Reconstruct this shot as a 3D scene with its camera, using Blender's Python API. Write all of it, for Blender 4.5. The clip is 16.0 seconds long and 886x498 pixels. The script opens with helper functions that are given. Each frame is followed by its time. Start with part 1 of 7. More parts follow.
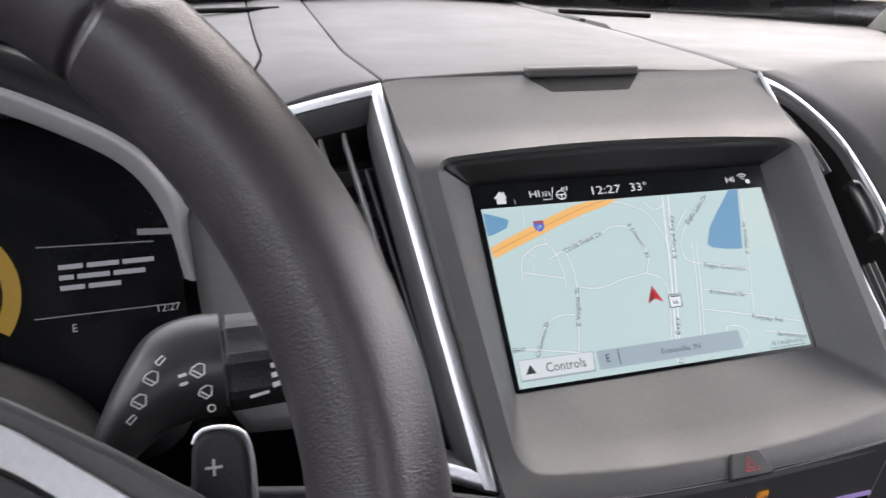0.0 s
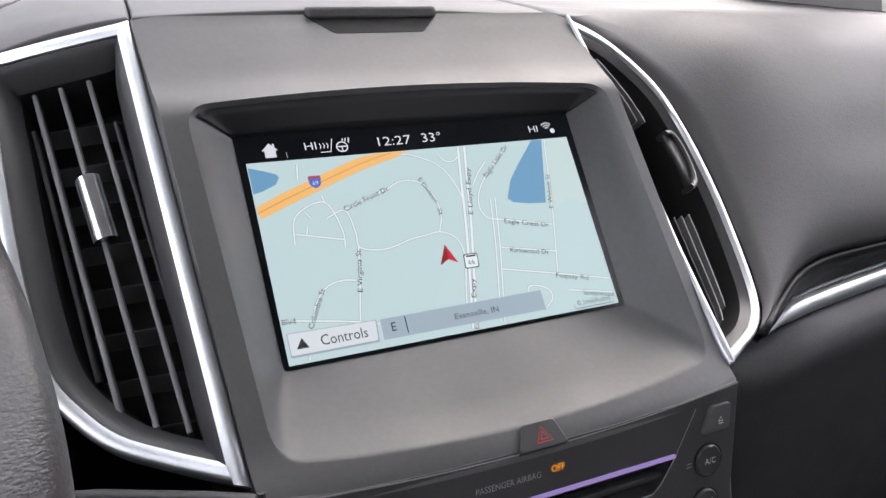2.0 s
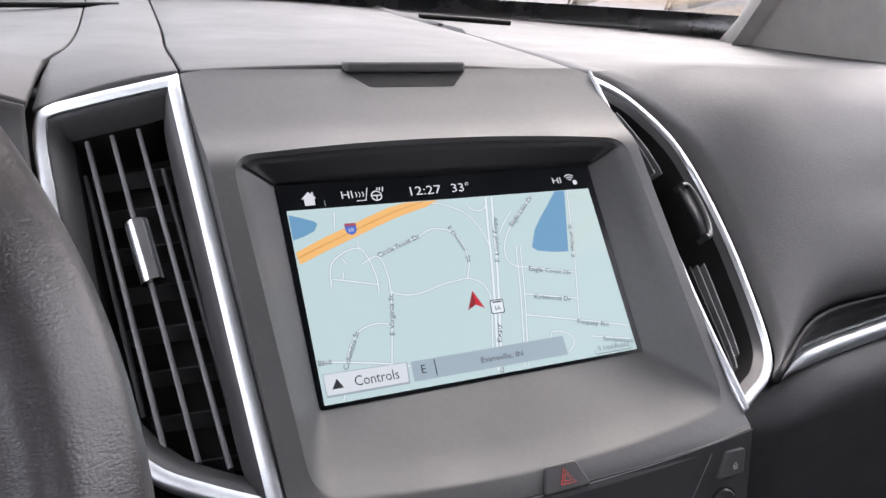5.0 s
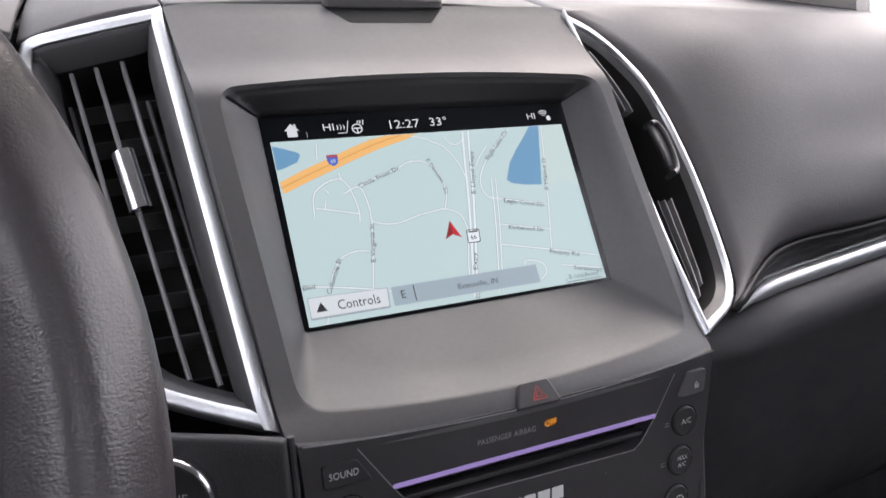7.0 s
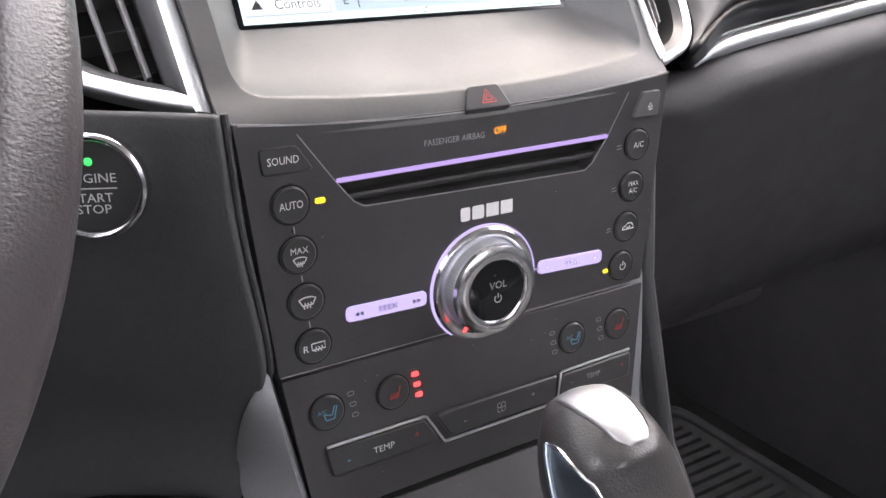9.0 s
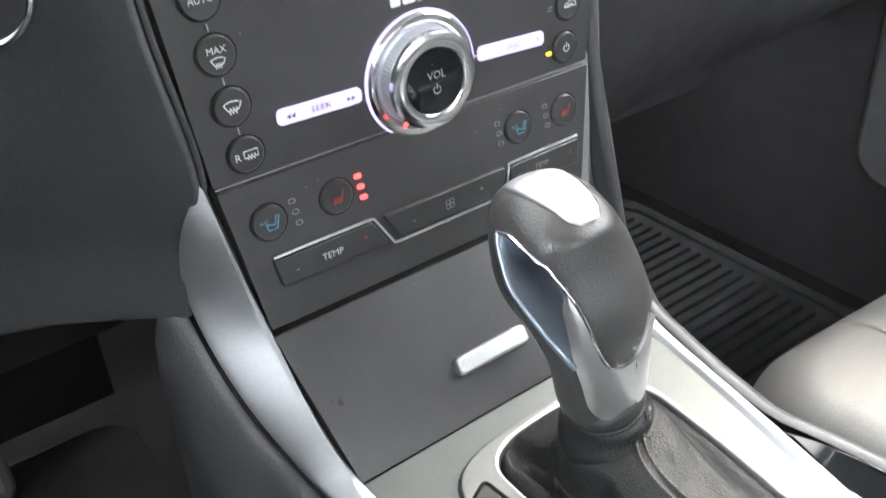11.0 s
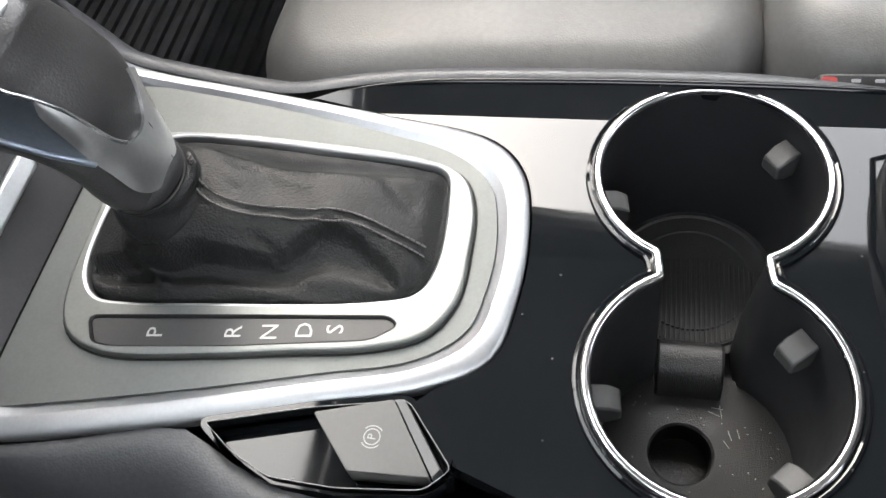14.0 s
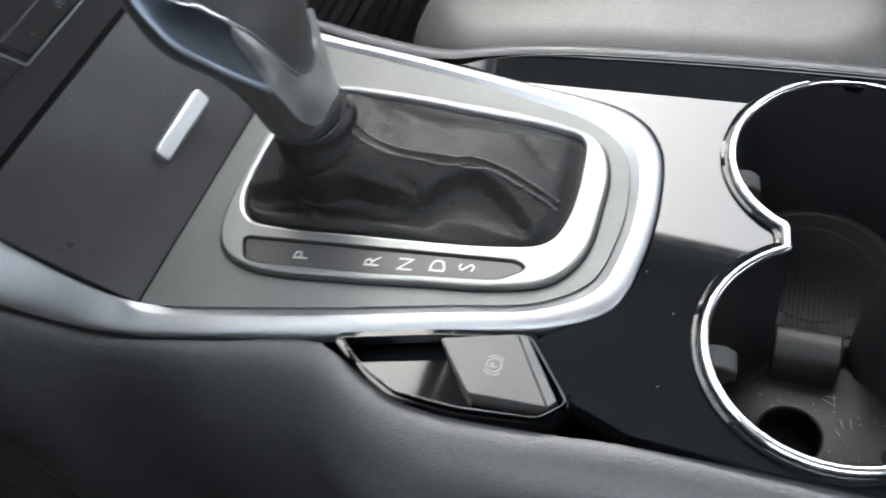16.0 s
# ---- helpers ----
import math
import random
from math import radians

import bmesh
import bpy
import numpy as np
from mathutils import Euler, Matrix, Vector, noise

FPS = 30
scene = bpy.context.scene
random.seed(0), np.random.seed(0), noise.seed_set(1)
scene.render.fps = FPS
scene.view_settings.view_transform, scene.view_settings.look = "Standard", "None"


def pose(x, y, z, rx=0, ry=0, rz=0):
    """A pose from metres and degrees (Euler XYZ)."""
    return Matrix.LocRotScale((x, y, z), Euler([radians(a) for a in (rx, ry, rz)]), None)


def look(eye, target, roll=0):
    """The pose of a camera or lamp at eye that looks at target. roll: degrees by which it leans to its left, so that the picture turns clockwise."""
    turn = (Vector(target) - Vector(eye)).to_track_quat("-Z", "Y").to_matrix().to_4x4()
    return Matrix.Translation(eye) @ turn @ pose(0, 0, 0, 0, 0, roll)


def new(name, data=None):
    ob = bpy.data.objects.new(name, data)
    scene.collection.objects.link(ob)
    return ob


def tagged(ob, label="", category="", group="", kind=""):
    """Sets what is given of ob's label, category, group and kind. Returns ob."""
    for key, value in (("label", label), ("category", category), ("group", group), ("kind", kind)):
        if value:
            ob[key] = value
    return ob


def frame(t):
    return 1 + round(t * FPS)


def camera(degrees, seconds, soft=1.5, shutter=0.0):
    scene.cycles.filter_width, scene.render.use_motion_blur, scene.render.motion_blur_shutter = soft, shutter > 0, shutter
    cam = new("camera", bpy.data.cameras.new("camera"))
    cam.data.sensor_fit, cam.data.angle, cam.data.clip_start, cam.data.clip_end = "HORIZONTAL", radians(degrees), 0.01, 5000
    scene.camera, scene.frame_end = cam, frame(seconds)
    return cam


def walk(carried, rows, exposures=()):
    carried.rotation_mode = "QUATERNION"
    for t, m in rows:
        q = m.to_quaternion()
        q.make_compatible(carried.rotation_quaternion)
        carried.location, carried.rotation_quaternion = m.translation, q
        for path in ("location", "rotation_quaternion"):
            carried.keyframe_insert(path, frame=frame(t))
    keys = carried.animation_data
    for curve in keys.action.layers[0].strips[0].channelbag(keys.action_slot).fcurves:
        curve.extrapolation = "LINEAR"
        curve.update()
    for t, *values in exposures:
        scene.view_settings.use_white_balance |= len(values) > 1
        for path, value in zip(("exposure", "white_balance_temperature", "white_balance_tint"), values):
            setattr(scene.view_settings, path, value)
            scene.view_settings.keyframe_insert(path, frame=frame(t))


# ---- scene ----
EXPOSURES = [(0.0, 2.7, 6450, 17), (0.5, 2.55, 6400, 17), (1.0, 2.7, 6400, 17), (4.2, 2.75, 6350, 18), (7.0, 2.7, 6450, 19), (7.5, 2.8, 6600, 21), (8.2, 3.2, 6800, 24), (10.3, 4.4, 6450, 6), (11.2, 4.45, 6450, 8), (12.0, 3.95, 6450, 9), (13.0, 3.65, 6500, 10), (13.6, 3.7, 6480, 10), (15.0, 3.6, 6400, 9), (16.0, 3.5, 6150, 8)]
cam = camera(55.12, 16.0, 1.5, 0.2)
PATH = [
    (0, -0.2450, 0.0216, 1.0141, 80.64, 2.33, -18.96),
    (0.5, -0.2211, 0.0178, 1.0167, 80.64, 2.77, -23.56),
    (1, -0.1982, 0.0220, 1.0063, 80.33, 3.08, -26.05),
    (1.5, -0.1759, 0.0451, 0.9896, 79.51, 3.04, -26.62),
    (2, -0.1783, 0.0447, 0.9928, 79.06, 2.84, -26.71),
    (2.5, -0.1857, 0.0413, 0.9993, 79.43, 2.83, -26.23),
    (3, -0.1875, 0.0392, 1.0034, 79.76, 2.59, -26.15),
    (3.5, -0.1789, 0.0411, 0.9953, 80.31, 2.37, -26.04),
    (4, -0.1882, 0.0334, 1.0024, 80.93, 2.17, -25.98),
    (4.2, -0.1897, 0.0349, 1.0024, 81.20, 2.08, -25.93),
    (6.3, -0.2056, 0.0205, 1.0064, 80.74, 1.36, -26.85),
    (6.5, -0.2052, 0.0179, 1.0054, 80.07, 1.40, -27.19),
    (7, -0.2077, 0.0183, 0.9965, 77.87, 1.43, -28.02),
    (7.5, -0.2141, 0.0183, 0.9707, 75.55, 1.12, -29.46),
    (8, -0.2090, 0.0141, 0.9483, 72.79, 0.98, -30.33),
    (8.2, -0.2081, 0.0137, 0.9394, 71.69, 0.80, -30.63),
    (10.3, -0.2066, 0.0117, 0.9064, 64.69, 1.52, -31.90),
    (10.5, -0.2048, 0.0151, 0.9047, 62.88, 1.83, -32.78),
    (11, -0.1984, 0.0201, 0.9002, 56.95, 3.52, -35.92),
    (11.5, -0.1946, 0.0344, 0.8969, 48.73, 5.94, -43.31),
    (12, -0.1976, 0.0541, 0.9050, 43.55, 9.74, -55.63),
    (12.5, -0.2044, 0.0545, 0.9306, 40.76, 12.30, -67.74),
    (13, -0.2153, 0.0340, 0.9248, 37.58, 10.12, -76.19),
    (13.5, -0.2081, 0.0245, 0.9072, 35.59, 8.46, -79.21),
    (14, -0.1866, 0.0161, 0.8946, 33.91, 7.81, -80.57),
    (14.5, -0.1709, 0.0081, 0.8903, 32.78, 7.72, -80.61),
    (15, -0.1623, -0.0053, 0.8998, 31.85, 8.22, -79.69),
    (15.5, -0.1636, 0.0005, 0.8914, 32.44, 8.38, -77.87),
    (16, -0.2296, 0.0213, 0.8937, 37.26, 9.66, -71.70),
]
walk(cam, [(t, pose(*p)) for t, *p in PATH], EXPOSURES)

# ---- light ----
GLOW = 0.132  # screens and indicator lamps, relative to the exposure
world = bpy.data.worlds.new("overcast_sky")
scene.world = world
world.use_nodes = True
wn, wl = world.node_tree.nodes, world.node_tree.links
sky = wn.new("ShaderNodeTexSky")
sky.sky_type, sky.sun_disc = "NISHITA", False
sky.sun_elevation, sky.sun_rotation = radians(47), radians(57)
sky.air_density, sky.dust_density, sky.ozone_density = 1.0, 6.0, 1.0
wash = wn.new("ShaderNodeMixRGB")
wash.inputs[0].default_value = 0.72
wash.inputs[2].default_value = (7.4, 7.4, 7.5, 1)
wl.new(sky.outputs[0], wash.inputs[1])
wl.new(wash.outputs[0], wn["Background"].inputs[0])
wn["Background"].inputs[1].default_value = 0.15
sun = new("sun", bpy.data.lights.new("sun", "SUN"))
sun.data.energy, sun.data.angle, sun.data.color = 0.45, radians(60), (1.0, 0.95, 0.94)
sun.matrix_basis = look((2.0, 1.3, 2.6), (0, 0, 0))

# ---- tools ----
from mathutils.geometry import tessellate_polygon

V = Vector


def world_of(ob):
    return ob.matrix_basis if ob.parent is None else Matrix()


def thing(name, base, label, category, group="", kind=""):
    """An Empty at the base of a thing; its parts are modelled in world space."""
    ob = new(name)
    ob.empty_display_size = 0.02
    ob.matrix_basis = Matrix.Translation(base)
    return tagged(ob, label, category, group, kind)


def part(name, bm, material, parent=None, label="", bevel=0.0, sharp=38, thick=0.0, segments=2):
    mesh = bpy.data.meshes.new(name)
    bmesh.ops.recalc_face_normals(bm, faces=bm.faces)
    bm.to_mesh(mesh)
    bm.free()
    mesh.materials.append(material)
    for p in mesh.polygons:
        p.use_smooth = True
    mesh.set_sharp_from_angle(angle=radians(sharp))
    ob = new(name, mesh)
    if thick:
        mod = ob.modifiers.new("thickness", "SOLIDIFY")
        mod.thickness, mod.offset = thick, -1
    if bevel:
        mod = ob.modifiers.new("edges", "BEVEL")
        mod.width, mod.segments, mod.limit_method, mod.angle_limit = bevel, segments, "ANGLE", radians(35)
        mod.use_clamp_overlap = True
    if parent is not None:
        ob.parent = parent
        ob.matrix_parent_inverse = world_of(parent).inverted()
    if label:
        ob["label"] = label
    return ob


def frm(o, xd, yd):
    """A frame at o with x along xd and y near yd."""
    x = V(xd).normalized()
    z = x.cross(V(yd)).normalized()
    y = z.cross(x)
    m = Matrix((x, y, z)).transposed().to_4x4()
    m.translation = V(o)
    return m


def spline(pts, n, closed=False):
    """n points, evenly spaced, on a smooth curve through pts."""
    P = [np.array(p, float) for p in pts]
    k = len(P)
    fine = []
    for i in range(k if closed else k - 1):
        if closed:
            a, b, c, d = P[(i - 1) % k], P[i], P[(i + 1) % k], P[(i + 2) % k]
        else:
            a, b, c, d = P[max(i - 1, 0)], P[i], P[i + 1], P[min(i + 2, k - 1)]
        la, lb, lc = (max(np.linalg.norm(q - p) ** 0.5, 1e-6) for p, q in ((a, b), (b, c), (c, d)))
        m1 = (c - b) + lb * ((b - a) / la - (c - a) / (la + lb)) if i or closed else c - b
        m2 = (c - b) + lb * ((d - c) / lc - (d - b) / (lb + lc)) if i < k - 2 or closed else c - b
        for t in np.linspace(0, 1, 16, endpoint=False):
            h = (2 * t**3 - 3 * t**2 + 1, t**3 - 2 * t**2 + t, -2 * t**3 + 3 * t**2, t**3 - t**2)
            fine.append(h[0] * b + h[1] * m1 + h[2] * c + h[3] * m2)
    fine.append(P[0] if closed else P[-1])
    fine = np.array(fine)
    run = np.r_[0, np.cumsum(np.linalg.norm(np.diff(fine, axis=0), axis=1))]
    at = np.linspace(0, run[-1], n, endpoint=not closed)
    return [V([float(np.interp(a, run, fine[:, j])) for j in range(fine.shape[1])]) for a in at]


def rrect(w, h, r, n=6, cx=0.0, cy=0.0):
    """A rounded rectangle as a list of 2D points, counter-clockwise."""
    out = []
    for sx, sy, a0 in ((1, 1, 0), (-1, 1, 90), (-1, -1, 180), (1, -1, 270)):
        for i in range(n + 1):
            a = radians(a0 + 90 * i / n)
            out.append((cx + sx * (w / 2 - r) + r * math.cos(a), cy + sy * (h / 2 - r) + r * math.sin(a)))
    return out


def rounded(poly, r, n=5):
    """A 2D polygon with its corners rounded."""
    out = []
    for i, p in enumerate(poly):
        p, a, b = V(p), V(poly[i - 1]), V(poly[(i + 1) % len(poly)])
        ra = min(r, (a - p).length * 0.48, (b - p).length * 0.48)
        s, e = p + (a - p).normalized() * ra, p + (b - p).normalized() * ra
        for k in range(n + 1):
            t = k / n
            q = s * (1 - t) ** 2 + p * 2 * t * (1 - t) + e * t * t
            out.append((q.x, q.y))
    return out


def inset(loop, d):
    """A closed 2D loop moved inwards by d."""
    P = [V((p[0], p[1])) for p in loop]
    area = sum(P[i - 1].x * P[i].y - P[i].x * P[i - 1].y for i in range(len(P)))
    s = 1 if area > 0 else -1
    out = []
    for i, p in enumerate(P):
        t = (P[(i + 1) % len(P)] - P[i - 1]).normalized()
        out.append(V((p.x - t.y * d * s, p.y + t.x * d * s)))
    return out


def loft(rings, closed=True, cap0=False, cap1=False, bm=None):
    """Quads between rings of equal length."""
    bm = bm or bmesh.new()
    rows = [[bm.verts.new(p) for p in ring] for ring in rings]
    n = len(rows[0])
    for a, b in zip(rows, rows[1:]):
        for i in range(n if closed else n - 1):
            j = (i + 1) % n
            bm.faces.new((a[i], a[j], b[j], b[i]))
    if cap0:
        bm.faces.new(rows[0][::-1])
    if cap1:
        bm.faces.new(rows[-1])
    return bm


def prism(poly, m, depth, bm=None, taper=0.0):
    """A plate whose face is the 2D polygon at m's z = 0, going depth behind it."""
    top = [m @ V((x, y, 0)) for x, y in poly]
    low = [m @ V((x, y, -depth)) for x, y in (inset(poly, -taper) if taper else poly)]
    return loft([low, top], True, True, True, bm)


def plate(outer, holes, m, depth, bm=None, height=None):
    """A flat sheet with holes and walls; height(x, y) may lift it."""
    bm = bm or bmesh.new()
    lift = height or (lambda x, y: 0.0)
    loops = [[V((p[0], p[1], 0)) for p in l] for l in (outer, *holes)]
    flat = [p for l in loops for p in l]
    top = [bm.verts.new(m @ V((p.x, p.y, lift(p.x, p.y)))) for p in flat]
    for tri in tessellate_polygon(loops):
        try:
            bm.faces.new([top[i] for i in tri])
        except ValueError:
            pass
    at = 0
    for l in loops:
        low = [bm.verts.new(m @ V((p.x, p.y, lift(p.x, p.y) - depth))) for p in l]
        for i in range(len(l)):
            j = (i + 1) % len(l)
            bm.faces.new((top[at + i], top[at + j], low[j], low[i]))
        at += len(l)
    return bm


def sweep(path, profile, normal, closed=False, bm=None, caps=True):
    """A profile of (across, up) points moved along a path; normal is one vector, or one a point."""
    P = [V(p) for p in path]
    n = len(P)
    rings = []
    for i, p in enumerate(P):
        a = P[(i - 1) % n] if closed or i else P[0]
        b = P[(i + 1) % n] if closed or i < n - 1 else P[-1]
        t = (b - a).normalized()
        up = V(normal[i] if isinstance(normal, list) else normal)
        side = t.cross(up).normalized()
        up = side.cross(t).normalized()
        rings.append([p + side * x + up * y for x, y in profile])
    if closed:
        rings.append(rings[0])
        bm = loft(rings, True, bm=bm)
        bmesh.ops.remove_doubles(bm, verts=bm.verts, dist=1e-7)
        return bm
    return loft(rings, True, caps, caps, bm)


def circle(r, n=24, rx=None):
    return [((rx or r) * math.cos(2 * math.pi * i / n), r * math.sin(2 * math.pi * i / n)) for i in range(n)]


def lathe(profile, m, n=48, caps=(True, True), bm=None):
    """(radius, height) points turned about m's z."""
    rings = [[m @ V((r * math.cos(2 * math.pi * i / n), r * math.sin(2 * math.pi * i / n), h)) for i in range(n)] for r, h in profile]
    return loft(rings, True, caps[0], caps[1], bm)


def sheet(grid, bm=None):
    return loft(grid, False, bm=bm)


def writing(body, size, m, material, parent, name="lettering", align="CENTER", label="", width=None):
    """Words in the built-in font as a thin mesh; m is the frame of their middle, x along the line."""
    data = bpy.data.curves.new(name, "FONT")
    data.body, data.size, data.align_x, data.align_y, data.resolution_u = body, size, align, "CENTER", 2
    tmp = new(name, data)
    bpy.context.view_layer.update()
    mesh = bpy.data.meshes.new_from_object(tmp.evaluated_get(bpy.context.evaluated_depsgraph_get()))
    bpy.data.objects.remove(tmp)
    wide = max((v.co.x for v in mesh.vertices), default=1) - min((v.co.x for v in mesh.vertices), default=0)
    mesh.transform(m @ Matrix.Diagonal((width / wide if width else 1, 1, 1, 1)))
    mesh.materials.clear()
    mesh.materials.append(material)
    ob = new(name, mesh)
    ob.parent = parent
    ob.matrix_parent_inverse = world_of(parent).inverted()
    if label:
        ob["label"] = label
    return ob


def strokes(lines, m, width, name, material, parent, label="", lift=0.0):
    """Flat ribbons along 2D polylines."""
    bm = bmesh.new()
    for line in lines:
        P = [V(p) for p in line]
        rows = []
        for i, p in enumerate(P):
            t = (P[min(i + 1, len(P) - 1)] - P[max(i - 1, 0)]).normalized()
            s = V((-t.y, t.x)) * width / 2
            rows.append([m @ V((*(p - s), lift)), m @ V((*(p + s), lift))])
        loft(rows, False, bm=bm)
    return part(name, bm, material, parent, label)


def patch(poly, m, name, material, parent, label="", lift=0.0):
    bm = bmesh.new()
    bm.faces.new([bm.verts.new(m @ V((x, y, lift))) for x, y in poly])
    return part(name, bm, material, parent, label)


# ---- materials ----
def surface(name, color, rough=0.5, metal=0.0, grain=None, mottle=0.12, mottle_scale=30, smudge=0.1, coat=0.0, specks=0.0, pebble=None, wrinkle=None, brushed=None, spec=0.5, tint=None):
    """Colour varied at two scales, gloss with smudges, and a fine relief.
    grain: (size in m, strength) of a noise relief; pebble: the same for leather cells; brushed: direction scale."""
    m = bpy.data.materials.new(name)
    m.use_nodes = True
    N, L = m.node_tree.nodes, m.node_tree.links
    b = N["Principled BSDF"]
    co = N.new("ShaderNodeTexCoord")

    def noise_at(scale, detail=4.0, rough_=0.6, stretch=None):
        t = N.new("ShaderNodeTexNoise")
        t.inputs["Scale"].default_value, t.inputs["Detail"].default_value, t.inputs["Roughness"].default_value = scale, detail, rough_
        if stretch:
            mp = N.new("ShaderNodeMapping")
            mp.inputs["Scale"].default_value = stretch
            L.new(co.outputs["Object"], mp.inputs[0])
            L.new(mp.outputs[0], t.inputs["Vector"])
        else:
            L.new(co.outputs["Object"], t.inputs["Vector"])
        return t

    def mapped(src, lo, hi, a=0.3, z=0.7):
        r = N.new("ShaderNodeMapRange")
        r.inputs[1].default_value, r.inputs[2].default_value, r.inputs[3].default_value, r.inputs[4].default_value = a, z, lo, hi
        L.new(src, r.inputs[0])
        return r.outputs[0]

    def scaled(sock_a, sock_b):
        n = N.new("ShaderNodeMath")
        n.operation = "MULTIPLY"
        L.new(sock_a, n.inputs[0])
        L.new(sock_b, n.inputs[1])
        return n.outputs[0]

    big, fine = noise_at(mottle_scale), noise_at(mottle_scale * 22, 2)
    gain = scaled(mapped(big.outputs[0], 1 - mottle, 1 + mottle), mapped(fine.outputs[0], 1 - mottle * 0.8, 1 + mottle * 0.8))
    base = N.new("ShaderNodeMixRGB")
    base.blend_type, base.inputs[0].default_value = "MULTIPLY", 1.0
    base.inputs[1].default_value = (*color, 1)
    L.new(gain, base.inputs[2])
    out = base.outputs[0]
    rough_in = mapped(noise_at(mottle_scale * 0.7, 5, 0.7, brushed and (1, 60, 60)).outputs[0], max(rough - smudge * 0.5, 0.01), rough + smudge)
    if specks:
        vo = N.new("ShaderNodeTexVoronoi")
        vo.inputs["Scale"].default_value = 95
        L.new(co.outputs["Object"], vo.inputs["Vector"])
        spot = mapped(vo.outputs["Distance"], 1.0, 0.0, 0.025, 0.05)
        sel = mapped(noise_at(38, 1).outputs[0], 0.0, 1.0, 0.46, 0.50)
        dust = scaled(spot, sel)
        mix = N.new("ShaderNodeMixRGB")
        mix.inputs[2].default_value = (specks, specks, specks, 1)
        L.new(dust, mix.inputs[0])
        L.new(out, mix.inputs[1])
        out = mix.outputs[0]
    L.new(out, b.inputs["Base Color"])
    L.new(rough_in, b.inputs["Roughness"])
    b.inputs["Metallic"].default_value = metal
    b.inputs["Specular IOR Level"].default_value = spec
    b.inputs["Coat Weight"].default_value = coat
    b.inputs["Coat Roughness"].default_value = 0.04
    heights = []
    if grain:
        heights.append((noise_at(1 / grain[0], 3, 0.55).outputs[0], grain[1], grain[0]))
    if pebble:
        vo = N.new("ShaderNodeTexVoronoi")
        vo.feature = "SMOOTH_F1"
        vo.inputs["Scale"].default_value = 1 / pebble[0]
        vo.inputs["Smoothness"].default_value = 0.18
        wob = N.new("ShaderNodeMixRGB")
        wob.blend_type, wob.inputs[0].default_value = "ADD", 0.00016
        L.new(co.outputs["Object"], wob.inputs[1])
        L.new(noise_at(260, 3).outputs["Color"], wob.inputs[2])
        L.new(wob.outputs[0], vo.inputs["Vector"])
        inv = N.new("ShaderNodeMath")
        inv.operation, inv.inputs[0].default_value = "SUBTRACT", 1.0
        L.new(vo.outputs["Distance"], inv.inputs[1])
        heights.append((inv.outputs[0], pebble[1], pebble[0]))
        heights.append((noise_at(160, 3).outputs[0], pebble[1] * 0.03, 0.0012))
    if wrinkle:
        mp = N.new("ShaderNodeMapping")
        mp.inputs["Scale"].default_value = (1 / wrinkle[0], 1 / wrinkle[1], 1)
        L.new(co.outputs["UV"], mp.inputs[0])
        t = N.new("ShaderNodeTexNoise")
        t.inputs["Scale"].default_value, t.inputs["Detail"].default_value, t.inputs["Distortion"].default_value = 1.0, 2.0, 0.6
        L.new(mp.outputs[0], t.inputs["Vector"])
        heights.append((t.outputs[0], wrinkle[2], 0.0011))
    prev = None
    for h, strength, dist in heights:
        bump = N.new("ShaderNodeBump")
        bump.inputs["Strength"].default_value, bump.inputs["Distance"].default_value = strength, dist
        L.new(h, bump.inputs["Height"])
        if prev:
            L.new(prev, bump.inputs["Normal"])
        prev = bump.outputs[0]
    if prev:
        L.new(prev, b.inputs["Normal"])
    return m


def glowing(name, color, strength=1.0):
    m = bpy.data.materials.new(name)
    m.use_nodes = True
    b = m.node_tree.nodes["Principled BSDF"]
    b.inputs["Base Color"].default_value = (0.02, 0.02, 0.02, 1)
    b.inputs["Roughness"].default_value = 0.35
    b.inputs["Specular IOR Level"].default_value = 0.25
    b.inputs["Emission Color"].default_value = (*color, 1)
    b.inputs["Emission Strength"].default_value = strength * GLOW
    return m


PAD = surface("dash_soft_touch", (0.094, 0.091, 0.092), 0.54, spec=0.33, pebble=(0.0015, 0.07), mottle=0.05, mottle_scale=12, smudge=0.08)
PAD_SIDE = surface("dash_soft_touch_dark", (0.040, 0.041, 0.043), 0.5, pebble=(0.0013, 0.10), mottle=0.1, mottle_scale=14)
BEZEL = surface("satin_grey_plastic", (0.075, 0.075, 0.076), 0.42, grain=(0.0006, 0.1), mottle=0.07, mottle_scale=16, smudge=0.1)
PANEL = surface("black_satin_panel", (0.046, 0.045, 0.047), 0.32, grain=(0.0005, 0.05), mottle=0.1, mottle_scale=40, specks=0.16)
BUTTON = surface("black_button", (0.036, 0.036, 0.037), 0.36, mottle=0.1, mottle_scale=60)
GLOSS = surface("piano_black", (0.0050, 0.0060, 0.0072), 0.03, mottle=0.04, mottle_scale=25, smudge=0.045, specks=0.10, spec=0.42)
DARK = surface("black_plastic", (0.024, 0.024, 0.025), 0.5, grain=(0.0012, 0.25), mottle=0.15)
# Near-black tone that puts the driver's footwell into shade.
FOOT_SHADE = surface("foot_shade_black", (0.005, 0.005, 0.006), 0.9, grain=(0.002, 0.5), mottle=0.3)
VOID = surface("black_cavity", (0.004, 0.004, 0.004), 0.7)
SLAT = surface("dark_satin_slat", (0.20, 0.20, 0.202), 0.3, mottle=0.1, specks=0.6)
TOPMETAL = surface("bright_satin_metal", (0.47, 0.48, 0.49), 0.46, 1.0, mottle=0.03, smudge=0.06)
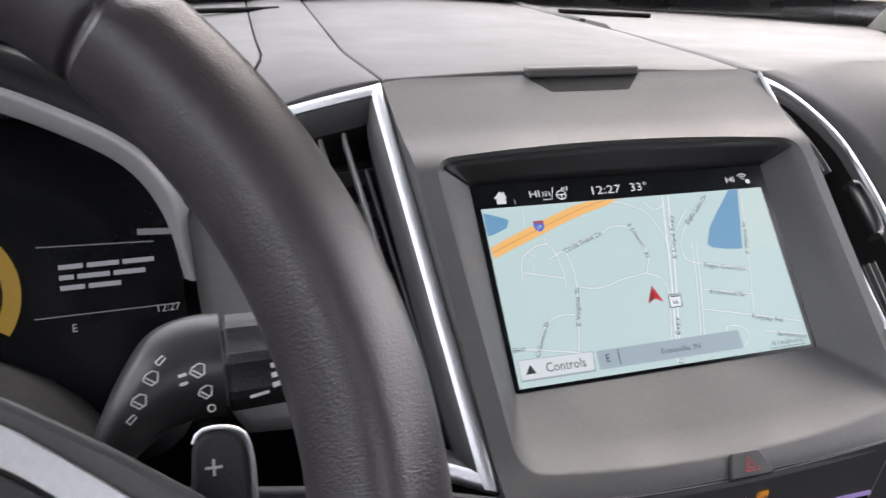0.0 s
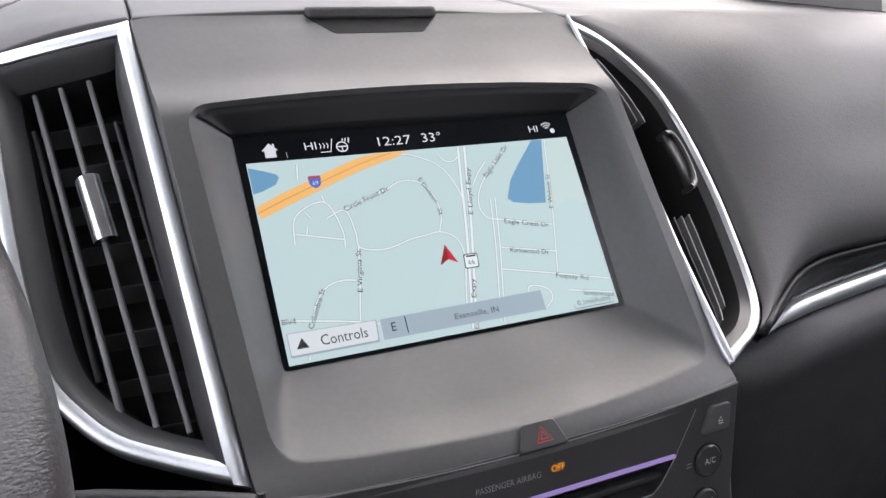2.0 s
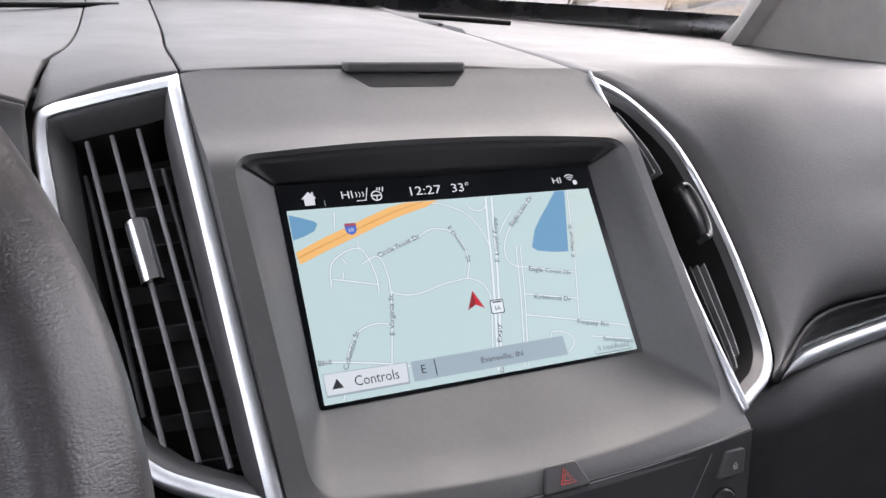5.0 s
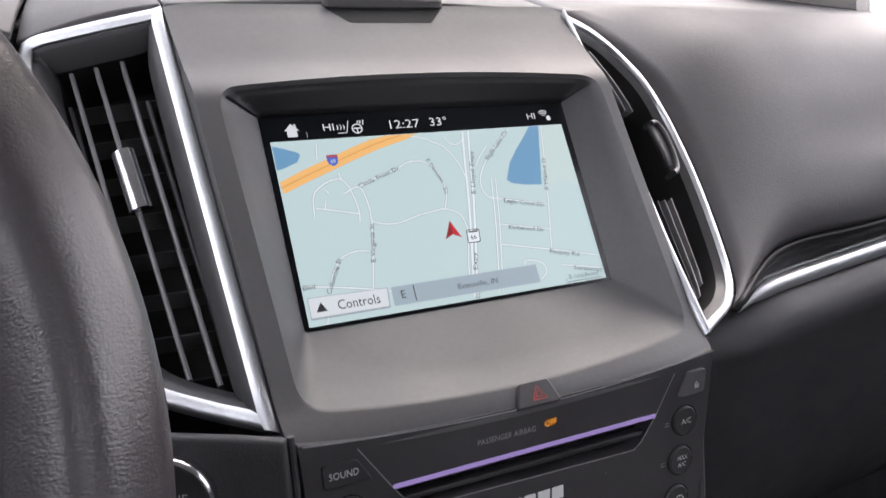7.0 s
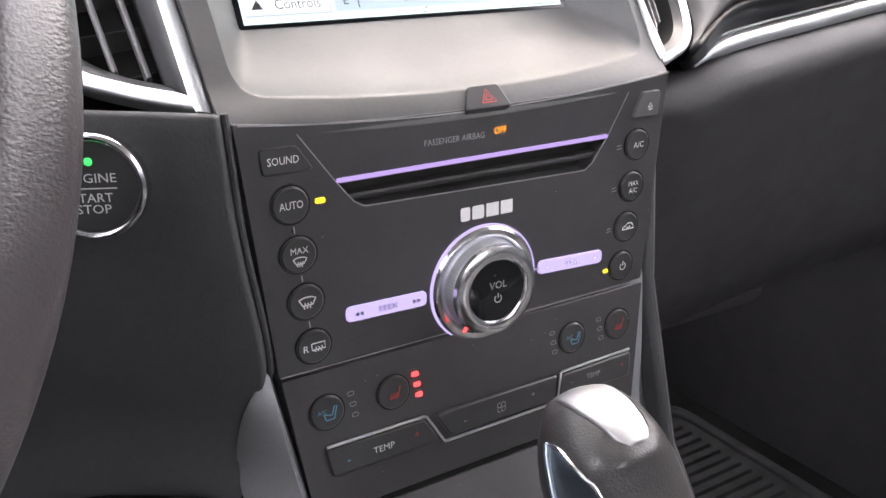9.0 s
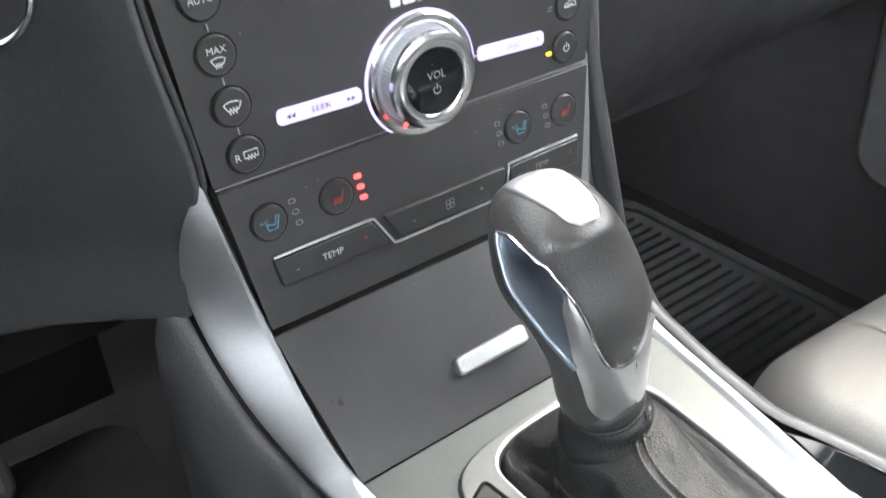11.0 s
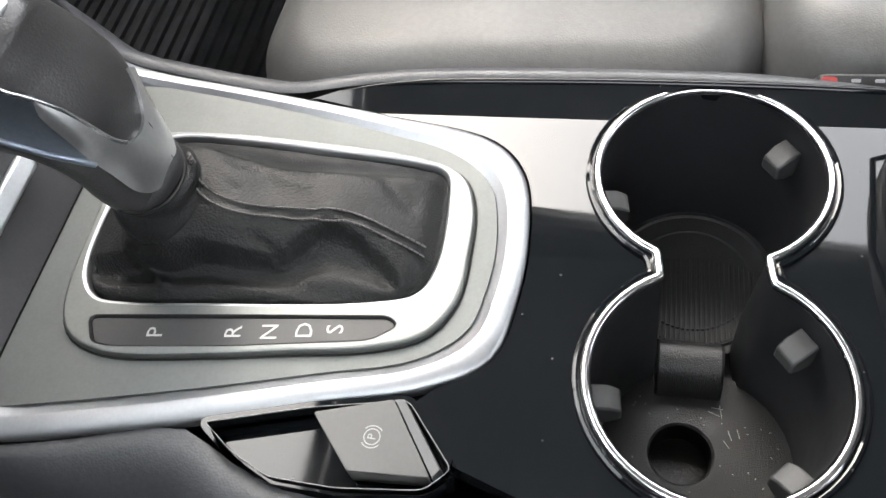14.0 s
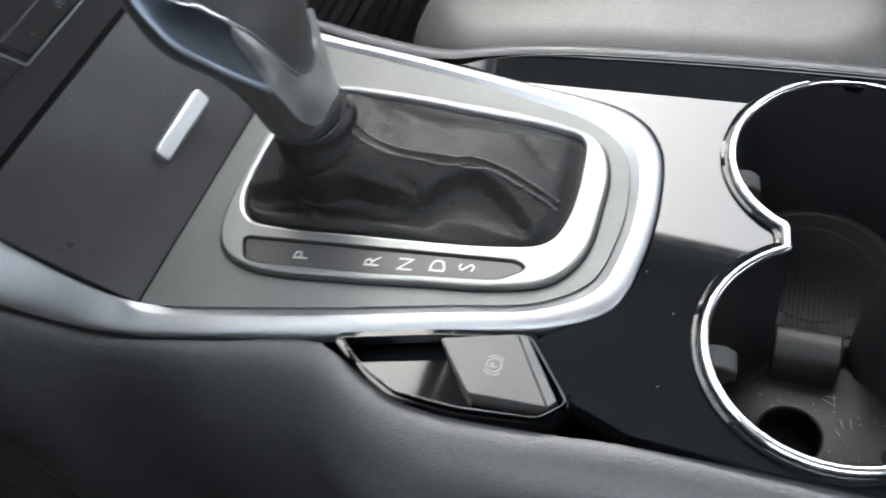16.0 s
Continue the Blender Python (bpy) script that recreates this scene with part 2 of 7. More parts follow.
BAND = surface("cool_satin_metal", (0.395, 0.41, 0.425), 0.48, 1.0, mottle=0.04, smudge=0.05)
CLASP = surface("grey_satin_metal", (0.62, 0.63, 0.63), 0.30, 1.0, mottle=0.05, smudge=0.08)
THREAD = surface("black_thread", (0.075, 0.072, 0.072), 0.6, mottle=0.15)
CHROME = surface("polished_chrome", (0.72, 0.73, 0.75), 0.16, 1.0, mottle=0.04, smudge=0.08)
SATIN = surface("satin_aluminium", (0.68, 0.70, 0.72), 0.40, 1.0, mottle=0.05, smudge=0.06, grain=(0.0004, 0.03))
SILVER = surface("brushed_silver", (0.21, 0.22, 0.215), 0.48, 1.0, mottle=0.06, smudge=0.06, grain=(0.0004, 0.04))
STONE = surface("warm_grey_satin_plate", (0.145, 0.153, 0.146), 0.5, 0.1, spec=0.35, mottle=0.06, smudge=0.1, grain=(0.0005, 0.04))
LEATHER = surface("black_leather", (0.015, 0.0152, 0.0155), 0.42, spec=0.22, pebble=(0.0011, 0.27), mottle=0.10, mottle_scale=26, smudge=0.06)
BOLSTER = surface("black_grained_vinyl", (0.060, 0.062, 0.067), 0.42, pebble=(0.0011, 0.14), mottle=0.15, mottle_scale=20)
WHEEL = surface("steering_leather", (0.046, 0.041, 0.044), 0.34, spec=0.65, pebble=(0.0010, 0.08), wrinkle=(0.0006, 0.0024, 0.13), mottle=0.08, mottle_scale=24)
SEAT = surface("grey_black_seat_leather", (0.090, 0.088, 0.086), 0.44, pebble=(0.0011, 0.09), mottle=0.1, mottle_scale=14)
KNOBSKIN = surface("gear_knob_leather", (0.040, 0.039, 0.039), 0.33, pebble=(0.0010, 0.13), mottle=0.08, mottle_scale=30)
BLUECHROME = surface("dark_smoked_chrome", (0.36, 0.42, 0.49), 0.33, 1.0, mottle=0.06, smudge=0.1)
RUBBER = surface("black_rubber", (0.024, 0.024, 0.024), 0.55, grain=(0.0009, 0.3), mottle=0.2)
CARPET = surface("black_carpet", (0.007, 0.007, 0.008), 0.9, grain=(0.002, 0.8), mottle=0.3)
PRINT = surface("white_print", (0.72, 0.72, 0.72), 0.5, mottle=0.03)
PRINT_SOFT = surface("soft_white_print", (0.46, 0.46, 0.45), 0.5, mottle=0.03)
PRINT_DIM = surface("grey_print", (0.32, 0.32, 0.33), 0.5, mottle=0.03)
PRINT_DARK = surface("dark_print", (0.05, 0.05, 0.07), 0.5, mottle=0.03)
PRINT_BLUE = surface("blue_print", (0.10, 0.30, 0.42), 0.5, mottle=0.03)
PRINT_RED = surface("red_print", (0.42, 0.04, 0.035), 0.5, mottle=0.03)
LILAC = glowing("lilac_backlight", (0.54, 0.47, 0.86), 0.72)
LILAC_LINE = glowing("lilac_light_strip", (0.42, 0.31, 0.70), 0.75)
AMBER = glowing("amber_indicator", (1.0, 0.36, 0.01), 1.3)
YELLOW = glowing("yellow_indicator", (1.0, 0.66, 0.02), 1.5)
RED = glowing("red_indicator", (1.0, 0.05, 0.05), 2.2)
GREEN = glowing("green_indicator", (0.02, 0.8, 0.12), 1.2)
LINER = surface("light_grey_headliner", (0.70, 0.685, 0.66), 0.9, grain=(0.002, 0.3), mottle=0.06)
TRIM_DARK = surface("dark_door_trim", (0.060, 0.059, 0.062), 0.5, grain=(0.0012, 0.25), mottle=0.1)

# ---- cabin shell and outside ----
def solid(name, poly, m, depth, material, label, category="wall", bevel=0.0):
    return tagged(part(name, prism(poly, m, depth), material, bevel=bevel), label, category, kind="structure")


bm = bmesh.new()
bmesh.ops.create_grid(bm, x_segments=24, y_segments=24, size=400)
ground = tagged(part("ground", bm, surface("asphalt", (0.06, 0.06, 0.06), 0.9, grain=(0.02, 0.4), mottle=0.25, mottle_scale=0.4)), "grey asphalt car park around the car", "ground", kind="structure")
ground.location = (0, 0, -0.35)


def far_building():
    b = thing("building", (10, 62, -0.35), "long tan brick building beyond the car park", "building", kind="structure")
    tan = surface("tan_brick", (0.46, 0.34, 0.22), 0.85, mottle=0.12, mottle_scale=1.2)
    roof = surface("pale_roof_edge", (0.6, 0.58, 0.55), 0.6, mottle=0.1, mottle_scale=1)
    part("wall", prism(rrect(130, 15, 0.01, 1, 0, 7.5), frm((10, 62, -0.35), (1, 0, 0), (0, 0, 1)), 12), tan, b)
    part("roof", prism(rrect(132, 0.8, 0.05, 1, 0, 15.3), frm((10, 61.5, -0.35), (1, 0, 0), (0, 0, 1)), 13), roof, b)


far_building()

def car_glass(name, clearness):
    """Thin glass: clear but for its mirror gloss; clearness is what each of its two faces lets through."""
    m = bpy.data.materials.new(name)
    m.use_nodes = True
    gn, gl = m.node_tree.nodes, m.node_tree.links
    gn.remove(gn["Principled BSDF"])
    mix, fres, clear, shine = (gn.new("ShaderNode" + k) for k in ("MixShader", "Fresnel", "BsdfTransparent", "BsdfGlossy"))
    fres.inputs[0].default_value = 1.45
    clear.inputs[0].default_value = (*clearness, 1)
    shine.inputs["Roughness"].default_value = 0.02
    for a, b in ((fres.outputs[0], mix.inputs[0]), (clear.outputs[0], mix.inputs[1]), (shine.outputs[0], mix.inputs[2]), (mix.outputs[0], gn["Material Output"].inputs[0])):
        gl.new(a, b)
    return m


SHIELD_GLASS, SIDE_GLASS = car_glass("shaded_windscreen_glass", (0.74, 0.75, 0.745)), car_glass("clear_glass", (0.93, 0.935, 0.93))

solid("floor", rrect(1.6, 3.4, 0.01, 1), Matrix.Translation((0, -0.35, 0.19)), 0.05, CARPET, "black carpeted car floor", "floor")
solid("ceiling", rrect(1.22, 2.36, 0.06, 4), frm((0, -0.76, 1.462), (1, 0, 0), (0, -1, 0)), 0.05, LINER, "light grey headliner of the car", "ceiling")
for side, word in ((-1, "left"), (1, "right")):
    solid("wall_" + word, rrect(3.3, 0.90, 0.02, 2, 0, 0.585), frm((side * 0.76, -0.40, 0), (0, -side, 0), (0, 0, 1)), 0.06, TRIM_DARK, "dark door side of the cabin below the windows")
    # the leaning upper side with two window openings; x runs forward, y up the slope
    m = frm((side * 0.76, 0, 1.035), (0, 1, 0), (-side * 0.16, 0, 0.43))
    sill, head_f, head_r = (0.05, 0.420, 0.435) if side < 0 else (0.02, 0.378, 0.448)
    outer = [(-2.0, 0), (0.99, 0), (0.95, 0.06), (0.42, 0.459), (-1.9, 0.459)]
    holes = [[(-0.50, sill), (-0.50, head_r), (0.36, head_f), (0.66, 0.23), (0.70, sill)], [(-1.45, 0.02), (-1.30, 0.43), (-0.62, 0.435), (-0.62, 0.02)]]
    tagged(part("window_frame_" + word, plate(outer, holes, m, 0.05 * side), LINER, bevel=0.004), "pale window surround of the car door", "window frame", kind="structure")
    for k, hole in enumerate(holes):
        pane = prism(hole, m @ Matrix.Translation((0, 0, -0.025 * side)), 0.004)
        tagged(part("window_" + word + ("_front", "_rear")[k], pane, SIDE_GLASS), "lightly tinted side window glass", "window", kind="structure")
solid("wall_rear", rrect(1.5, 0.95, 0.02, 2, 0, 0.62), frm((0, -1.98, 0), (-1, 0, 0), (0, 0, 1)), 0.05, TRIM_DARK, "dark rear of the cabin below the back window")
solid("wall_front", rrect(1.5, 0.88, 0.02, 2, 0, 0.62), frm((0, 1.25, 0), (1, 0, 0), (0, 0, 1)), 0.05, TRIM_DARK, "dark bulkhead under the windscreen")

for side, word in ((-1, "left"), (1, "right")):
    bm = sweep([(side * 0.80, 1.04, 1.075), (side * 0.775, 0.95, 1.12), (side * 0.69, 0.68, 1.29), (side * 0.60, 0.42, 1.455)], rrect(0.085, 0.05, 0.02, 4), (0, 0.4, 0.9))
    tagged(part("pillar_" + word, bm, LINER), "pale trim of the windscreen pillar", "pillar", kind="structure")

grid = []
for i in range(9):
    u = i / 8
    row = []
    for j in range(13):
        s = j / 6 - 1
        row.append((s * (0.84 - 0.24 * u), 1.24 - 0.82 * u - 0.22 * s * s * (1 - u), 1.184 - 0.05 * s * s * (1 - u) + 0.276 * u + 0.03 * math.sin(math.pi * u)))
    grid.append(row)
tagged(part("window_windscreen", sheet(grid), SHIELD_GLASS, thick=0.005), "clear laminated windscreen glass", "window", kind="structure")
border = [[V(grid[i][j]) + V((0, -0.004, -0.006)) for j in range(13)] for i in (0, 1)]
border = [[p - V((0, 0, 0.055)) for p in border[0]], [a.lerp(b, 0.2) for a, b in zip(*border)]]
tagged(part("trim_windscreen", sheet(border), surface("black_glass_border", (0.01, 0.01, 0.011), 0.25, mottle=0.05), thick=0.003), "black border along the foot of the windscreen", "trim", kind="structure")

# ---- dashboard ----
SLOPE = 0.15


def lie(x, y, dz=0.0):
    """The height of the dashboard's top."""
    return 1.031 + SLOPE * (y - 0.478) + 0.075 * max(0.0, y - 0.62) ** 2 - (0.006 + (0.012 if x > 0 else 0.0)) * (x / 0.75) ** 2 + dz


dash = thing("dashboard", (0, 0.6, 0.2), "charcoal soft-touch dashboard with fine grain and panel seams", "dashboard")


def pad_between(left, right, nu=14, nv=24, crown=0.0):
    """A grid between two lines that run from the front edge to the windscreen."""
    a, b = spline(left, nv), spline(right, nv)
    grid = []
    for p, q in zip(a, b):
        row = []
        for i in range(nu + 1):
            u = i / nu
            r = p.lerp(q, u)
            r.z += crown * 4 * u * (1 - u)
            row.append(r)
        grid.append(row)
    return sheet(grid)


def top_line(pts):
    return [(x, y, lie(x, y)) for x, y in pts]


EDGE_L = [(-0.1222, 0.4785, 1.0315)] + top_line([(-0.112, 0.56), (-0.098, 0.68), (-0.078, 0.82), (-0.03, 1.24)])
EDGE_R = [(0.1192, 0.4785, 1.0290)] + top_line([(0.137, 0.53), (0.165, 0.60), (0.20, 0.70), (0.245, 0.85), (0.265, 1.0), (0.275, 1.24)])
part("centre_pad", pad_between(EDGE_L, EDGE_R, crown=0.004), PAD, dash, thick=0.006, bevel=0.0014)
CAP_L = [(-0.1915, 0.500, 1.0135), (-0.181, 0.56, 1.0405), (-0.167, 0.63, 1.0545), (-0.153, 0.76, 1.0745), (-0.139, 0.90, 1.0995), (-0.105, 1.24, 1.1736)]
gap = lambda line, d: [(x + d, y, z) for x, y, z in line]
part("vent_cap_pad", pad_between(CAP_L, gap(EDGE_L, -0.0013), 8, 20, 0.003), PAD, dash, thick=0.006, bevel=0.0014)

# the driver's side of the top, with the hood over the instruments
grid = []
for j in range(23):
    v = j / 22
    e = spline(gap(CAP_L, -0.0012), 23)[j]
    row = []
    for i in range(25):
        u = i / 24
        x = e.x + (-0.76 - e.x) * u
        y = e.y + (0.03 * min(u * 8, 1) - 0.05 * u) * (1 - v)
        hood = math.exp(-((x + 0.40) / 0.17) ** 4) * math.exp(-((y - 0.44) / 0.16) ** 2)
        z = e.z * (1 - min(u * 4, 1)) + lie(x, y) * min(u * 4, 1) + 0.045 * hood - 0.02 * u
        row.append((x, y - 0.07 * hood * (1 - v), z))
    grid.append(row)
front = sorted((V(p) for p in grid[0]), key=lambda p: p.x)
fx, fy, fz = ([p[k] for p in front] for k in range(3))
part("driver_pad", sheet(grid), PAD, dash, thick=0.006, bevel=0.0014)
# the pad rolls down beside the tall vent
side = [V((x - 0.0025, y, z)) for x, y, z in spline([(-0.1915, 0.4985, 1.0120), (-0.1917, 0.4965, 1.0040), (-0.1910, 0.470, 0.970), (-0.1885, 0.4300, 0.9150), (-0.1830, 0.4040, 0.8830), (-0.1740, 0.3915, 0.8710)], 20)]
rows = []
for k, p in enumerate(side):
    row = []
    for u in (0, 0.06, 0.15, 0.35, 0.6, 0.8, 1.0):
        q = p + V((-0.034 * u, 0.012 * u + 0.012 * u * u, 0.006 * u * (1 - u) - 0.004 * u))
        w = (max(0.0, 1 - k / 7)) ** 2
        edge_p = V((q.x, float(np.interp(q.x, fx, fy)) + 0.001, float(np.interp(q.x, fx, fz)) - 0.002))
        row.append(q.lerp(edge_p, w))
    rows.append(row)
part("vent_side_pad", sheet(rows), PAD, dash, thick=0.004)

# the passenger's side: from the seam and the outer line of the vent to the door
VENT_R = [(0.1185, 0.4725, 1.0272), (0.146, 0.480, 1.0185), (0.1705, 0.4850, 1.0065), (0.1935, 0.4800, 0.9850), (0.2065, 0.4718, 0.9620), (0.2090, 0.4500, 0.9310),
          (0.2060, 0.4268, 0.9000), (0.2000, 0.4060, 0.8760), (0.1925, 0.3912, 0.8600), (0.1740, 0.3745, 0.8502), (0.1340, 0.3515, 0.8462)]
seam_r = [(x + 0.0018, y, z) for x, y, z in reversed(EDGE_R)]
rows = []
s0 = spline(seam_r, 26) + spline([(x + 0.003, y - 0.001, z) for x, y, z in VENT_R[1:10]], 40)[1:] + spline([(0.177, 0.3765, 0.8492), (0.186, 0.388, 0.842), (0.203, 0.405, 0.8330)], 8)[1:]


def strip_z(x):
    """The height of the metal strip above the glovebox."""
    return float(np.interp(x, (0.222, 0.235, 0.253, 0.285, 0.34, 0.42, 0.76), (0.8310, 0.8375, 0.8420, 0.8462, 0.8520, 0.8608, 0.8760)))


def passenger(x, nose):
    """One line over the pad: along the top, over a shallow hollow and a soft roll, and back under it."""
    top = [(y, lie(x, y)) for y in (1.24, 0.97, 0.76, 0.62, 0.54)]
    a = spline([(x, y, z) for y, z in top], 26)
    n = nose
    front = [(0.54, lie(x, 0.54)), (0.492, 1.008), (0.463, 0.975), (0.441, 0.940), (0.424, n + 0.036), (0.414, n + 0.016), (0.4125, n + 0.004), (0.4155, n - 0.004)]
    b = spline([(x, y, z) for y, z in front], 40)[1:]
    z = strip_z(x)
    c = spline([(x, 0.4185, n - 0.009), (x, 0.4225, (n + z) / 2), (x, 0.4250, z)], 8)[1:]
    return a + b + c


stations = [s0] + [passenger(x, n) for x, n in ((0.262, 0.874), (0.345, 0.8805), (0.44, 0.886), (0.60, 0.892), (0.76, 0.896))]
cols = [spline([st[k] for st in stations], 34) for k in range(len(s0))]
part("passenger_pad", sheet(cols[:-7]), PAD, dash, "grained charcoal pad that rolls over the front edge", thick=0.004)
# Black on this undercut stands for the shade below the pad's roll.
part("recess_shade", sheet(cols[-8:]), surface("recess_shade_black", (0.007, 0.007, 0.008), 0.5, spec=0.25, mottle=0.1), dash, "blackened surface standing for the shade under the pad", thick=0.004)
rows = []
for x in [0.2215, 0.224, 0.229, 0.236, 0.246, 0.26] + list(np.linspace(0.28, 0.75, 20)):
    z, h = strip_z(x), 0.0052 * min(1.0, 0.25 + (x - 0.2215) / 0.03)
    rows.append([V((x, 0.424, z + h)), V((x, 0.4135, z + h)), V((x, 0.4118, z + h * 0.8)), V((x, 0.4105, z + h * 0.1)), V((x, 0.4108, z - h * 0.6)), V((x, 0.4125, z - h)), V((x, 0.424, z - h))])
part("trim_strip", loft(rows, True, True, True), SATIN, dash, "slim satin metal strip above the glovebox", sharp=50)
part("strip_edge", sweep([V((x, 0.4165, strip_z(x) + 0.0078)) for x in np.linspace(0.245, 0.75, 24)], circle(0.0009, 8), (0, -1, 0)), SLAT, dash, "fine grey line above the strip")
grid = []
for y, d in ((0.4165, -0.0048), (0.4110, -0.0075), (0.4020, -0.0150), (0.3975, -0.0240), (0.3985, -0.0320), (0.4060, -0.0440), (0.4250, -0.0800), (0.4450, -0.14), (0.470, -0.21), (0.51, -0.275), (0.60, -0.32)):
    row = []
    for x in np.linspace(0.116, 0.76, 30):
        k = max(0.0, (0.245 - x) / 0.13)
        row.append((x, y + 0.028 * k + 0.02 * k * k, strip_z(max(x, 0.222)) + d))
    grid.append(row)
part("glovebox_panel", sheet(grid), TRIM_DARK, dash, "dark grained glovebox front below the strip", thick=0.004)

# the sides of the centre stack and the knee panel with its wrapped edge
edge = spline([(-0.1165, 0.3300, 0.8530), (-0.1140, 0.3300, 0.8040), (-0.1080, 0.3300, 0.7420), (-0.1125, 0.336, 0.715), (-0.1205, 0.337, 0.692), (-0.1225, 0.336, 0.6785)], 20)
grid = []
for i, p in enumerate(edge):
    row = [p]
    for u in (0.05, 0.15, 0.4, 0.7, 1.0):
        row.append((p.x - 0.34 * u, p.y + 0.012 * min(1, u * 8) + 0.13 * u - 0.05 * u * u, p.z + 0.02 * u * (0.85 - p.z) + 0.018 * u))
    grid.append([V(q) for q in row])
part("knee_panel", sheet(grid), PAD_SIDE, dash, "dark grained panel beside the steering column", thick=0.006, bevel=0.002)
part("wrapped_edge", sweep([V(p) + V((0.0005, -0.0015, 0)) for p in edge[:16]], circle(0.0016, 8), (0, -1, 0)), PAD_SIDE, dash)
grid = []
for i in range(16):
    v = i / 15
    z = 0.684 - 0.36 * v
    grid.append([(-0.105 - 0.60 * u, 0.80 + 0.10 * v, z - 0.10) for u in np.linspace(0, 1, 8)])
part("driver_toe_board", sheet(grid), FOOT_SHADE, dash, thick=0.008, bevel=0.004)
part("core", prism([(-0.112, 0.842), (0.112, 0.842), (0.112, 0.73), (0.092, 0.60), (-0.092, 0.60), (-0.112, 0.73)], frm((0, 0.340, 0), (1, 0, 0), (0, 0, 1)), 0.12), DARK, dash)
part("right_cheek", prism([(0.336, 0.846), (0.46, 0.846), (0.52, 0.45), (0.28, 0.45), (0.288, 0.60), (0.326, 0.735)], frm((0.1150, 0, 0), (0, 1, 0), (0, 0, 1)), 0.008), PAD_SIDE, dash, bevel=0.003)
part("inner_wall", prism(rrect(1.3, 0.50, 0.02, 2, 0, 0.72), frm((0, 0.66, 0), (1, 0, 0), (0, 0, 1)), 0.02), TRIM_DARK, dash)
part("under_tray", sheet([[V((x, y, lie(x, y, -0.014))) for x in np.linspace(-0.74, 0.74, 13)] for y in np.linspace(0.52, 1.20, 12)]), DARK, dash, thick=0.004)
for a, b in (((-0.50, 0.985), (-0.085, 1.085)), ((0.285, 1.075), (0.40, 1.035))):
    run = [V(a).lerp(V(b), k / 14) for k in range(15)]
    part("defroster_slot", sweep([V((p.x, p.y, lie(p.x, p.y, 0.0035))) for p in run], rrect(0.009, 0.006, 0.0025, 3), (0, -0.15, 1)), VOID, dash, "dark defroster slot")
part("column_cover", sheet([[V((x, 0.40 + 0.12 * v, 0.700 - 0.13 * v + 0.012 * (x + 0.13))) for x in np.linspace(-0.125, -0.60, 10)] for v in np.linspace(0, 1, 6)]), FOOT_SHADE, dash, thick=0.006, bevel=0.003)
pedal = thing("accelerator_pedal", (-0.262, 0.66, 0.19), "black ribbed rubber accelerator pedal in the footwell", "pedal")
PED = frm((-0.262, 0.640, 0.435), (1, 0.0, 0), (0, 0.42, 0.9))
part("pad", prism(rrect(0.070, 0.120, 0.014, 6), PED, 0.012), RUBBER, pedal, bevel=0.003)
for k in range(5):
    part("rib", prism(rrect(0.005, 0.100, 0.002, 3, -0.024 + 0.012 * k, 0), PED @ Matrix.Translation((0, 0, 0.003)), 0.004), BEZEL, pedal)
part("arm", sweep([PED @ V((0, 0.04, -0.012)), PED @ V((0, 0.10, -0.06)), PED @ V((0, 0.20, -0.09))], circle(0.008, 10), (1, 0, 0)), DARK, pedal)
DOORSKIN = surface("charcoal_door_plastic", (0.12, 0.12, 0.123), 0.5, grain=(0.0012, 0.25), mottle=0.1)
tagged(part("trim_door_panel", prism(rrect(1.1, 0.50, 0.05, 6, 0.05, 0.62), frm((0.728, 0, 0), (0, -1, 0), (0, 0, 1)), 0.02), DOORSKIN, bevel=0.008), "charcoal inner panel of the passenger door", "door panel", kind="structure")
# Added sheet that blackens the driver's floor, as shade would.
shade_sheet = thing("floor_mat", (-0.36, 0.5, 0.19), "black sheet added to darken the driver's floor", "floor mat")
part("sheet", prism(rrect(0.62, 1.15, 0.05, 6, -0.412, 0.30), Matrix.Translation((0, 0, 0.205)), 0.015), FOOT_SHADE, shade_sheet, bevel=0.004)

# ---- screen surround ----
PROFILE = np.array([(0.3262, 0.8385), (0.3275, 0.8440), (0.3325, 0.8505), (0.3427, 0.8588), (0.3851, 0.9239), (0.4275, 0.9890), (0.4430, 0.9990), (0.4610, 1.0155), (0.4700, 1.0245), (0.4755, 1.0300), (0.4785, 1.0315)])


def face_y(z):
    return sum(float(np.interp(z + d, PROFILE[:, 1], PROFILE[:, 0])) for d in (-0.004, -0.002, 0, 0.002, 0.004)) / 5


def half_width(z):
    return 0.1145 + (z - 0.8385) / 0.193 * 0.0072


unit = thing("infotainment_unit", (0, 0.38, 0.84), "satin charcoal screen surround with a lit navigation display", "car display")
OPEN = [(-0.1065, 0.8575), (0.1095, 0.8575), (0.1128, 0.9895), (-0.1115, 0.9895)]


def quad_loop(corners, r, side=24, bend=8):
    """A four-sided loop with rounded corners, point for point alike for any two quads."""
    out = []
    for i in range(4):
        p, a, b = V(corners[i]), V(corners[i - 1]), V(corners[(i + 1) % 4])
        s, e = p + (a - p).normalized() * r, p + (b - p).normalized() * r
        for k in range(bend + 1):
            t = k / bend
            out.append(s * (1 - t) ** 2 + p * 2 * t * (1 - t) + e * t * t)
        nxt = b + (p - b).normalized() * r
        out += [e.lerp(nxt, k / side) for k in range(1, side)]
    return out


inner_fine = quad_loop(OPEN, 0.011)


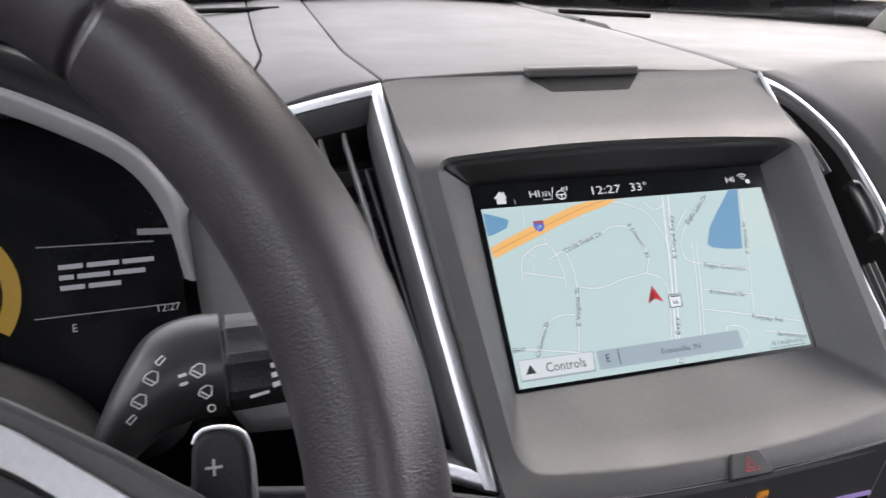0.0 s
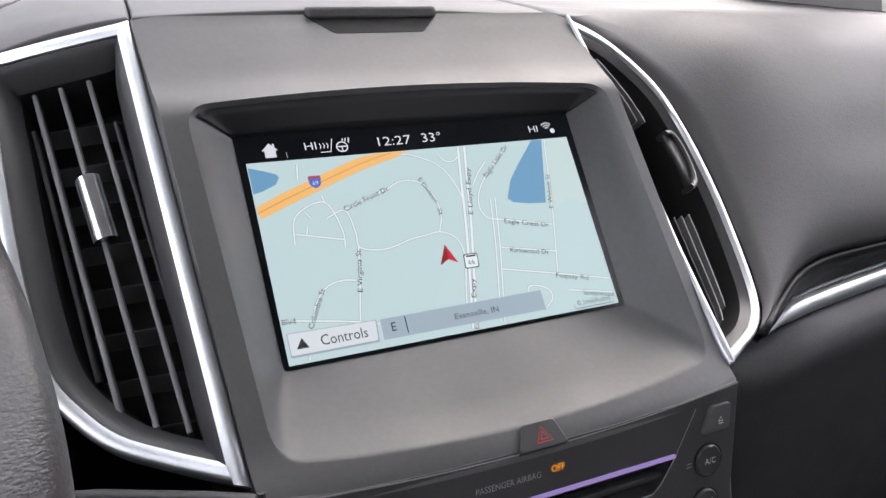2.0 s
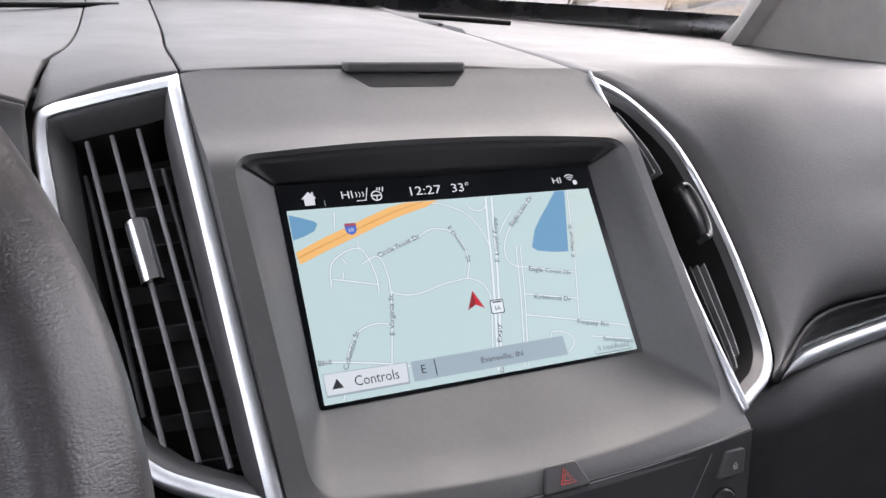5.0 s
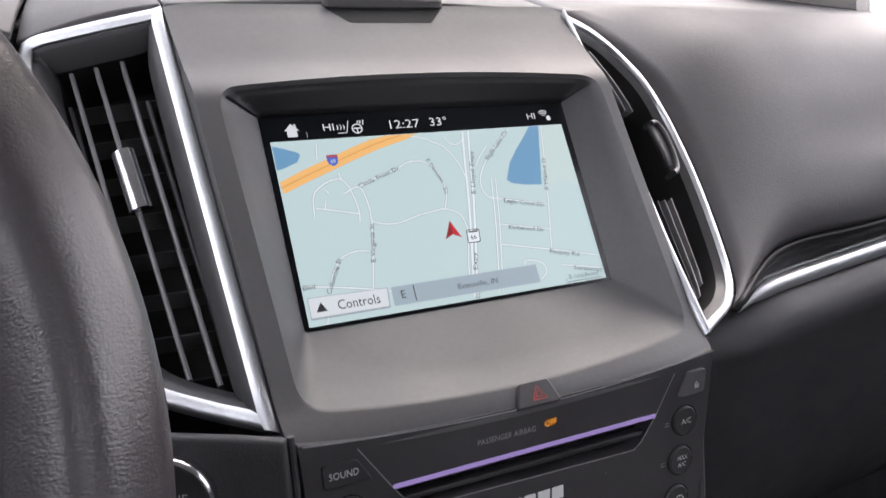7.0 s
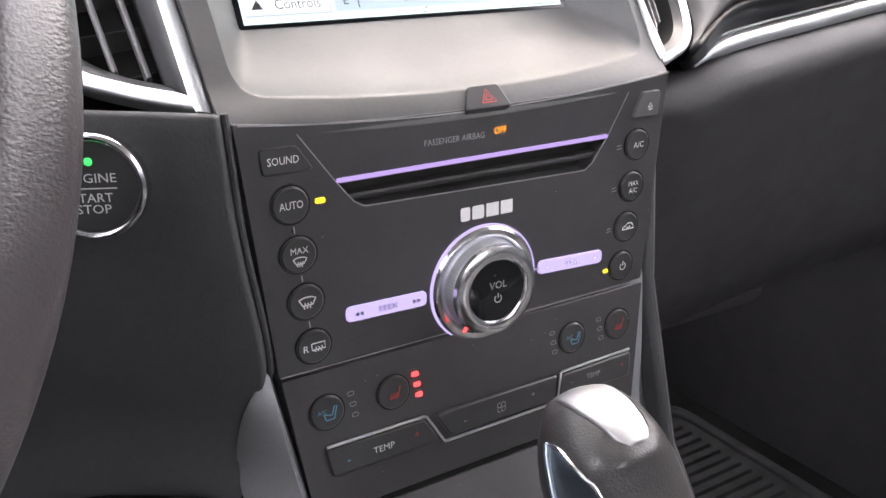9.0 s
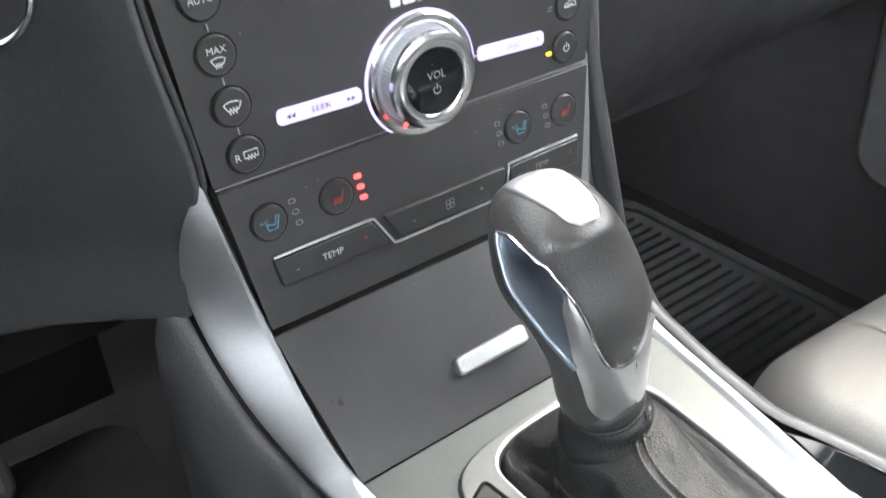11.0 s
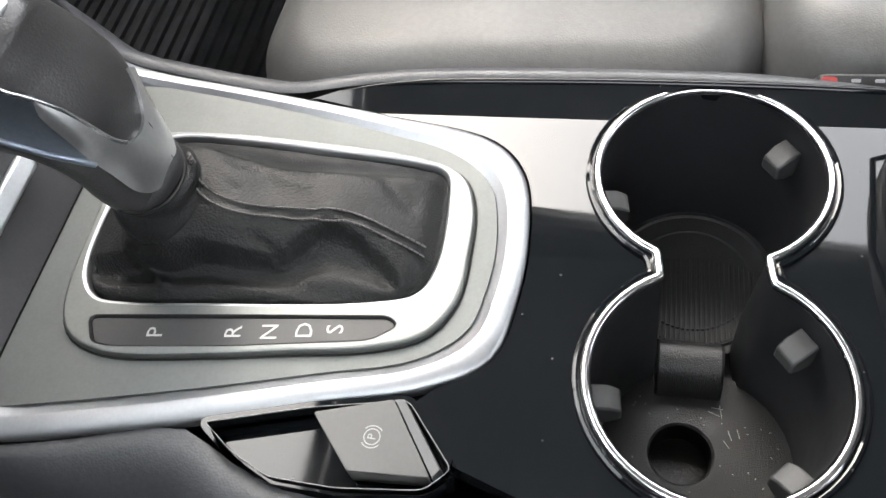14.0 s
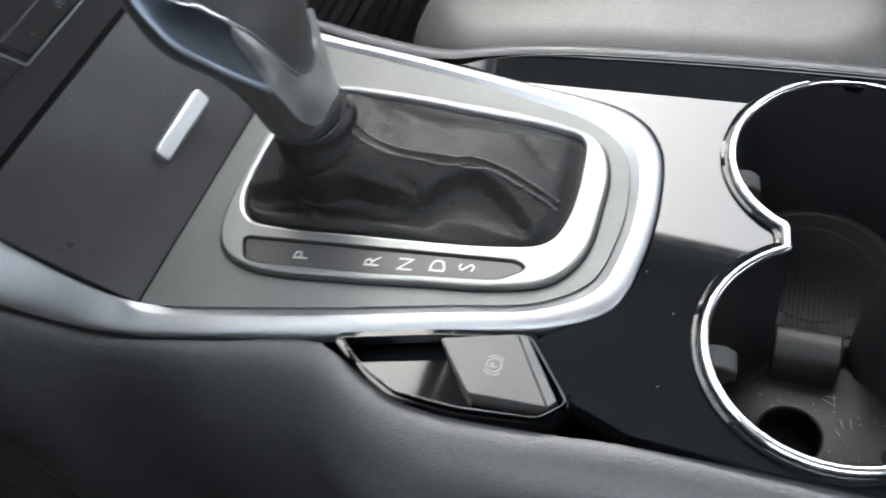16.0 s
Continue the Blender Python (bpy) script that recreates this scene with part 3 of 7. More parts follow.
def on_edge(p):
    """The point of the outer border that lies the same way from the middle."""
    z0, z1, cz = 0.8385, 1.0315, 0.925
    d = V((p.x, (p.y - cz)))
    a = 0.118 / abs(d.x) if abs(d.x) > 1e-9 else 9e9
    b = ((z1 - cz) if d.y > 0 else (cz - z0)) / abs(d.y) if abs(d.y) > 1e-9 else 9e9
    k = min(a, b)
    z = cz + d.y * k
    z += 0.0055 * (d.x * k / 0.118) ** 2 * max(0.0, (0.90 - z) / 0.0615)
    return V((d.x * k / 0.118 * (half_width(z) + (0.0019 if d.x < 0 else 0.0)), z))


rings = []


def bow(p):
    """The opening's upper and lower edges are slightly arched."""
    k = max(0.0, 1 - (p.x / 0.108) ** 2)
    t = (p.y - 0.8575) / 0.132
    return V((p.x, p.y - 0.0068 * k * max(0.0, 1 - t * 1.6) ** 2 + 0.0040 * k * max(0.0, t * 1.6 - 0.6) ** 2))


inner_fine = [bow(p) for p in inner_fine]
for k in np.linspace(1, 0, 13):
    ring = []
    for p in inner_fine:
        q = p.lerp(on_edge(p), float(k))
        ring.append(V((q.x, face_y(q.y), q.y)))
    rings.append(ring)
SCR_O, SCR_V = V((-0.087, 0.3845, 0.8786)), V((0, 0.0485, 0.093)).normalized()
SCR = frm(SCR_O, (1, 0, 0), SCR_V)
GLASS = [(-0.0025, -0.0018), (0.1775, -0.0018), (0.1785, 0.1085), (-0.0035, 0.1085)]
last = [SCR @ V((p.x, p.y, 0)) for p in quad_loop(GLASS, 0.003)]
lip = [a.lerp(b, 0.025) + V((0, 0.0006, -0.0004)) for a, b in zip(rings[-1], last)]
back = [p + V((0, 0.022, -0.002)) for p in rings[0]]
part("surround", loft([back] + rings + [lip] + [[a.lerp(b, t) for a, b in zip(lip, last)] for t in (0.33, 0.66, 1.0)]), BEZEL, unit, "deep charcoal frame with a sloping shelf", sharp=50)
# Black sheet over the recess's upper wall paints in the overhang's shade.
part("hood_shade", sheet([[lip[i].lerp(last[i], t) + V((0, -0.0007, -0.0004)) for i in range(68, 101)] for t in np.linspace(0.08, 1.0, 5)]), surface("hood_shade_black", (0.012, 0.012, 0.013), 0.45, spec=0.3, mottle=0.06), unit, "black sheet standing for the shade under the screen hood", thick=0.0003)
part("display_glass", prism(GLASS, SCR @ Matrix.Translation((0, 0, 0.0004)), 0.004), surface("display_black", (0.006, 0.007, 0.009), 0.12, mottle=0.05, spec=0.3), unit)

# the picture on the display, in millimetres from its lower left corner
mm = SCR @ Matrix.Diagonal((0.001, 0.001, 0.001, 1))
display = part("map_background", prism([(0, 0), (174, 0), (174, 93.7), (0, 94.0)], mm @ Matrix.Translation((0, 0, 0.75)), 0.3), glowing("map_pale_cyan", (0.58, 0.765, 0.75), 1.00), unit, "pale cyan navigation map")
ROAD_EDGE, ROAD = glowing("road_grey", (0.46, 0.57, 0.58), 0.86), glowing("road_white", (0.80, 0.90, 0.90), 1.10)
WATER, TANLAND = glowing("map_water", (0.16, 0.38, 0.58), 1.00), glowing("map_sand", (0.62, 0.78, 0.74), 1.00)
MAPTXT, ORANGE, ORANGE2 = glowing("map_letters", (0.05, 0.055, 0.065), 0.50), glowing("motorway_orange", (0.95, 0.55, 0.18), 1.05), glowing("motorway_edge", (0.82, 0.40, 0.10), 0.90)
HIVIS, ICON = glowing("map_arrow_red", (0.62, 0.015, 0.03), 1.00), glowing("status_white", (0.72, 0.76, 0.78), 1.05)


def at(x, y, deg=0.0, lift=1.2):
    """A frame on the display for writing, sizes in metres."""
    return SCR @ Matrix.Translation((x / 1000, y / 1000, lift / 1000)) @ Matrix.Rotation(radians(deg), 4, "Z")


clip_line = lambda pts: [(min(max(x, 0.3), 173.7), min(max(y, 0.3), 93.4)) for x, y in pts]
patch(clip_line([(148, 93.6), (174, 93.6), (174, 55), (162, 60), (150, 52), (157.7, 92)]), mm, "park", TANLAND, display, lift=0.86)
patch(clip_line([(0.2, 91.8), (5.6, 90.1), (12.4, 87.6), (13.6, 86.0), (11.4, 82.6), (5, 80.0), (0.2, 78.9)]), mm, "lake", WATER, display, "blue lake on the map", lift=0.9)
patch(clip_line([(151.3, 93.4), (157.7, 93.4), (148.9, 58.2), (139.1, 58.9), (130, 60.6), (127.4, 63.0), (132.0, 72.5), (138.5, 80), (144.6, 86.2)]), mm, "lake", WATER, display, "blue lake on the map", lift=0.9)
ROADS = {
    "wide": [[(111.2, 93.3), (107.6, 75), (104.3, 57.3), (99.5, 36.3), (91.1, 1.3)], [(107.6, 93.3), (104.2, 75), (101.2, 57.3), (97, 36.3), (89.2, 1.3)]],
    "town": [[(13.8, 52.9), (17.0, 66.1), (31.8, 71.6), (37.4, 56.3), (36.8, 48.5)], [(15.5, 57.8), (37.2, 52.6)], [(31.8, 71.6), (31.4, 75)], [(20.3, 57.2), (21.4, 60.6)], [(22, 67.4), (23.9, 64.6)],
             [(31.3, 63.7), (40.5, 66.6), (43.4, 54.2), (43.3, 48.3), (51, 45.6), (58.7, 45.7), (70.5, 48.6), (79, 49.6), (85.3, 50.2), (92.6, 46.6), (95.2, 39.7), (90.2, 16.8), (87.6, 3)]],
    "lanes": [[(40.5, 66.6), (52, 71.2), (64.2, 74.9), (70, 77.6), (74.1, 78.1), (80.9, 76.7), (86.7, 70.3), (88.5, 59.2), (85.3, 50.2)], [(43, 48.3), (40, 33), (35.6, 14.1)], [(38.2, 32.7), (32, 33.6), (24, 31.7), (17.4, 24.7), (14.6, 17.7)],
              [(0.5, 19.6), (5.3, 19.1), (34.9, 13.6), (44.5, 11)], [(23.1, 91.5), (21.7, 83.5)], [(8.9, 0.5), (10.1, 3.2)]],
    "east": [[(136.5, 92.4), (117.8, 75.5), (111.2, 65.5), (110.4, 58.5), (112.8, 54.3), (121.1, 52.2), (149, 46.2)], [(159.3, 93.2), (151.3, 53.1), (143.6, 21.2)], [(115.2, 38.2), (146.4, 31.8)], [(113.2, 27.1), (143, 20.4), (173, 13.2)],
             [(120.3, 64), (115.6, 39.5), (106.5, 1.3)], [(117.6, 64), (113.2, 39.5), (104.4, 1.3)], [(147, 11), (173, 5.8)]],
    "ramps": [[(70, 92.6), (80, 91.4), (86.3, 89), (93.6, 84.8), (99.6, 75.9), (102.5, 65.8)], [(95.3, 91), (97, 87.6), (99.6, 85.9), (103, 86), (106, 88)], [(120.3, 83.8), (114, 77.4), (110.1, 72)], [(123.2, 12.8), (125.2, 16.2), (133, 14.8), (136.2, 12), (136, 8.1), (131.9, 4.7)]],
}
for k, (name, lines) in enumerate(ROADS.items()):
    fine = [[(p.x, p.y) for p in spline(clip_line(l), max(3, 6 * len(l)))] for l in lines]
    w = 1.9 if name == "wide" else 1.35
    for line in fine:
        strokes([line], mm, w, "street_edge", ROAD_EDGE, display, lift=0.92 + 0.012 * k)
        strokes([line], mm, w - 0.6, "street", ROAD, display, lift=1.0 + 0.012 * k)
hwy = [(0.3, 69.6), (14, 74.9), (28.6, 80.1), (41, 84.6), (53.1, 88.7), (63, 91.4), (70.9, 93.2)]
patch([(max(x - 1.1, 0.3), min(y + 3.0, 93.5)) for x, y in hwy[:6]] + [(79.5, 93.5), (72.1, 90.3)] + [(max(x + 1.1, 0.3), y - 3.0) for x, y in hwy[5::-1]], mm, "motorway", ORANGE, display, lift=1.08)
strokes([[(x, y) for x, y in hwy]], mm, 0.5, "motorway", ORANGE2, display, lift=1.12)
patch(rounded([(26.6, 84.6), (32.8, 84.6), (32.4, 80.4), (29.7, 78.6), (27.0, 80.4)], 1.2, 3), mm, "route_shield", glowing("shield_blue", (0.08, 0.20, 0.72), 0.88), display, lift=1.16)
patch(rounded([(26.8, 85.0), (32.6, 85.0), (32.8, 83.4), (26.6, 83.4)], 0.4, 2), mm, "route_shield", glowing("shield_red", (0.55, 0.12, 0.2), 0.75), display, lift=1.2)
writing("69", 0.0030, at(29.7, 81.3, 0, 1.25), ICON, display)
patch(rounded([(94.1, 37.3), (101.9, 37.3), (101.2, 29.9), (93.4, 29.9)], 1.0, 3), mm, "route_sign", MAPTXT, display, lift=1.14)
patch(rounded([(94.6, 36.8), (101.4, 36.8), (100.7, 30.4), (93.9, 30.4)], 0.8, 3), mm, "route_sign", ROAD, display, lift=1.18)
writing("66", 0.0036, at(97.5, 32.8, 0, 1.25), MAPTXT, display)
strokes([[(95.4, 36.0), (100.6, 36.0)]], mm, 0.8, "route_sign", MAPTXT, display, lift=1.22)
for body, x, y, deg, width, size in (
    ("Circle Front Dr", 52.4, 70.9, 18.5, 25.6, 3.6), ("E Virginia St", 40.7, 36.7, 79, 20.2, 3.6), ("Columbia St", 17.2, 22.6, 61, 19.2, 3.6), ("Blvd", 3.6, 18.9, 0, 6.0, 3.4),
    ("E Lloyd Expy", 107.0, 69, 78, 25.2, 3.6), ("Expy", 94.8, 20.0, 78, 9.6, 3.6), ("Eagle Lake Dr", 126.6, 83.6, 42, 23.6, 3.6), ("E Walnut St", 152.8, 64, 79, 19, 3.4),
    ("Eagle Crest Dr", 134, 48.6, -11.7, 25.4, 3.6), ("Kirkwood Dr", 131, 33.9, -10.7, 22, 3.6), ("Fuquay Rd", 151, 17.4, -12.9, 18.8, 3.5), ("Sandalwood", 163.4, 6.4, -12, 18.2, 3.3),
    ("E Division", 84.9, 71.8, -66, 14.5, 3.4), ("St", 88.2, 60.2, -84, 3.6, 3.4), ("0.1mi(Auto)", 159.4, 3.4, 0, 20, 3.6), ("Exp", 91.4, 2.6, 78, 4.6, 3.2)):
    writing(body, size / 1000, at(x, y, deg), MAPTXT, display, "street_name", width=width / 1000)
strokes([[(147.4, 2.8), (147.4, 0.9), (170.8, 0.9), (170.8, 2.8)]], mm, 0.35, "scale_bar", MAPTXT, display, lift=1.2)
arrow = [(85.9, 43.4), (90.5, 33.7), (85.8, 36.0), (81.0, 33.6)]
patch(arrow, mm, "position_arrow", HIVIS, display, "red position arrow", lift=1.3)
patch([(85.9, 43.4), (85.8, 36.0), (81.0, 33.6)], mm, "position_arrow", glowing("map_arrow_dark", (0.30, 0.006, 0.012), 1.00), display, lift=1.34)
patch([(44.6, 13.0), (130.4, 13.4), (130.6, 3.4), (44.4, 3.4)], mm, "place_bar", glowing("bar_grey_blue", (0.38, 0.49, 0.54), 1.00), display, "grey-blue place bar", lift=1.36)
writing("Evansville, IN", 0.0040, at(93, 7.9, 0, 1.45), MAPTXT, display, width=0.0236)
writing("E", 0.0058, at(50.2, 8.4, 0, 1.45), MAPTXT, display)
strokes([[(56.6, 12.4), (56.6, 4.6)]], mm, 0.5, "place_bar", MAPTXT, display, lift=1.44)
patch(rounded([(1.4, 13.9), (43.0, 13.2), (42.2, 3.0), (1.4, 3.0)], 0.6, 2), mm, "controls_key", glowing("key_shade", (0.38, 0.46, 0.50), 0.90), display, lift=1.36)
patch(rounded([(1.8, 13.6), (42.4, 12.9), (41.6, 3.9), (1.8, 3.9)], 0.6, 2), mm, "controls_key", glowing("key_pale", (0.72, 0.79, 0.80), 1.05), display, "pale on-screen key", lift=1.4)
writing("Controls", 0.0068, at(26.6, 8.2, 0, 1.45), MAPTXT, display, width=0.0218)
patch([(4.6, 6.4), (10.2, 6.4), (7.6, 11.0)], mm, "controls_key", MAPTXT, display, lift=1.46)
# the status line
writing("12:27", 0.0068, at(73.6, 99.4, 0, 0.7), ICON, unit, "clock_digits", width=0.0176)
writing("33\u00b0", 0.0068, at(94.6, 99.6, 0, 0.7), ICON, unit, "temperature_digits", width=0.0105)
writing("HI", 0.0056, at(31.6, 100.0, 0, 0.7), ICON, unit, width=0.0058)
writing("HI", 0.0052, at(154.8, 99.6, 0, 0.7), ICON, unit, width=0.0055)
patch([(8.2, 99.4), (12.1, 103.2), (13.6, 101.8), (13.6, 102.8), (14.6, 102.8), (14.6, 100.8), (16.0, 99.4), (14.7, 99.4), (14.7, 96.0), (9.5, 96.0), (9.5, 99.4)], mm, "home_icon", ICON, unit, lift=0.7)
strokes([[(19.6, 95.2), (19.6, 98)]], mm, 0.3, "status_icon", ROAD_EDGE, unit, lift=0.7)
strokes([[(36.0, 96.6), (41.0, 96.6), (42.8, 103.2)], [(36.0, 98.4), (36.7, 99.7), (36.1, 101.2)], [(37.8, 98.4), (38.5, 99.7), (37.9, 101.2)], [(39.6, 98.4), (40.3, 99.7), (39.7, 101.2)]], mm, 0.5, "seat_icon", ICON, unit, lift=0.7)
ring = [(47.0 + 2.7 * math.cos(a), 98.6 + 2.5 * math.sin(a)) for a in np.linspace(0, 2 * math.pi, 21)]
strokes([ring, [(44.4, 98.8), (49.6, 98.8)], [(47, 98.8), (47, 96.2)], [(49, 101.2), (49.6, 103)], [(50.6, 100.6), (51.2, 103.2)], [(47.8, 101.6), (48.2, 103)]], mm, 0.65, "wheel_icon", ICON, unit, lift=0.7)
arcs = [[(163.4 + r * math.cos(a), 98.4 + r * math.sin(a)) for a in np.linspace(radians(48), radians(132), 9)] for r in (1.6, 3.0, 4.4)]
strokes(arcs, mm, 0.6, "wifi_icon", ICON, unit, lift=0.7)
patch([(166.4 + 1.5 * math.cos(a), 98.0 + 1.5 * math.sin(a)) for a in np.linspace(0, 2 * math.pi, 13)[:-1]], mm, "wifi_icon", ICON, unit, lift=0.7)

# the sensor slot in the top edge
slot = thing("sensor_slot", (0, 0.475, 1.02), "dark slotted opening under a raised lip of the dashboard", "sensor cover")
FTOP = frm((0, 0.4730, 1.0270), (1, 0, 0), (0, 0.70, 0.71))
part("opening", prism(rounded([(-0.0395, 0.006), (-0.026, -0.0085), (0.024, -0.0085), (0.0375, 0.006)], 0.002, 4), FTOP @ Matrix.Translation((0, 0, 0.0006)), 0.004), VOID, slot)
part("ramp", prism(rounded([(-0.0262, -0.0085), (-0.0215, -0.0185), (0.030, -0.0185), (0.037, 0.003), (0.0245, -0.0085)], 0.0015, 4), FTOP @ Matrix.Translation((0, 0, 0.0003)), 0.003), BEZEL, slot, "shallow ramp below the slot", bevel=0.0006)
part("lip", prism(rounded([(-0.0388, -0.0035), (0.0372, -0.0035), (0.0335, 0.0130), (-0.0345, 0.0130)], 0.006, 6), frm((0, 0.4764, 1.0354), (1, 0, 0), (0, 1, 0.12)), 0.0058), PAD, slot, bevel=0.0014)
part("lip_gap", prism(rounded([(-0.0396, 0.0030), (0.0380, 0.0030), (0.0342, 0.0139), (-0.0353, 0.0139)], 0.0045, 6), frm((0, 0.4773, 1.0330), (1, 0, 0), (0, 1, 0.14)), 0.002), VOID, slot, "dark gap round the lip")

# ---- air vents ----
def local(points, o, ex, ey):
    m = frm(o, ex, ey)
    inv = m.inverted()
    return m, [(inv @ V(p)) for p in points]


VENT_DARK = surface("dark_vent_plastic", (0.0525, 0.0525, 0.0539), 0.40, mottle=0.08, grain=(0.0006, 0.08))


def air_vent(outline, o, ex, ey, label, slats, tab, lean, chrome_w=0.0082, funnel=0.010, deep=0.013):
    """outline: 3D points round the chrome frame, counter-clockwise as seen from the cabin."""
    vent = thing("air_vent", o, label, "air vent", "dashboard air vents")
    m, loc = local(outline, o, ex, ey)
    loop = [V((p.x, p.y)) for p in loc]
    hgt = [p.z for p in loc]
    n = len(loop)
    at_depth = lambda lp, d: [m @ V((p.x, p.y, hgt[i] - d)) for i, p in enumerate(lp)]
    L = [inset(loop, d) for d in (0.0, 0.0008, chrome_w * 0.35, chrome_w * 0.75, chrome_w)]
    part("frame", loft([at_depth(loop, 0.006), at_depth(L[0], 0.0), at_depth(L[1], -0.0017), at_depth(L[2], -0.0022), at_depth(L[3], -0.0020), at_depth(L[4], -0.0012), at_depth(L[4], 0.004)]), SATIN, vent, "bright chrome frame", sharp=60)
    def eased(lp, times):
        """Rounds the corners of a loop."""
        for _ in range(times):
            lp = [(lp[i - 1] + lp[i] * 2 + lp[(i + 1) % n]) / 4 for i in range(n)]
        return lp

    I0, I1 = inset(loop, chrome_w - 0.0004), eased(inset(loop, chrome_w + funnel), 5 if funnel > 0.008 else 0)
    part("bezel", loft([at_depth(I0, 0.0006), at_depth(eased(inset(loop, chrome_w + funnel * 0.4), 2 if funnel > 0.008 else 0), 0.002), at_depth(I1, deep)]), VENT_DARK, vent, sharp=60)
    part("cavity", loft([at_depth(I1, deep - 0.0003), at_depth(eased(inset(loop, chrome_w + funnel + 0.002), 5 if funnel > 0.008 else 0), deep + 0.03)], cap1=True), VOID, vent)
    # slats between the upper and the lower end of the mouth
    ys = [p.y for p in I1]
    y1, y0 = max(ys), min(ys)

    def span(y):
        """The mouth's left and right ends and depth at one height."""
        hits = []
        for i in range(n):
            a, b = I1[i - 1], I1[i]
            if (a.y - y) * (b.y - y) < 0:
                k = (y - a.y) / (b.y - a.y)
                hits.append((a.x + (b.x - a.x) * k, hgt[i]))
        hits.sort()
        return (hits[0], hits[-1]) if len(hits) > 1 else None

    for slat in slats:
        if len(slat) == 3:
            a, b, grey = V(slat[0]), V(slat[1]), slat[2]
            path = [a.lerp(b, k / 10) for k in range(11)]
            part("slat", sweep(path, rrect(0.0024, 0.012, 0.0009, 3), m.to_3x3() @ V((lean, 0, 1))), SLAT if grey else DARK, vent)
            continue
        f, top, low, grey = slat
        path = []
        for k in range(15):
            y = y1 + (y0 - y1) * (top + (low - top) * k / 14)
            s = span(y)
            if s:
                (xa, za), (xb, zb) = s
                path.append(m @ V((xa + (xb - xa) * f, y, za + (zb - za) * f - deep - 0.006)))
        if len(path) > 2:
            part("slat", sweep(path, rrect(0.0010, 0.013, 0.0004, 2), m.to_3x3() @ V((lean, 0, 1))), SLAT if grey else DARK, vent)
    for k in range(1, 9 if len(tab) == 5 else 1):
        y = y1 + (y0 - y1) * k / 9.0
        s = span(y)
        if s:
            (xa, za), (xb, zb) = s
            path = [m @ V((xa, y, za - deep - 0.021)), m @ V((xb, y, zb - deep - 0.021))]
            part("vane", sweep(path, rrect(0.0012, 0.010, 0.0004, 1), m.to_3x3() @ V((0, 0.5, 1))), BEZEL, vent)
    if tab:
        if len(tab) == 5:
            a, b, width, material, word = tab
            path = [V(a).lerp(V(b), k / 8) for k in range(9)]
        else:
            f, ty, length, width, material, word = tab
            path = []
        for k in range(9 if len(tab) > 5 else 0):
            y = y1 + (y0 - y1) * (ty + length * k / 8)
            (xa, za), (xb, zb) = span(y)
            path.append(m @ V((xa + (xb - xa) * f, y, za + (zb - za) * f - deep + 0.0035)))
        if len(tab) == 5:
            part("tab", sweep(path, rrect(width, 0.009, width * 0.46, 6), m.to_3x3() @ V((0, 0, 1))), material, vent, word, bevel=0.0008)
        else:
            # a bowed handle over a ribbed plate
            out, away = m.to_3x3() @ V((0, 0, 1)), m.to_3x3() @ V((1, 0.1, 0))
            pa, pb = path[0] + out * 0.002, path[-1] + out * 0.002
            bow = [pa.lerp(pb, 0.5 - 0.5 * math.cos(q)) + away * 0.0125 * math.sin(q) ** 0.55 for q in np.linspace(0, math.pi, 31)]
            tb = part("tab", sweep(bow, rrect(0.0034, 0.0085, 0.0015, 4), out), material, vent, word)
            bm = bmesh.new()
            bm.faces.new([bm.verts.new(p - out * 0.0015) for p in bow])
            part("plate", bm, DARK, tb, thick=0.003)
            for k in range(1, 6):
                w = 0.0125 * k / 6
                q0 = math.asin(min((w / 0.0125) ** (1 / 0.55), 1)) + 0.12
                ends = [pa.lerp(pb, 0.5 - 0.5 * math.cos(q)) + away * w for q in (q0, math.pi - q0)]
                part("rib", sweep(ends, rrect(0.0008, 0.002, 0.0003, 1), out), BUTTON, tb)
    return vent


VENT_L = [(-0.1235, 0.4765, 1.0290), (-0.155, 0.488, 1.0225), (-0.1800, 0.4968, 1.0167), (-0.1882, 0.4985, 1.0128), (-0.1915, 0.4950, 1.0045), (-0.1910, 0.470, 0.970), (-0.1885, 0.4300, 0.9150), (-0.1830, 0.4040, 0.8830), (-0.1740, 0.3915, 0.8710),
          (-0.1620, 0.3775, 0.8615), (-0.1440, 0.3630, 0.8555), (-0.1170, 0.3390, 0.8505)]
corner = lambda a, b: [V(a).lerp(V(b), t) for t in np.linspace(0, 1, 24)]
left_loop = spline(VENT_L[:3], 14)[:-1] + spline(VENT_L[2:], 56)[:-1] + corner(VENT_L[-1], VENT_L[0])[:-1]
air_vent(left_loop, (-0.152, 0.425, 0.935), (1, -0.42, 0.0), (0.0, 0.62, 0.78), "tall air vent with a bright chrome frame and dark upright slats",
         [((-0.1675, 0.5058, 1.0018), (-0.1537, 0.3998, 0.8633), True), ((-0.1559, 0.5016, 1.0046), (-0.1416, 0.3912, 0.8601), True), ((-0.1436, 0.4977, 1.0082), (-0.1300, 0.3834, 0.8578), True), ((-0.1693, 0.4935, 0.9777), (-0.1596, 0.4157, 0.8755), False), ((-0.1345, 0.4768, 0.9801), (-0.1241, 0.3905, 0.8665), False)], ((-0.1516, 0.4580, 0.9592), (-0.1484, 0.4388, 0.9330), 0.0112, CHROME, "chrome slider"), 0.15, 0.0068, 0.0086)
right_in = [(0.1210, 0.4745, 1.0270), (0.1200, 0.420, 0.960), (0.1180, 0.375, 0.900), (0.1178, 0.3380, 0.8525)]
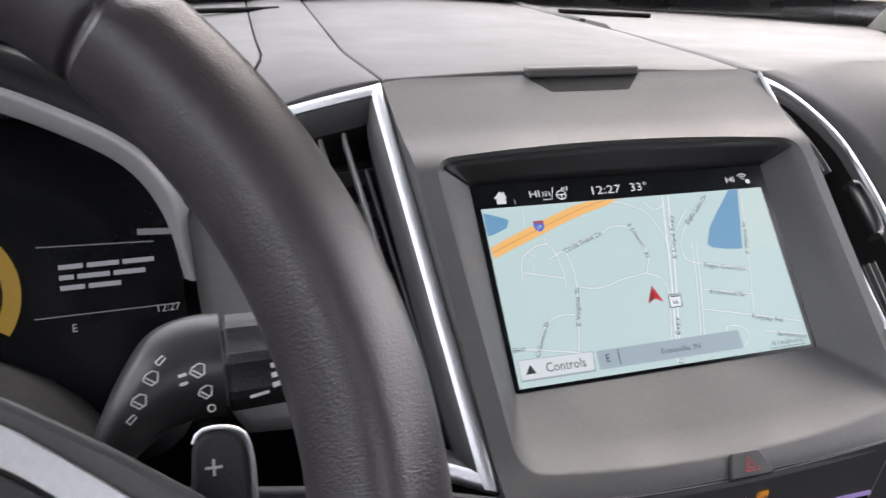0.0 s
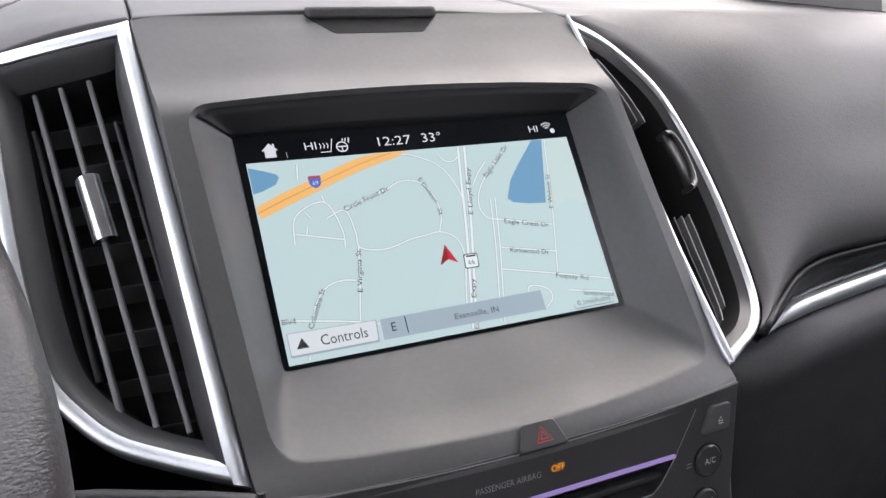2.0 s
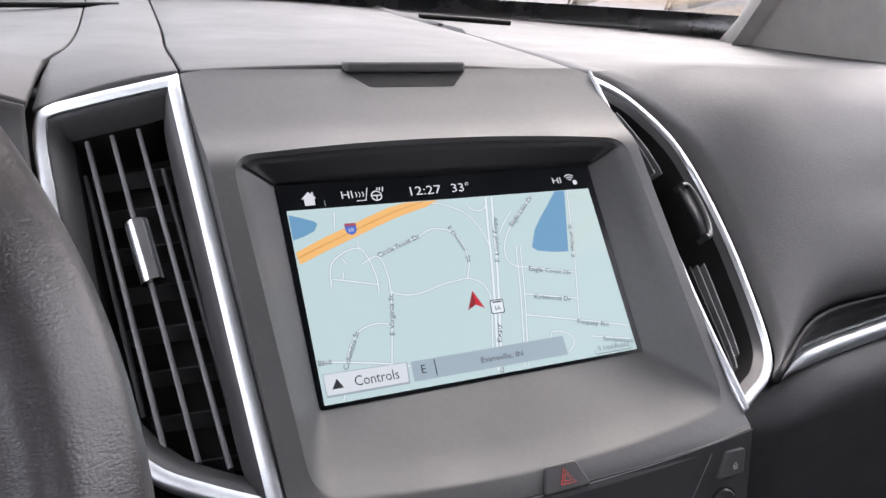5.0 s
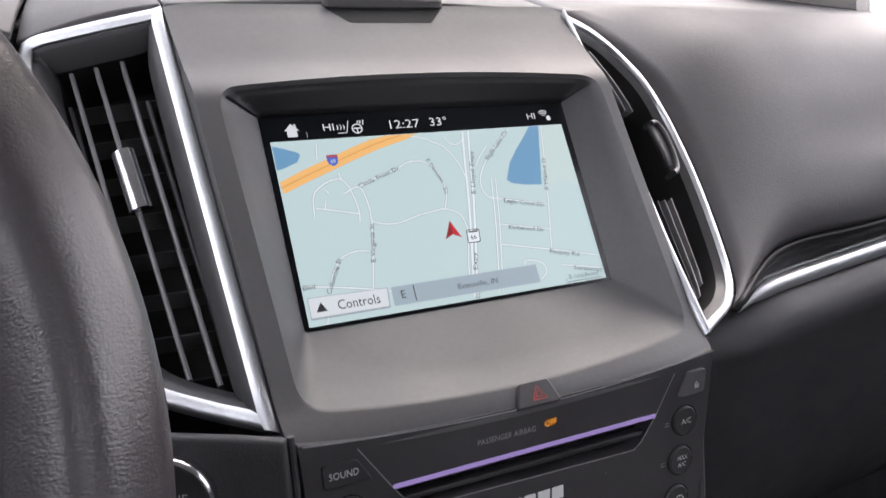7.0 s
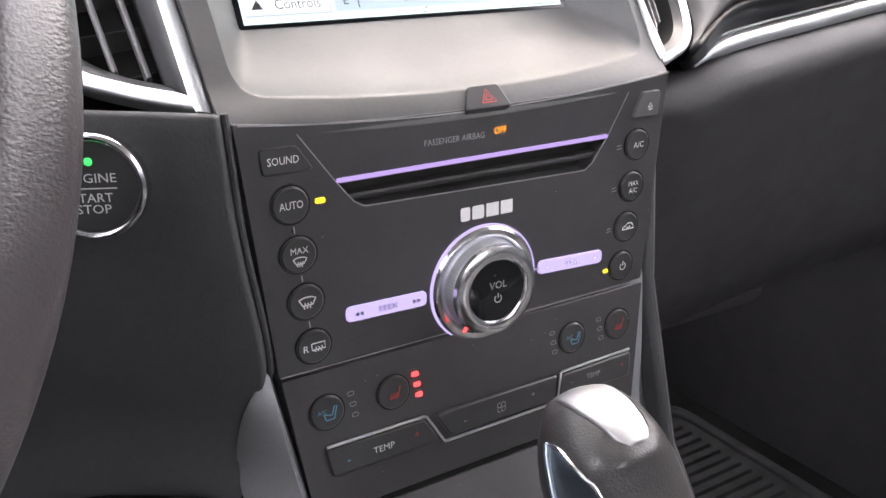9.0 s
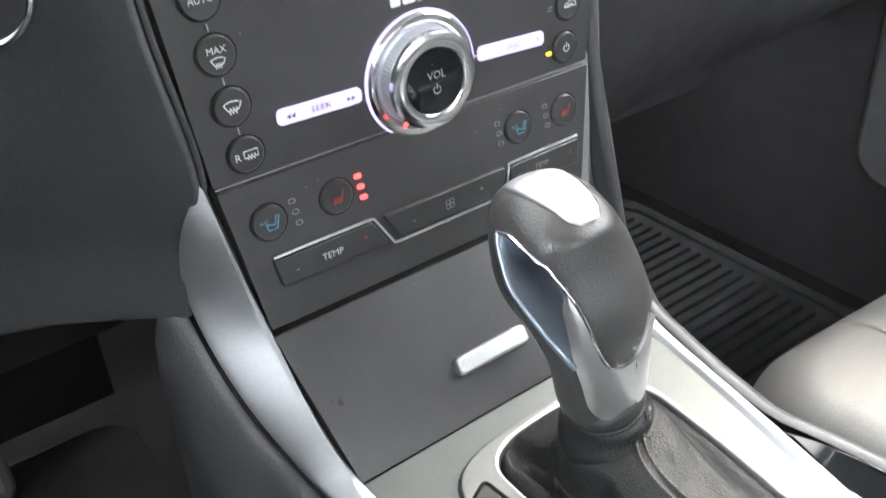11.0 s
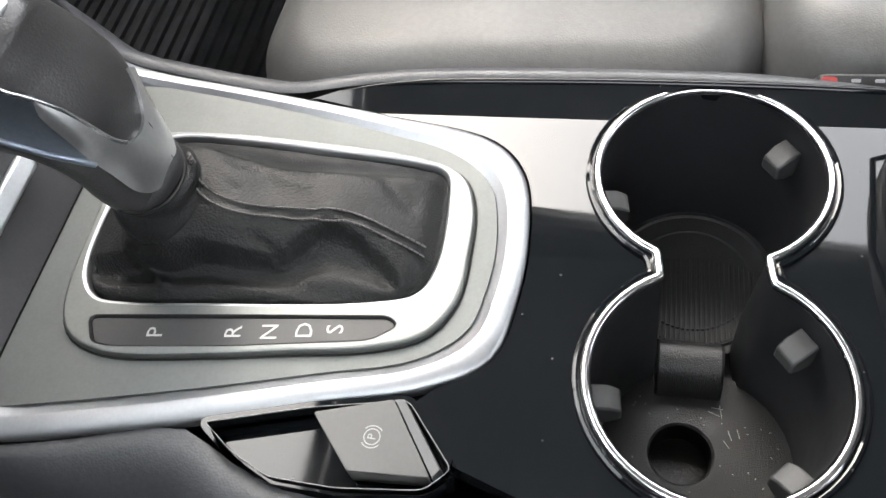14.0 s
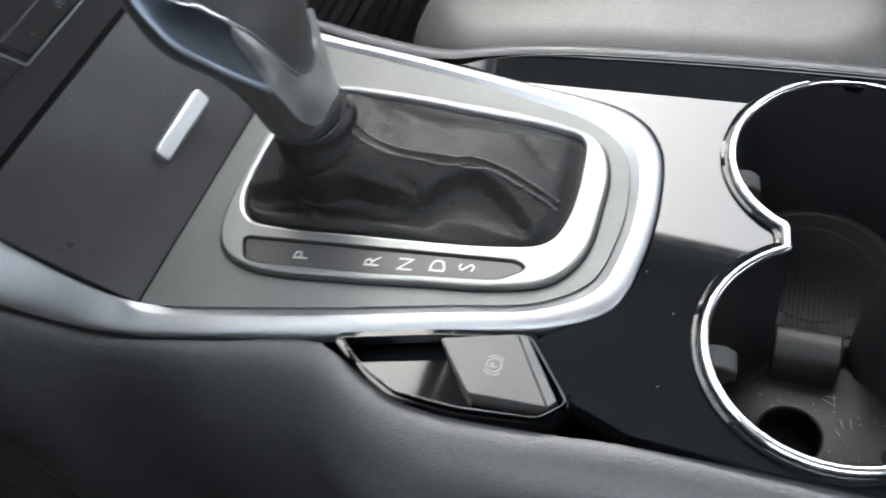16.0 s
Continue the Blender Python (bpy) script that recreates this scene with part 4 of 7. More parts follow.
right_loop = spline(right_in, 36)[:-1] + spline([(0.1178, 0.3380, 0.8525), (0.1270, 0.3465, 0.8475), (0.1500, 0.3610, 0.8470), (0.1740, 0.3745, 0.8502), (0.1925, 0.3912, 0.8600), (0.2060, 0.4268, 0.9000), (0.2085, 0.4500, 0.9310),
                                                                       (0.2060, 0.4718, 0.9620), (0.1930, 0.4800, 0.9850), (0.1700, 0.4850, 1.0065), (0.1460, 0.4800, 1.0185), (0.1210, 0.4745, 1.0270)], 70)[:-1]
vent_r = air_vent(right_loop, (0.16, 0.42, 0.93), (1, 0.42, 0.0), (0.0, 0.62, 0.78), "curved air vent with a slim chrome frame beside the screen",
                      [(0.14, 0.05, 0.95, False), (0.30, 0.05, 0.30, False), (0.46, 0.05, 0.30, True), (0.62, 0.07, 0.30, True), (0.30, 0.62, 0.95, False), (0.46, 0.62, 0.93, True), (0.62, 0.62, 0.90, True)], (0.56, 0.375, 0.18, 0.020, BUTTON, "black bowed slider with a ribbed face"), -0.5, 0.0055, 0.0045, 0.005)
part("inner_strip", sweep([(x - 0.0004, y - 0.0026, z + 0.0020) for x, y, z in spline(right_in, 40)], circle(0.0011, 8), (1, 0, 0)), SATIN, vent_r, "slim chrome strip beside the screen")

# ---- control panel ----
panel = thing("control_panel", (0, 0.327, 0.663), "black satin centre stack with radio and climate controls", "control panel")
RAD = frm((0, 0.3270, 0), (1, 0, 0), (0, 0, 1))  # x across, y up, facing the rear
LOWN = V((0, 0.0063, 0.072)).normalized()
LOW = frm((0, 0.3252, 0.7355), (1, 0, 0), LOWN)  # y measured down from the joint, negative


def low_y(z):
    return (z - 0.7355) / LOWN.z


SLOT = rounded([(-0.0722, 0.8188), (-0.0614, 0.8070), (0.0619, 0.8045), (0.0735, 0.8188)], 0.002, 4)
part("radio_plate", plate(rounded([(-0.1138, 0.8485), (-0.1045, 0.7372), (0.1035, 0.7372), (0.1125, 0.8485), (0.085, 0.8450), (0.045, 0.8432), (0, 0.8425), (-0.045, 0.8432), (-0.085, 0.8450)], 0.0012, 3), [SLOT], RAD, 0.012), PANEL, panel, bevel=0.0007)
part("climate_plate", prism(rounded([(-0.1042, 0), (-0.0955, low_y(0.6645)), (0.0955, low_y(0.6645)), (0.1032, 0)], 0.0012, 3), LOW, 0.012), PANEL, panel, bevel=0.0007)
part("disc_slot", prism(SLOT, RAD @ Matrix.Translation((0, 0, -0.009)), 0.004), VOID, panel)
part("slot_step", sweep([RAD @ V((-0.069, 0.8115, -0.005)), RAD @ V((0.070, 0.8110, -0.005))], rrect(0.003, 0.006, 0.001, 2), (0, -1, 0)), DARK, panel)
part("light_strip", prism(rrect(0.1465, 0.0019, 0.0008, 3, 0.0006, 0.8202), RAD @ Matrix.Translation((0, 0, 0.0008)), 0.002), LILAC_LINE, panel, "thin lilac light strip")
GROOVE = surface("pale_edge_line", (0.30, 0.30, 0.31), 0.3, mottle=0.05)
strokes([[(-0.0884, 0.8418), (-0.0722, 0.8190), (-0.0650, 0.8100), (-0.0600, 0.8072), (0.0600, 0.8046), (0.0650, 0.8080), (0.0735, 0.8195), (0.0860, 0.8405)]], RAD, 0.0005, "edge_line", GROOVE, panel, lift=0.0004)
strokes([[(0.112 * t, 0.8418 + 0.0062 * t * t) for t in np.linspace(-1, 1, 21)]], RAD, 0.0007, "edge_line", GROOVE, panel, lift=0.0006)
strokes([[(-0.1040, 0.7368), (0.1030, 0.7366)]], RAD, 0.0006, "edge_line", GROOVE, panel, lift=0.0006)


def key(cx, cz, r, m, name="button", material=None, tall=0.0016, rx=None):
    """A round push button with a recessed ring."""
    f = m @ Matrix.Translation((cx, cz, 0))
    part(name + "_ring", lathe([(r + 0.0009, 0.0002), (r + 0.0009, 0.0006), (r + 0.0002, 0.0005), (r + 0.0002, -0.002)], f, 40, (False, False)), VOID, panel)
    return part(name, lathe([(r, -0.002), (r, tall * 0.6), (r - 0.0006, tall), (r * 0.6, tall - 0.0003), (r * 0.1, tall - 0.0005)], f, 40, (False, True)), material or BUTTON, panel)


T = lambda cx, cz, m, up=0.0021, deg=0: m @ Matrix.Translation((cx, cz, up)) @ Matrix.Rotation(radians(deg), 4, "Z")


def icon(lines, cx, cz, m, s, material, parent, width=0.00055, name="symbol", up=0.0022):
    strokes([[(cx + x * s, cz + y * s) for x, y in l] for l in lines], m, width, name, material, parent, lift=up)


WAVE = lambda x: [(x, 0.1), (x + 0.12, -0.12), (x - 0.12, -0.4), (x, -0.62)]
FAN_SHIELD = [[(-1, 0.55), (-0.5, 0.72), (0, 0.78), (0.5, 0.72), (1, 0.55), (0.6, -0.2), (-0.6, -0.2), (-1, 0.55)], WAVE(-0.35), WAVE(0), WAVE(0.35)]
REAR = [[(-0.9, 0.6), (0.9, 0.6), (0.9, -0.3), (-0.9, -0.3), (-0.9, 0.6)], WAVE(-0.4), WAVE(0), WAVE(0.4)]
SEATIC = [[(-0.8, 0.1), (-0.6, -0.6), (0.35, -0.6), (0.75, 0.8), (0.45, 0.85), (0.15, -0.15), (-0.8, 0.1)]]
SEATHOT = [[(-0.7, -0.5), (0.35, -0.55), (0.75, 0.85)], WAVE(-0.5), WAVE(-0.15), WAVE(0.2)]
POWER = [[(0.62 * math.sin(a), 0.62 * math.cos(a)) for a in np.linspace(0.6, 2 * math.pi - 0.6, 17)], [(0, 0.95), (0, 0.1)]]
CAR = [[(-0.9, -0.2), (-0.8, 0.15), (-0.4, 0.2), (-0.1, 0.55), (0.5, 0.5), (0.8, 0.15), (0.95, -0.2), (-0.9, -0.2)], [(-0.3, 0), (0.35, 0), (0.2, 0.18)]]
rows = ((0.0935, 0.8134), (0.0917, 0.7915), (0.0898, 0.7698), (0.0879, 0.7482))
for k, (x, z) in enumerate(rows):
    b = key(-x, z, 0.0078, RAD)
    if k == 0:
        writing("AUTO", 0.0048, T(-x, z, RAD), PRINT, b, width=0.0102)
    elif k == 1:
        writing("MAX", 0.0040, T(-x, z + 0.0021, RAD), PRINT, b, width=0.0078)
        icon(FAN_SHIELD, -x, z - 0.0029, RAD, 0.0030, PRINT, b)
    elif k == 2:
        icon(FAN_SHIELD, -x, z - 0.0002, RAD, 0.0038, PRINT, b, 0.0006)
    else:
        writing("R", 0.0046, T(-x - 0.0042, z - 0.0002, RAD), PRINT, b)
        icon(REAR, -x + 0.0016, z, RAD, 0.0034, PRINT, b, 0.0006)
    if k < 3:
        strokes([[(-x + 0.0007, z - 0.0094), (-x + 0.0010, z - 0.0124)]], RAD, 0.0006, "joint_mark", PRINT_DIM, panel, lift=0.0006)
    b = key(x, z, 0.0076, RAD)
    if k == 0:
        writing("A/C", 0.0042, T(x, z, RAD), PRINT, b, width=0.0066)
    elif k == 1:
        writing("MAX", 0.0036, T(x, z + 0.0017, RAD), PRINT, b, width=0.0068)
        writing("A/C", 0.0036, T(x, z - 0.0021, RAD), PRINT, b, width=0.0056)
    elif k == 2:
        icon(CAR, x, z, RAD, 0.0042, PRINT, b, 0.0006)
    else:
        icon(POWER, x, z, RAD, 0.0030, PRINT, b, 0.0006)
    if k < 3:
        strokes([[(x - 0.0133, z - 0.0010), (x - 0.0103, z - 0.0008)], [(x - 0.0133, z + 0.0006), (x - 0.0103, z + 0.0008)]], RAD, 0.0004, "indicator_mark", PRINT_DIM, panel, lift=0.0006)
    else:
        part("indicator", prism(rrect(0.0030, 0.0017, 0.0006, 3, x - 0.0102, z - 0.0012), RAD @ Matrix.Translation((0, 0, 0.0006)), 0.001), YELLOW, panel, "lit yellow lamp")
part("indicator", prism(rrect(0.0044, 0.0021, 0.0007, 3, -0.0803, 0.8131), RAD @ Matrix.Translation((0, 0, 0.0006)), 0.001), YELLOW, panel, "lit yellow lamp")
sound = part("sound_button", prism(rounded([(-0.1048, 0.8376), (-0.1040, 0.8268), (-0.0822, 0.8268), (-0.0890, 0.8376)], 0.0018, 4), RAD @ Matrix.Translation((0, 0, 0.0012)), 0.004), BUTTON, panel, bevel=0.0005)
writing("SOUND", 0.0045, T(-0.0952, 0.8322, RAD, 0.0014), PRINT, sound, width=0.0132)
eject = part("eject_button", prism(rounded([(0.0885, 0.8272), (0.1050, 0.8275), (0.1060, 0.8400), (0.0945, 0.8400)], 0.0015, 4), RAD @ Matrix.Translation((0, 0, 0.0020)), 0.005), BEZEL, panel, "grey eject button", bevel=0.0008)
icon([[(-0.8, -0.8), (0.8, -0.8)], [(-0.8, -0.2), (0.8, -0.2), (0, 0.9), (-0.8, -0.2)]], 0.0995, 0.8325, RAD, 0.0018, PRINT, eject, 0.0005, up=0.0023)
writing("PASSENGER AIRBAG", 0.0040, T(-0.0150, 0.8302, RAD, 0.0006), PRINT_DIM, panel, width=0.0312)
writing("OFF", 0.0046, T(0.0092, 0.8312, RAD, 0.0007), AMBER, panel, label="lit amber letters", width=0.0066)
for i, (x, w) in enumerate(((-0.0098, 0.0052), (-0.0028, 0.0066), (0.0052, 0.0070), (0.0132, 0.0068))):
    patch(rounded([(x - w / 2, 0.7910), (x + w / 2, 0.7910), (x + w / 2, 0.7976), (x - w / 2, 0.7976)], 0.0012 if i < 2 else 0.0004, 3), RAD, "maker_badge", PRINT, panel, "plain white maker's mark", lift=0.0007)
# hazard switch in the lower lip of the surround
HZ = frm((0.002, 0.3302, 0.8468), (1, 0, 0), (0, 0.62, 0.78))
hz = part("hazard_switch", prism(rounded([(-0.0122, -0.0072), (0.0122, -0.0072), (0.0088, 0.0050), (-0.0070, 0.0050)], 0.002, 5), HZ @ Matrix.Translation((0, 0, 0.0022)), 0.008), BUTTON, panel, "black hazard light switch", bevel=0.0008)
icon([[(-0.9, -0.7), (0.9, -0.7), (0, 0.85), (-0.9, -0.7)], [(-0.45, -0.42), (0.45, -0.42), (0, 0.35), (-0.45, -0.42)]], 0.0008, -0.0014, HZ, 0.0042, PRINT_RED, hz, 0.0006, up=0.0026)

# volume knob
KN = RAD @ Matrix.Translation((0.0004, 0.7580, 0))
knob = part("knob_base", lathe([(0.0290, 0.0), (0.0290, 0.0016), (0.0275, 0.0030), (0.0250, 0.0030), (0.0235, 0.0015)], KN, 72, (False, False)), CHROME, panel, "polished ring round the volume knob")
part("glow_ring", lathe([(0.0297, 0.0004), (0.0297, 0.0014), (0.0286, 0.0019), (0.0284, 0.0004)], KN, 72, (False, False)), LILAC, knob, "lilac lit ring")
bm = bmesh.new()
N = 160
rings = []
for r, h in ((0.0232, 0.001), (0.0224, 0.0022), (0.0222, 0.0080), (0.0212, 0.0088)):
    rings.append([KN @ V(((r - (0.00022 if i % 2 and 0.002 < h < 0.0085 else 0)) * math.cos(2 * math.pi * i / N), (r - (0.00022 if i % 2 and 0.002 < h < 0.0085 else 0)) * math.sin(2 * math.pi * i / N), h)) for i in range(N)])
part("knurled_side", loft(rings), SATIN, knob, "knurled silver side", sharp=20)
part("knob_rim", lathe([(0.0214, 0.0084), (0.0226, 0.0094), (0.0222, 0.0118), (0.0195, 0.0130), (0.0165, 0.0130), (0.0152, 0.0120)], KN, 72, (False, False)), CHROME, knob)
face = part("knob_face", lathe([(0.0156, 0.0105), (0.0152, 0.0122), (0.010, 0.0126), (0.001, 0.0127)], KN, 64, (False, True)), GLOSS, knob, "glossy black knob face")
writing("VOL", 0.0052, KN @ Matrix.Translation((0, 0.0032, 0.0130)), PRINT_DIM, face, width=0.0096)
icon(POWER, 0, -0.0036, KN, 0.0030, PRINT_DIM, face, 0.0006, up=0.0130)
patch([(-0.0022, -0.0010), (0.0022, -0.0010), (0.0022, 0.0010), (-0.0022, 0.0010)], KN @ Matrix.Translation((-0.0162, -0.0160, 0.0106)) @ Matrix.Rotation(radians(45), 4, "Z"), "knob_mark", RED, knob)


def rocker(name, x0, x1, z0, z1, material):
    d = V((x1 - x0, z1 - z0))
    f = RAD @ Matrix.Translation(((x0 + x1) / 2, (z0 + z1) / 2, 0.0014)) @ Matrix.Rotation(math.atan2(d.y, d.x), 4, "Z")
    return part(name, prism(rrect(d.length, 0.0072, 0.0024, 5), f, 0.004), material, panel, "lilac backlit rocker key", bevel=0.0007), f


seek, f = rocker("seek_key", -0.0718, -0.0312, 0.7588, 0.7578, LILAC)
writing("SEEK", 0.0036, f @ Matrix.Translation((0, 0, 0.0003)), PRINT_DARK, seek, width=0.0100)
for s in (-1, 1):
    for k in (0, 1):
        patch([(s * (0.0135 + 0.0022 * k) - s * 0.001, -0.0011), (s * (0.0135 + 0.0022 * k) + s * 0.001, 0), (s * (0.0135 + 0.0022 * k) - s * 0.001, 0.0011)][:: s], f, "symbol", PRINT_DARK, seek, lift=0.0004)
tune, f = rocker("tune_key", 0.0330, 0.0738, 0.7586, 0.7566, LILAC)
writing("TUNE", 0.0034, f @ Matrix.Translation((0, 0, 0.0003)), PRINT_DIM, tune, width=0.0095)
writing("-", 0.0046, f @ Matrix.Translation((-0.0155, 0, 0.0003)), PRINT_DIM, tune)
writing("+", 0.0046, f @ Matrix.Translation((0.0155, 0, 0.0003)), PRINT_DIM, tune)
strokes([[(0.0300, 0.7585), (0.0330, 0.7585)]], RAD, 0.0008, "edge_line", SATIN, panel, lift=0.001)

# seat heating and cooling, temperature and fan rockers
for x, cool, lit in ((-0.0853, True, False), (-0.0519, False, True), (0.0538, True, False), (0.0848, False, False)):
    zy = low_y(0.7160)
    b = key(x, zy, 0.0080, LOW)
    if cool:
        icon(SEATIC, x + 0.0012, zy - 0.0006, LOW, 0.0042, PRINT_BLUE, b, 0.0006)
        writing("A/C", 0.0026, T(x - 0.0028, zy + 0.0010, LOW), PRINT_BLUE, b)
    else:
        icon(SEATHOT, x, zy - 0.0002, LOW, 0.0040, PRINT_RED, b, 0.0006)
    for k in (-1, 0, 1):
        ix = x + (0.0128 if x < 0 else -0.0122) + k * 0.0007 * (-1 if x < 0 else -1)
        iz = zy + 0.0002 + k * 0.0054
        if lit:
            part("indicator", prism(rrect(0.0036, 0.0022, 0.0008, 3, ix, iz), LOW @ Matrix.Translation((0, 0, 0.0007)), 0.001), RED, panel, "lit red lamp")
        else:
            strokes([rrect(0.0030, 0.0020, 0.0007, 2, ix, iz) + [rrect(0.0030, 0.0020, 0.0007, 2, ix, iz)[0]]], LOW, 0.0003, "indicator_mark", PRINT_DIM, panel, lift=0.0006)
t0, t1 = low_y(0.6982), low_y(0.6838)
lt = part("temperature_rocker", prism(rounded([(-0.0880, t0), (-0.0860, t1), (-0.0295, t1 + 0.0006), (-0.0372, t0 - 0.0006)], 0.0022, 5), LOW @ Matrix.Translation((0, 0, 0.0022)), 0.006), BUTTON, panel, bevel=0.0011)
writing("TEMP", 0.0046, T(-0.0597, low_y(0.6905), LOW, 0.0024), PRINT, lt, width=0.0110)
writing("-", 0.0060, T(-0.0778, low_y(0.6905), LOW, 0.0024), PRINT_BLUE, lt)
writing("+", 0.0056, T(-0.0420, low_y(0.6915), LOW, 0.0024), PRINT_RED, lt)
fn = part("fan_rocker", prism(rounded([(-0.0310, t0), (-0.0232, t1 + 0.0008), (0.0402, t1 + 0.0008), (0.0430, t0)], 0.0022, 5), LOW @ Matrix.Translation((0, 0, 0.0022)), 0.006), BUTTON, panel, bevel=0.0011)
for k in range(4):
    a = radians(45 + 90 * k)
    c = (0.0066 + 0.0017 * math.cos(a), low_y(0.6912) + 0.0017 * math.sin(a))
    strokes([[(c[0] + 0.0013 * math.cos(q), c[1] + 0.0013 * math.sin(q)) for q in np.linspace(0, 2 * math.pi, 11)]], LOW, 0.0004, "symbol", PRINT_DIM, fn, lift=0.0025)
writing("-", 0.0056, T(-0.0150, low_y(0.6905), LOW, 0.0024), PRINT_DIM, fn)
writing("+", 0.0050, T(0.0265, low_y(0.6920), LOW, 0.0024), PRINT_DIM, fn)
rt = part("temperature_rocker", prism(rounded([(0.0462, t0 - 0.0006), (0.0440, t1 + 0.0004), (0.0925, t1), (0.0935, t0)], 0.0022, 5), LOW @ Matrix.Translation((0, 0, 0.0022)), 0.006), BUTTON, panel, bevel=0.0011)
writing("TEMP", 0.0042, T(0.0665, low_y(0.6918), LOW, 0.0024), PRINT_DIM, rt, width=0.0095)
writing("+", 0.0050, T(0.0868, low_y(0.6918), LOW, 0.0024), PRINT_RED, rt)
writing("-", 0.0050, T(0.0520, low_y(0.6918), LOW, 0.0024), PRINT_BLUE, rt)
zig = [(-0.0890, t0 + 0.0012), (-0.0362, t0 + 0.0010), (-0.0268, t1 - 0.0010), (-0.0240, t1 - 0.0012), (0.0405, t1 - 0.0010), (0.0425, t1), (0.0452, t0 + 0.0008), (0.0940, t0 + 0.0014)]
fine = []
for a, b in zip(zig, zig[1:]):
    fine += [V(a).lerp(V(b), t) for t in (0.03, 0.5, 0.97)]
part("silver_line", sweep([LOW @ V((p.x, p.y, 0.0016)) for p in fine], rrect(0.0012, 0.0012, 0.0003, 2), LOW.to_3x3() @ V((0, 0, 1))), SATIN, panel, "thin silver line between the rockers")

# start button on the knee panel
EN = frm((-0.1632, 0.3466, 0.8279), (1, -0.50, 0), (0, 0.05, 1))
eng = thing("start_button", (-0.159, 0.351, 0.829), "round black engine start button in a chrome ring", "push button")
part("ring", lathe([(0.0204, -0.004), (0.0208, 0.0005), (0.0208, 0.0022), (0.0202, 0.0036), (0.0192, 0.0044), (0.0182, 0.0040), (0.0175, 0.0028), (0.0172, 0.0010)], EN, 64, (False, False)), CHROME, eng)
body = part("cap", lathe([(0.0174, 0.0), (0.0172, 0.0020), (0.0120, 0.0026), (0.001, 0.0027)], EN, 64, (False, True)), BUTTON, eng)
for word, y, w in (("ENGINE", 0.0034, 0.0190), ("START", -0.0042, 0.0150), ("STOP", -0.0086, 0.0128)):
    writing(word, 0.0050, EN @ Matrix.Translation((0, y, 0.0031)), PRINT, body, width=w)
strokes([[(-0.0095, -0.0004), (0.0095, -0.0004)]], EN, 0.0005, "symbol", PRINT, body, lift=0.0031)
part("indicator", lathe([(0.0016, 0.0026), (0.0012, 0.0034), (0.0002, 0.0036)], EN @ Matrix.Translation((0, 0.0098, 0)), 16, (False, True)), GREEN, body, "lit green lamp")

# ---- centre console ----
console = thing("centre_console", (0, 0.05, 0.19), "centre console in black gloss, satin metal and grained vinyl", "console")
DOORN = V((0, 0.0485, 0.065)).normalized()
DOOR = frm((0, 0.2705, 0.597), (1, 0, 0), DOORN)
door_h = 0.0811
bin_door = part("bin_door", prism(rounded([(-0.0855, 0.0012), (0.0855, 0.0012), (0.0958, door_h - 0.0012), (-0.0958, door_h - 0.0012)], 0.001, 3), DOOR, 0.01), PANEL, console, "black satin storage door", bevel=0.0008)
part("handle", prism(rrect(0.0445, 0.0098, 0.003, 5, 0.0035, 0.0285), DOOR @ Matrix.Translation((0, 0, 0.0050)), 0.006), SATIN, bin_door, "satin metal pull", bevel=0.0016)
part("bin_back", prism([(-0.09, -0.002), (0.09, -0.002), (0.10, door_h + 0.002), (-0.10, door_h + 0.002)], DOOR @ Matrix.Translation((0, 0, -0.006)), 0.01), VOID, console)

part("door_gap", prism(rrect(0.172, 0.012, 0.001, 2, 0, 0.2690), Matrix.Translation((0, 0, 0.5970)), 0.004), VOID, console)

# the satin metal band: up one side of the stack, round the lever and up the other
inner_l = [(-0.1083, 0.3275, 0.7385), (-0.1052, 0.3235, 0.7160), (-0.1012, 0.3210, 0.6895), (-0.0965, 0.3170, 0.6630), (-0.0943, 0.2990, 0.6355), (-0.0915, 0.2815, 0.6130), (-0.0868, 0.2680, 0.6000), (-0.0795, 0.2298, 0.5985), (-0.0686, 0.1779, 0.5985), (-0.0570, 0.1285, 0.5985), (-0.0478, 0.0920, 0.5985)]
turn = [(-0.0337, 0.0735, 0.5985), (-0.0140, 0.0680, 0.5985), (0.0100, 0.0668, 0.5985), (0.0396, 0.0732, 0.5985)]
inner_r = [(0.0559, 0.0911, 0.5985), (0.0679, 0.1279, 0.5985), (0.0833, 0.1943, 0.5985), (0.0930, 0.2480, 0.5985), (0.0962, 0.2720, 0.6030), (0.0950, 0.2900, 0.6230), (0.0955, 0.3080, 0.6480), (0.0985, 0.3190, 0.6720), (0.1015, 0.3212, 0.6900), (0.1040, 0.3250, 0.7200), (0.1045, 0.3275, 0.7400)]
outer_l = [(-0.1095, 0.3280, 0.7410), (-0.1215, 0.3290, 0.7250), (-0.1250, 0.3360, 0.7010), (-0.1250, 0.3330, 0.6820), (-0.1225, 0.3200, 0.6600), (-0.1165, 0.3070, 0.6335), (-0.1080, 0.2930, 0.6105), (-0.1030, 0.2790, 0.5975), (-0.0940, 0.2300, 0.5965), (-0.0816, 0.1736, 0.5965), (-0.0688, 0.1257, 0.5965), (-0.0585, 0.0850, 0.5965)]
turn_o = [(-0.0445, 0.0625, 0.5965), (-0.0180, 0.0553, 0.5965), (0.0151, 0.0537, 0.5965), (0.0480, 0.0595, 0.5965)]
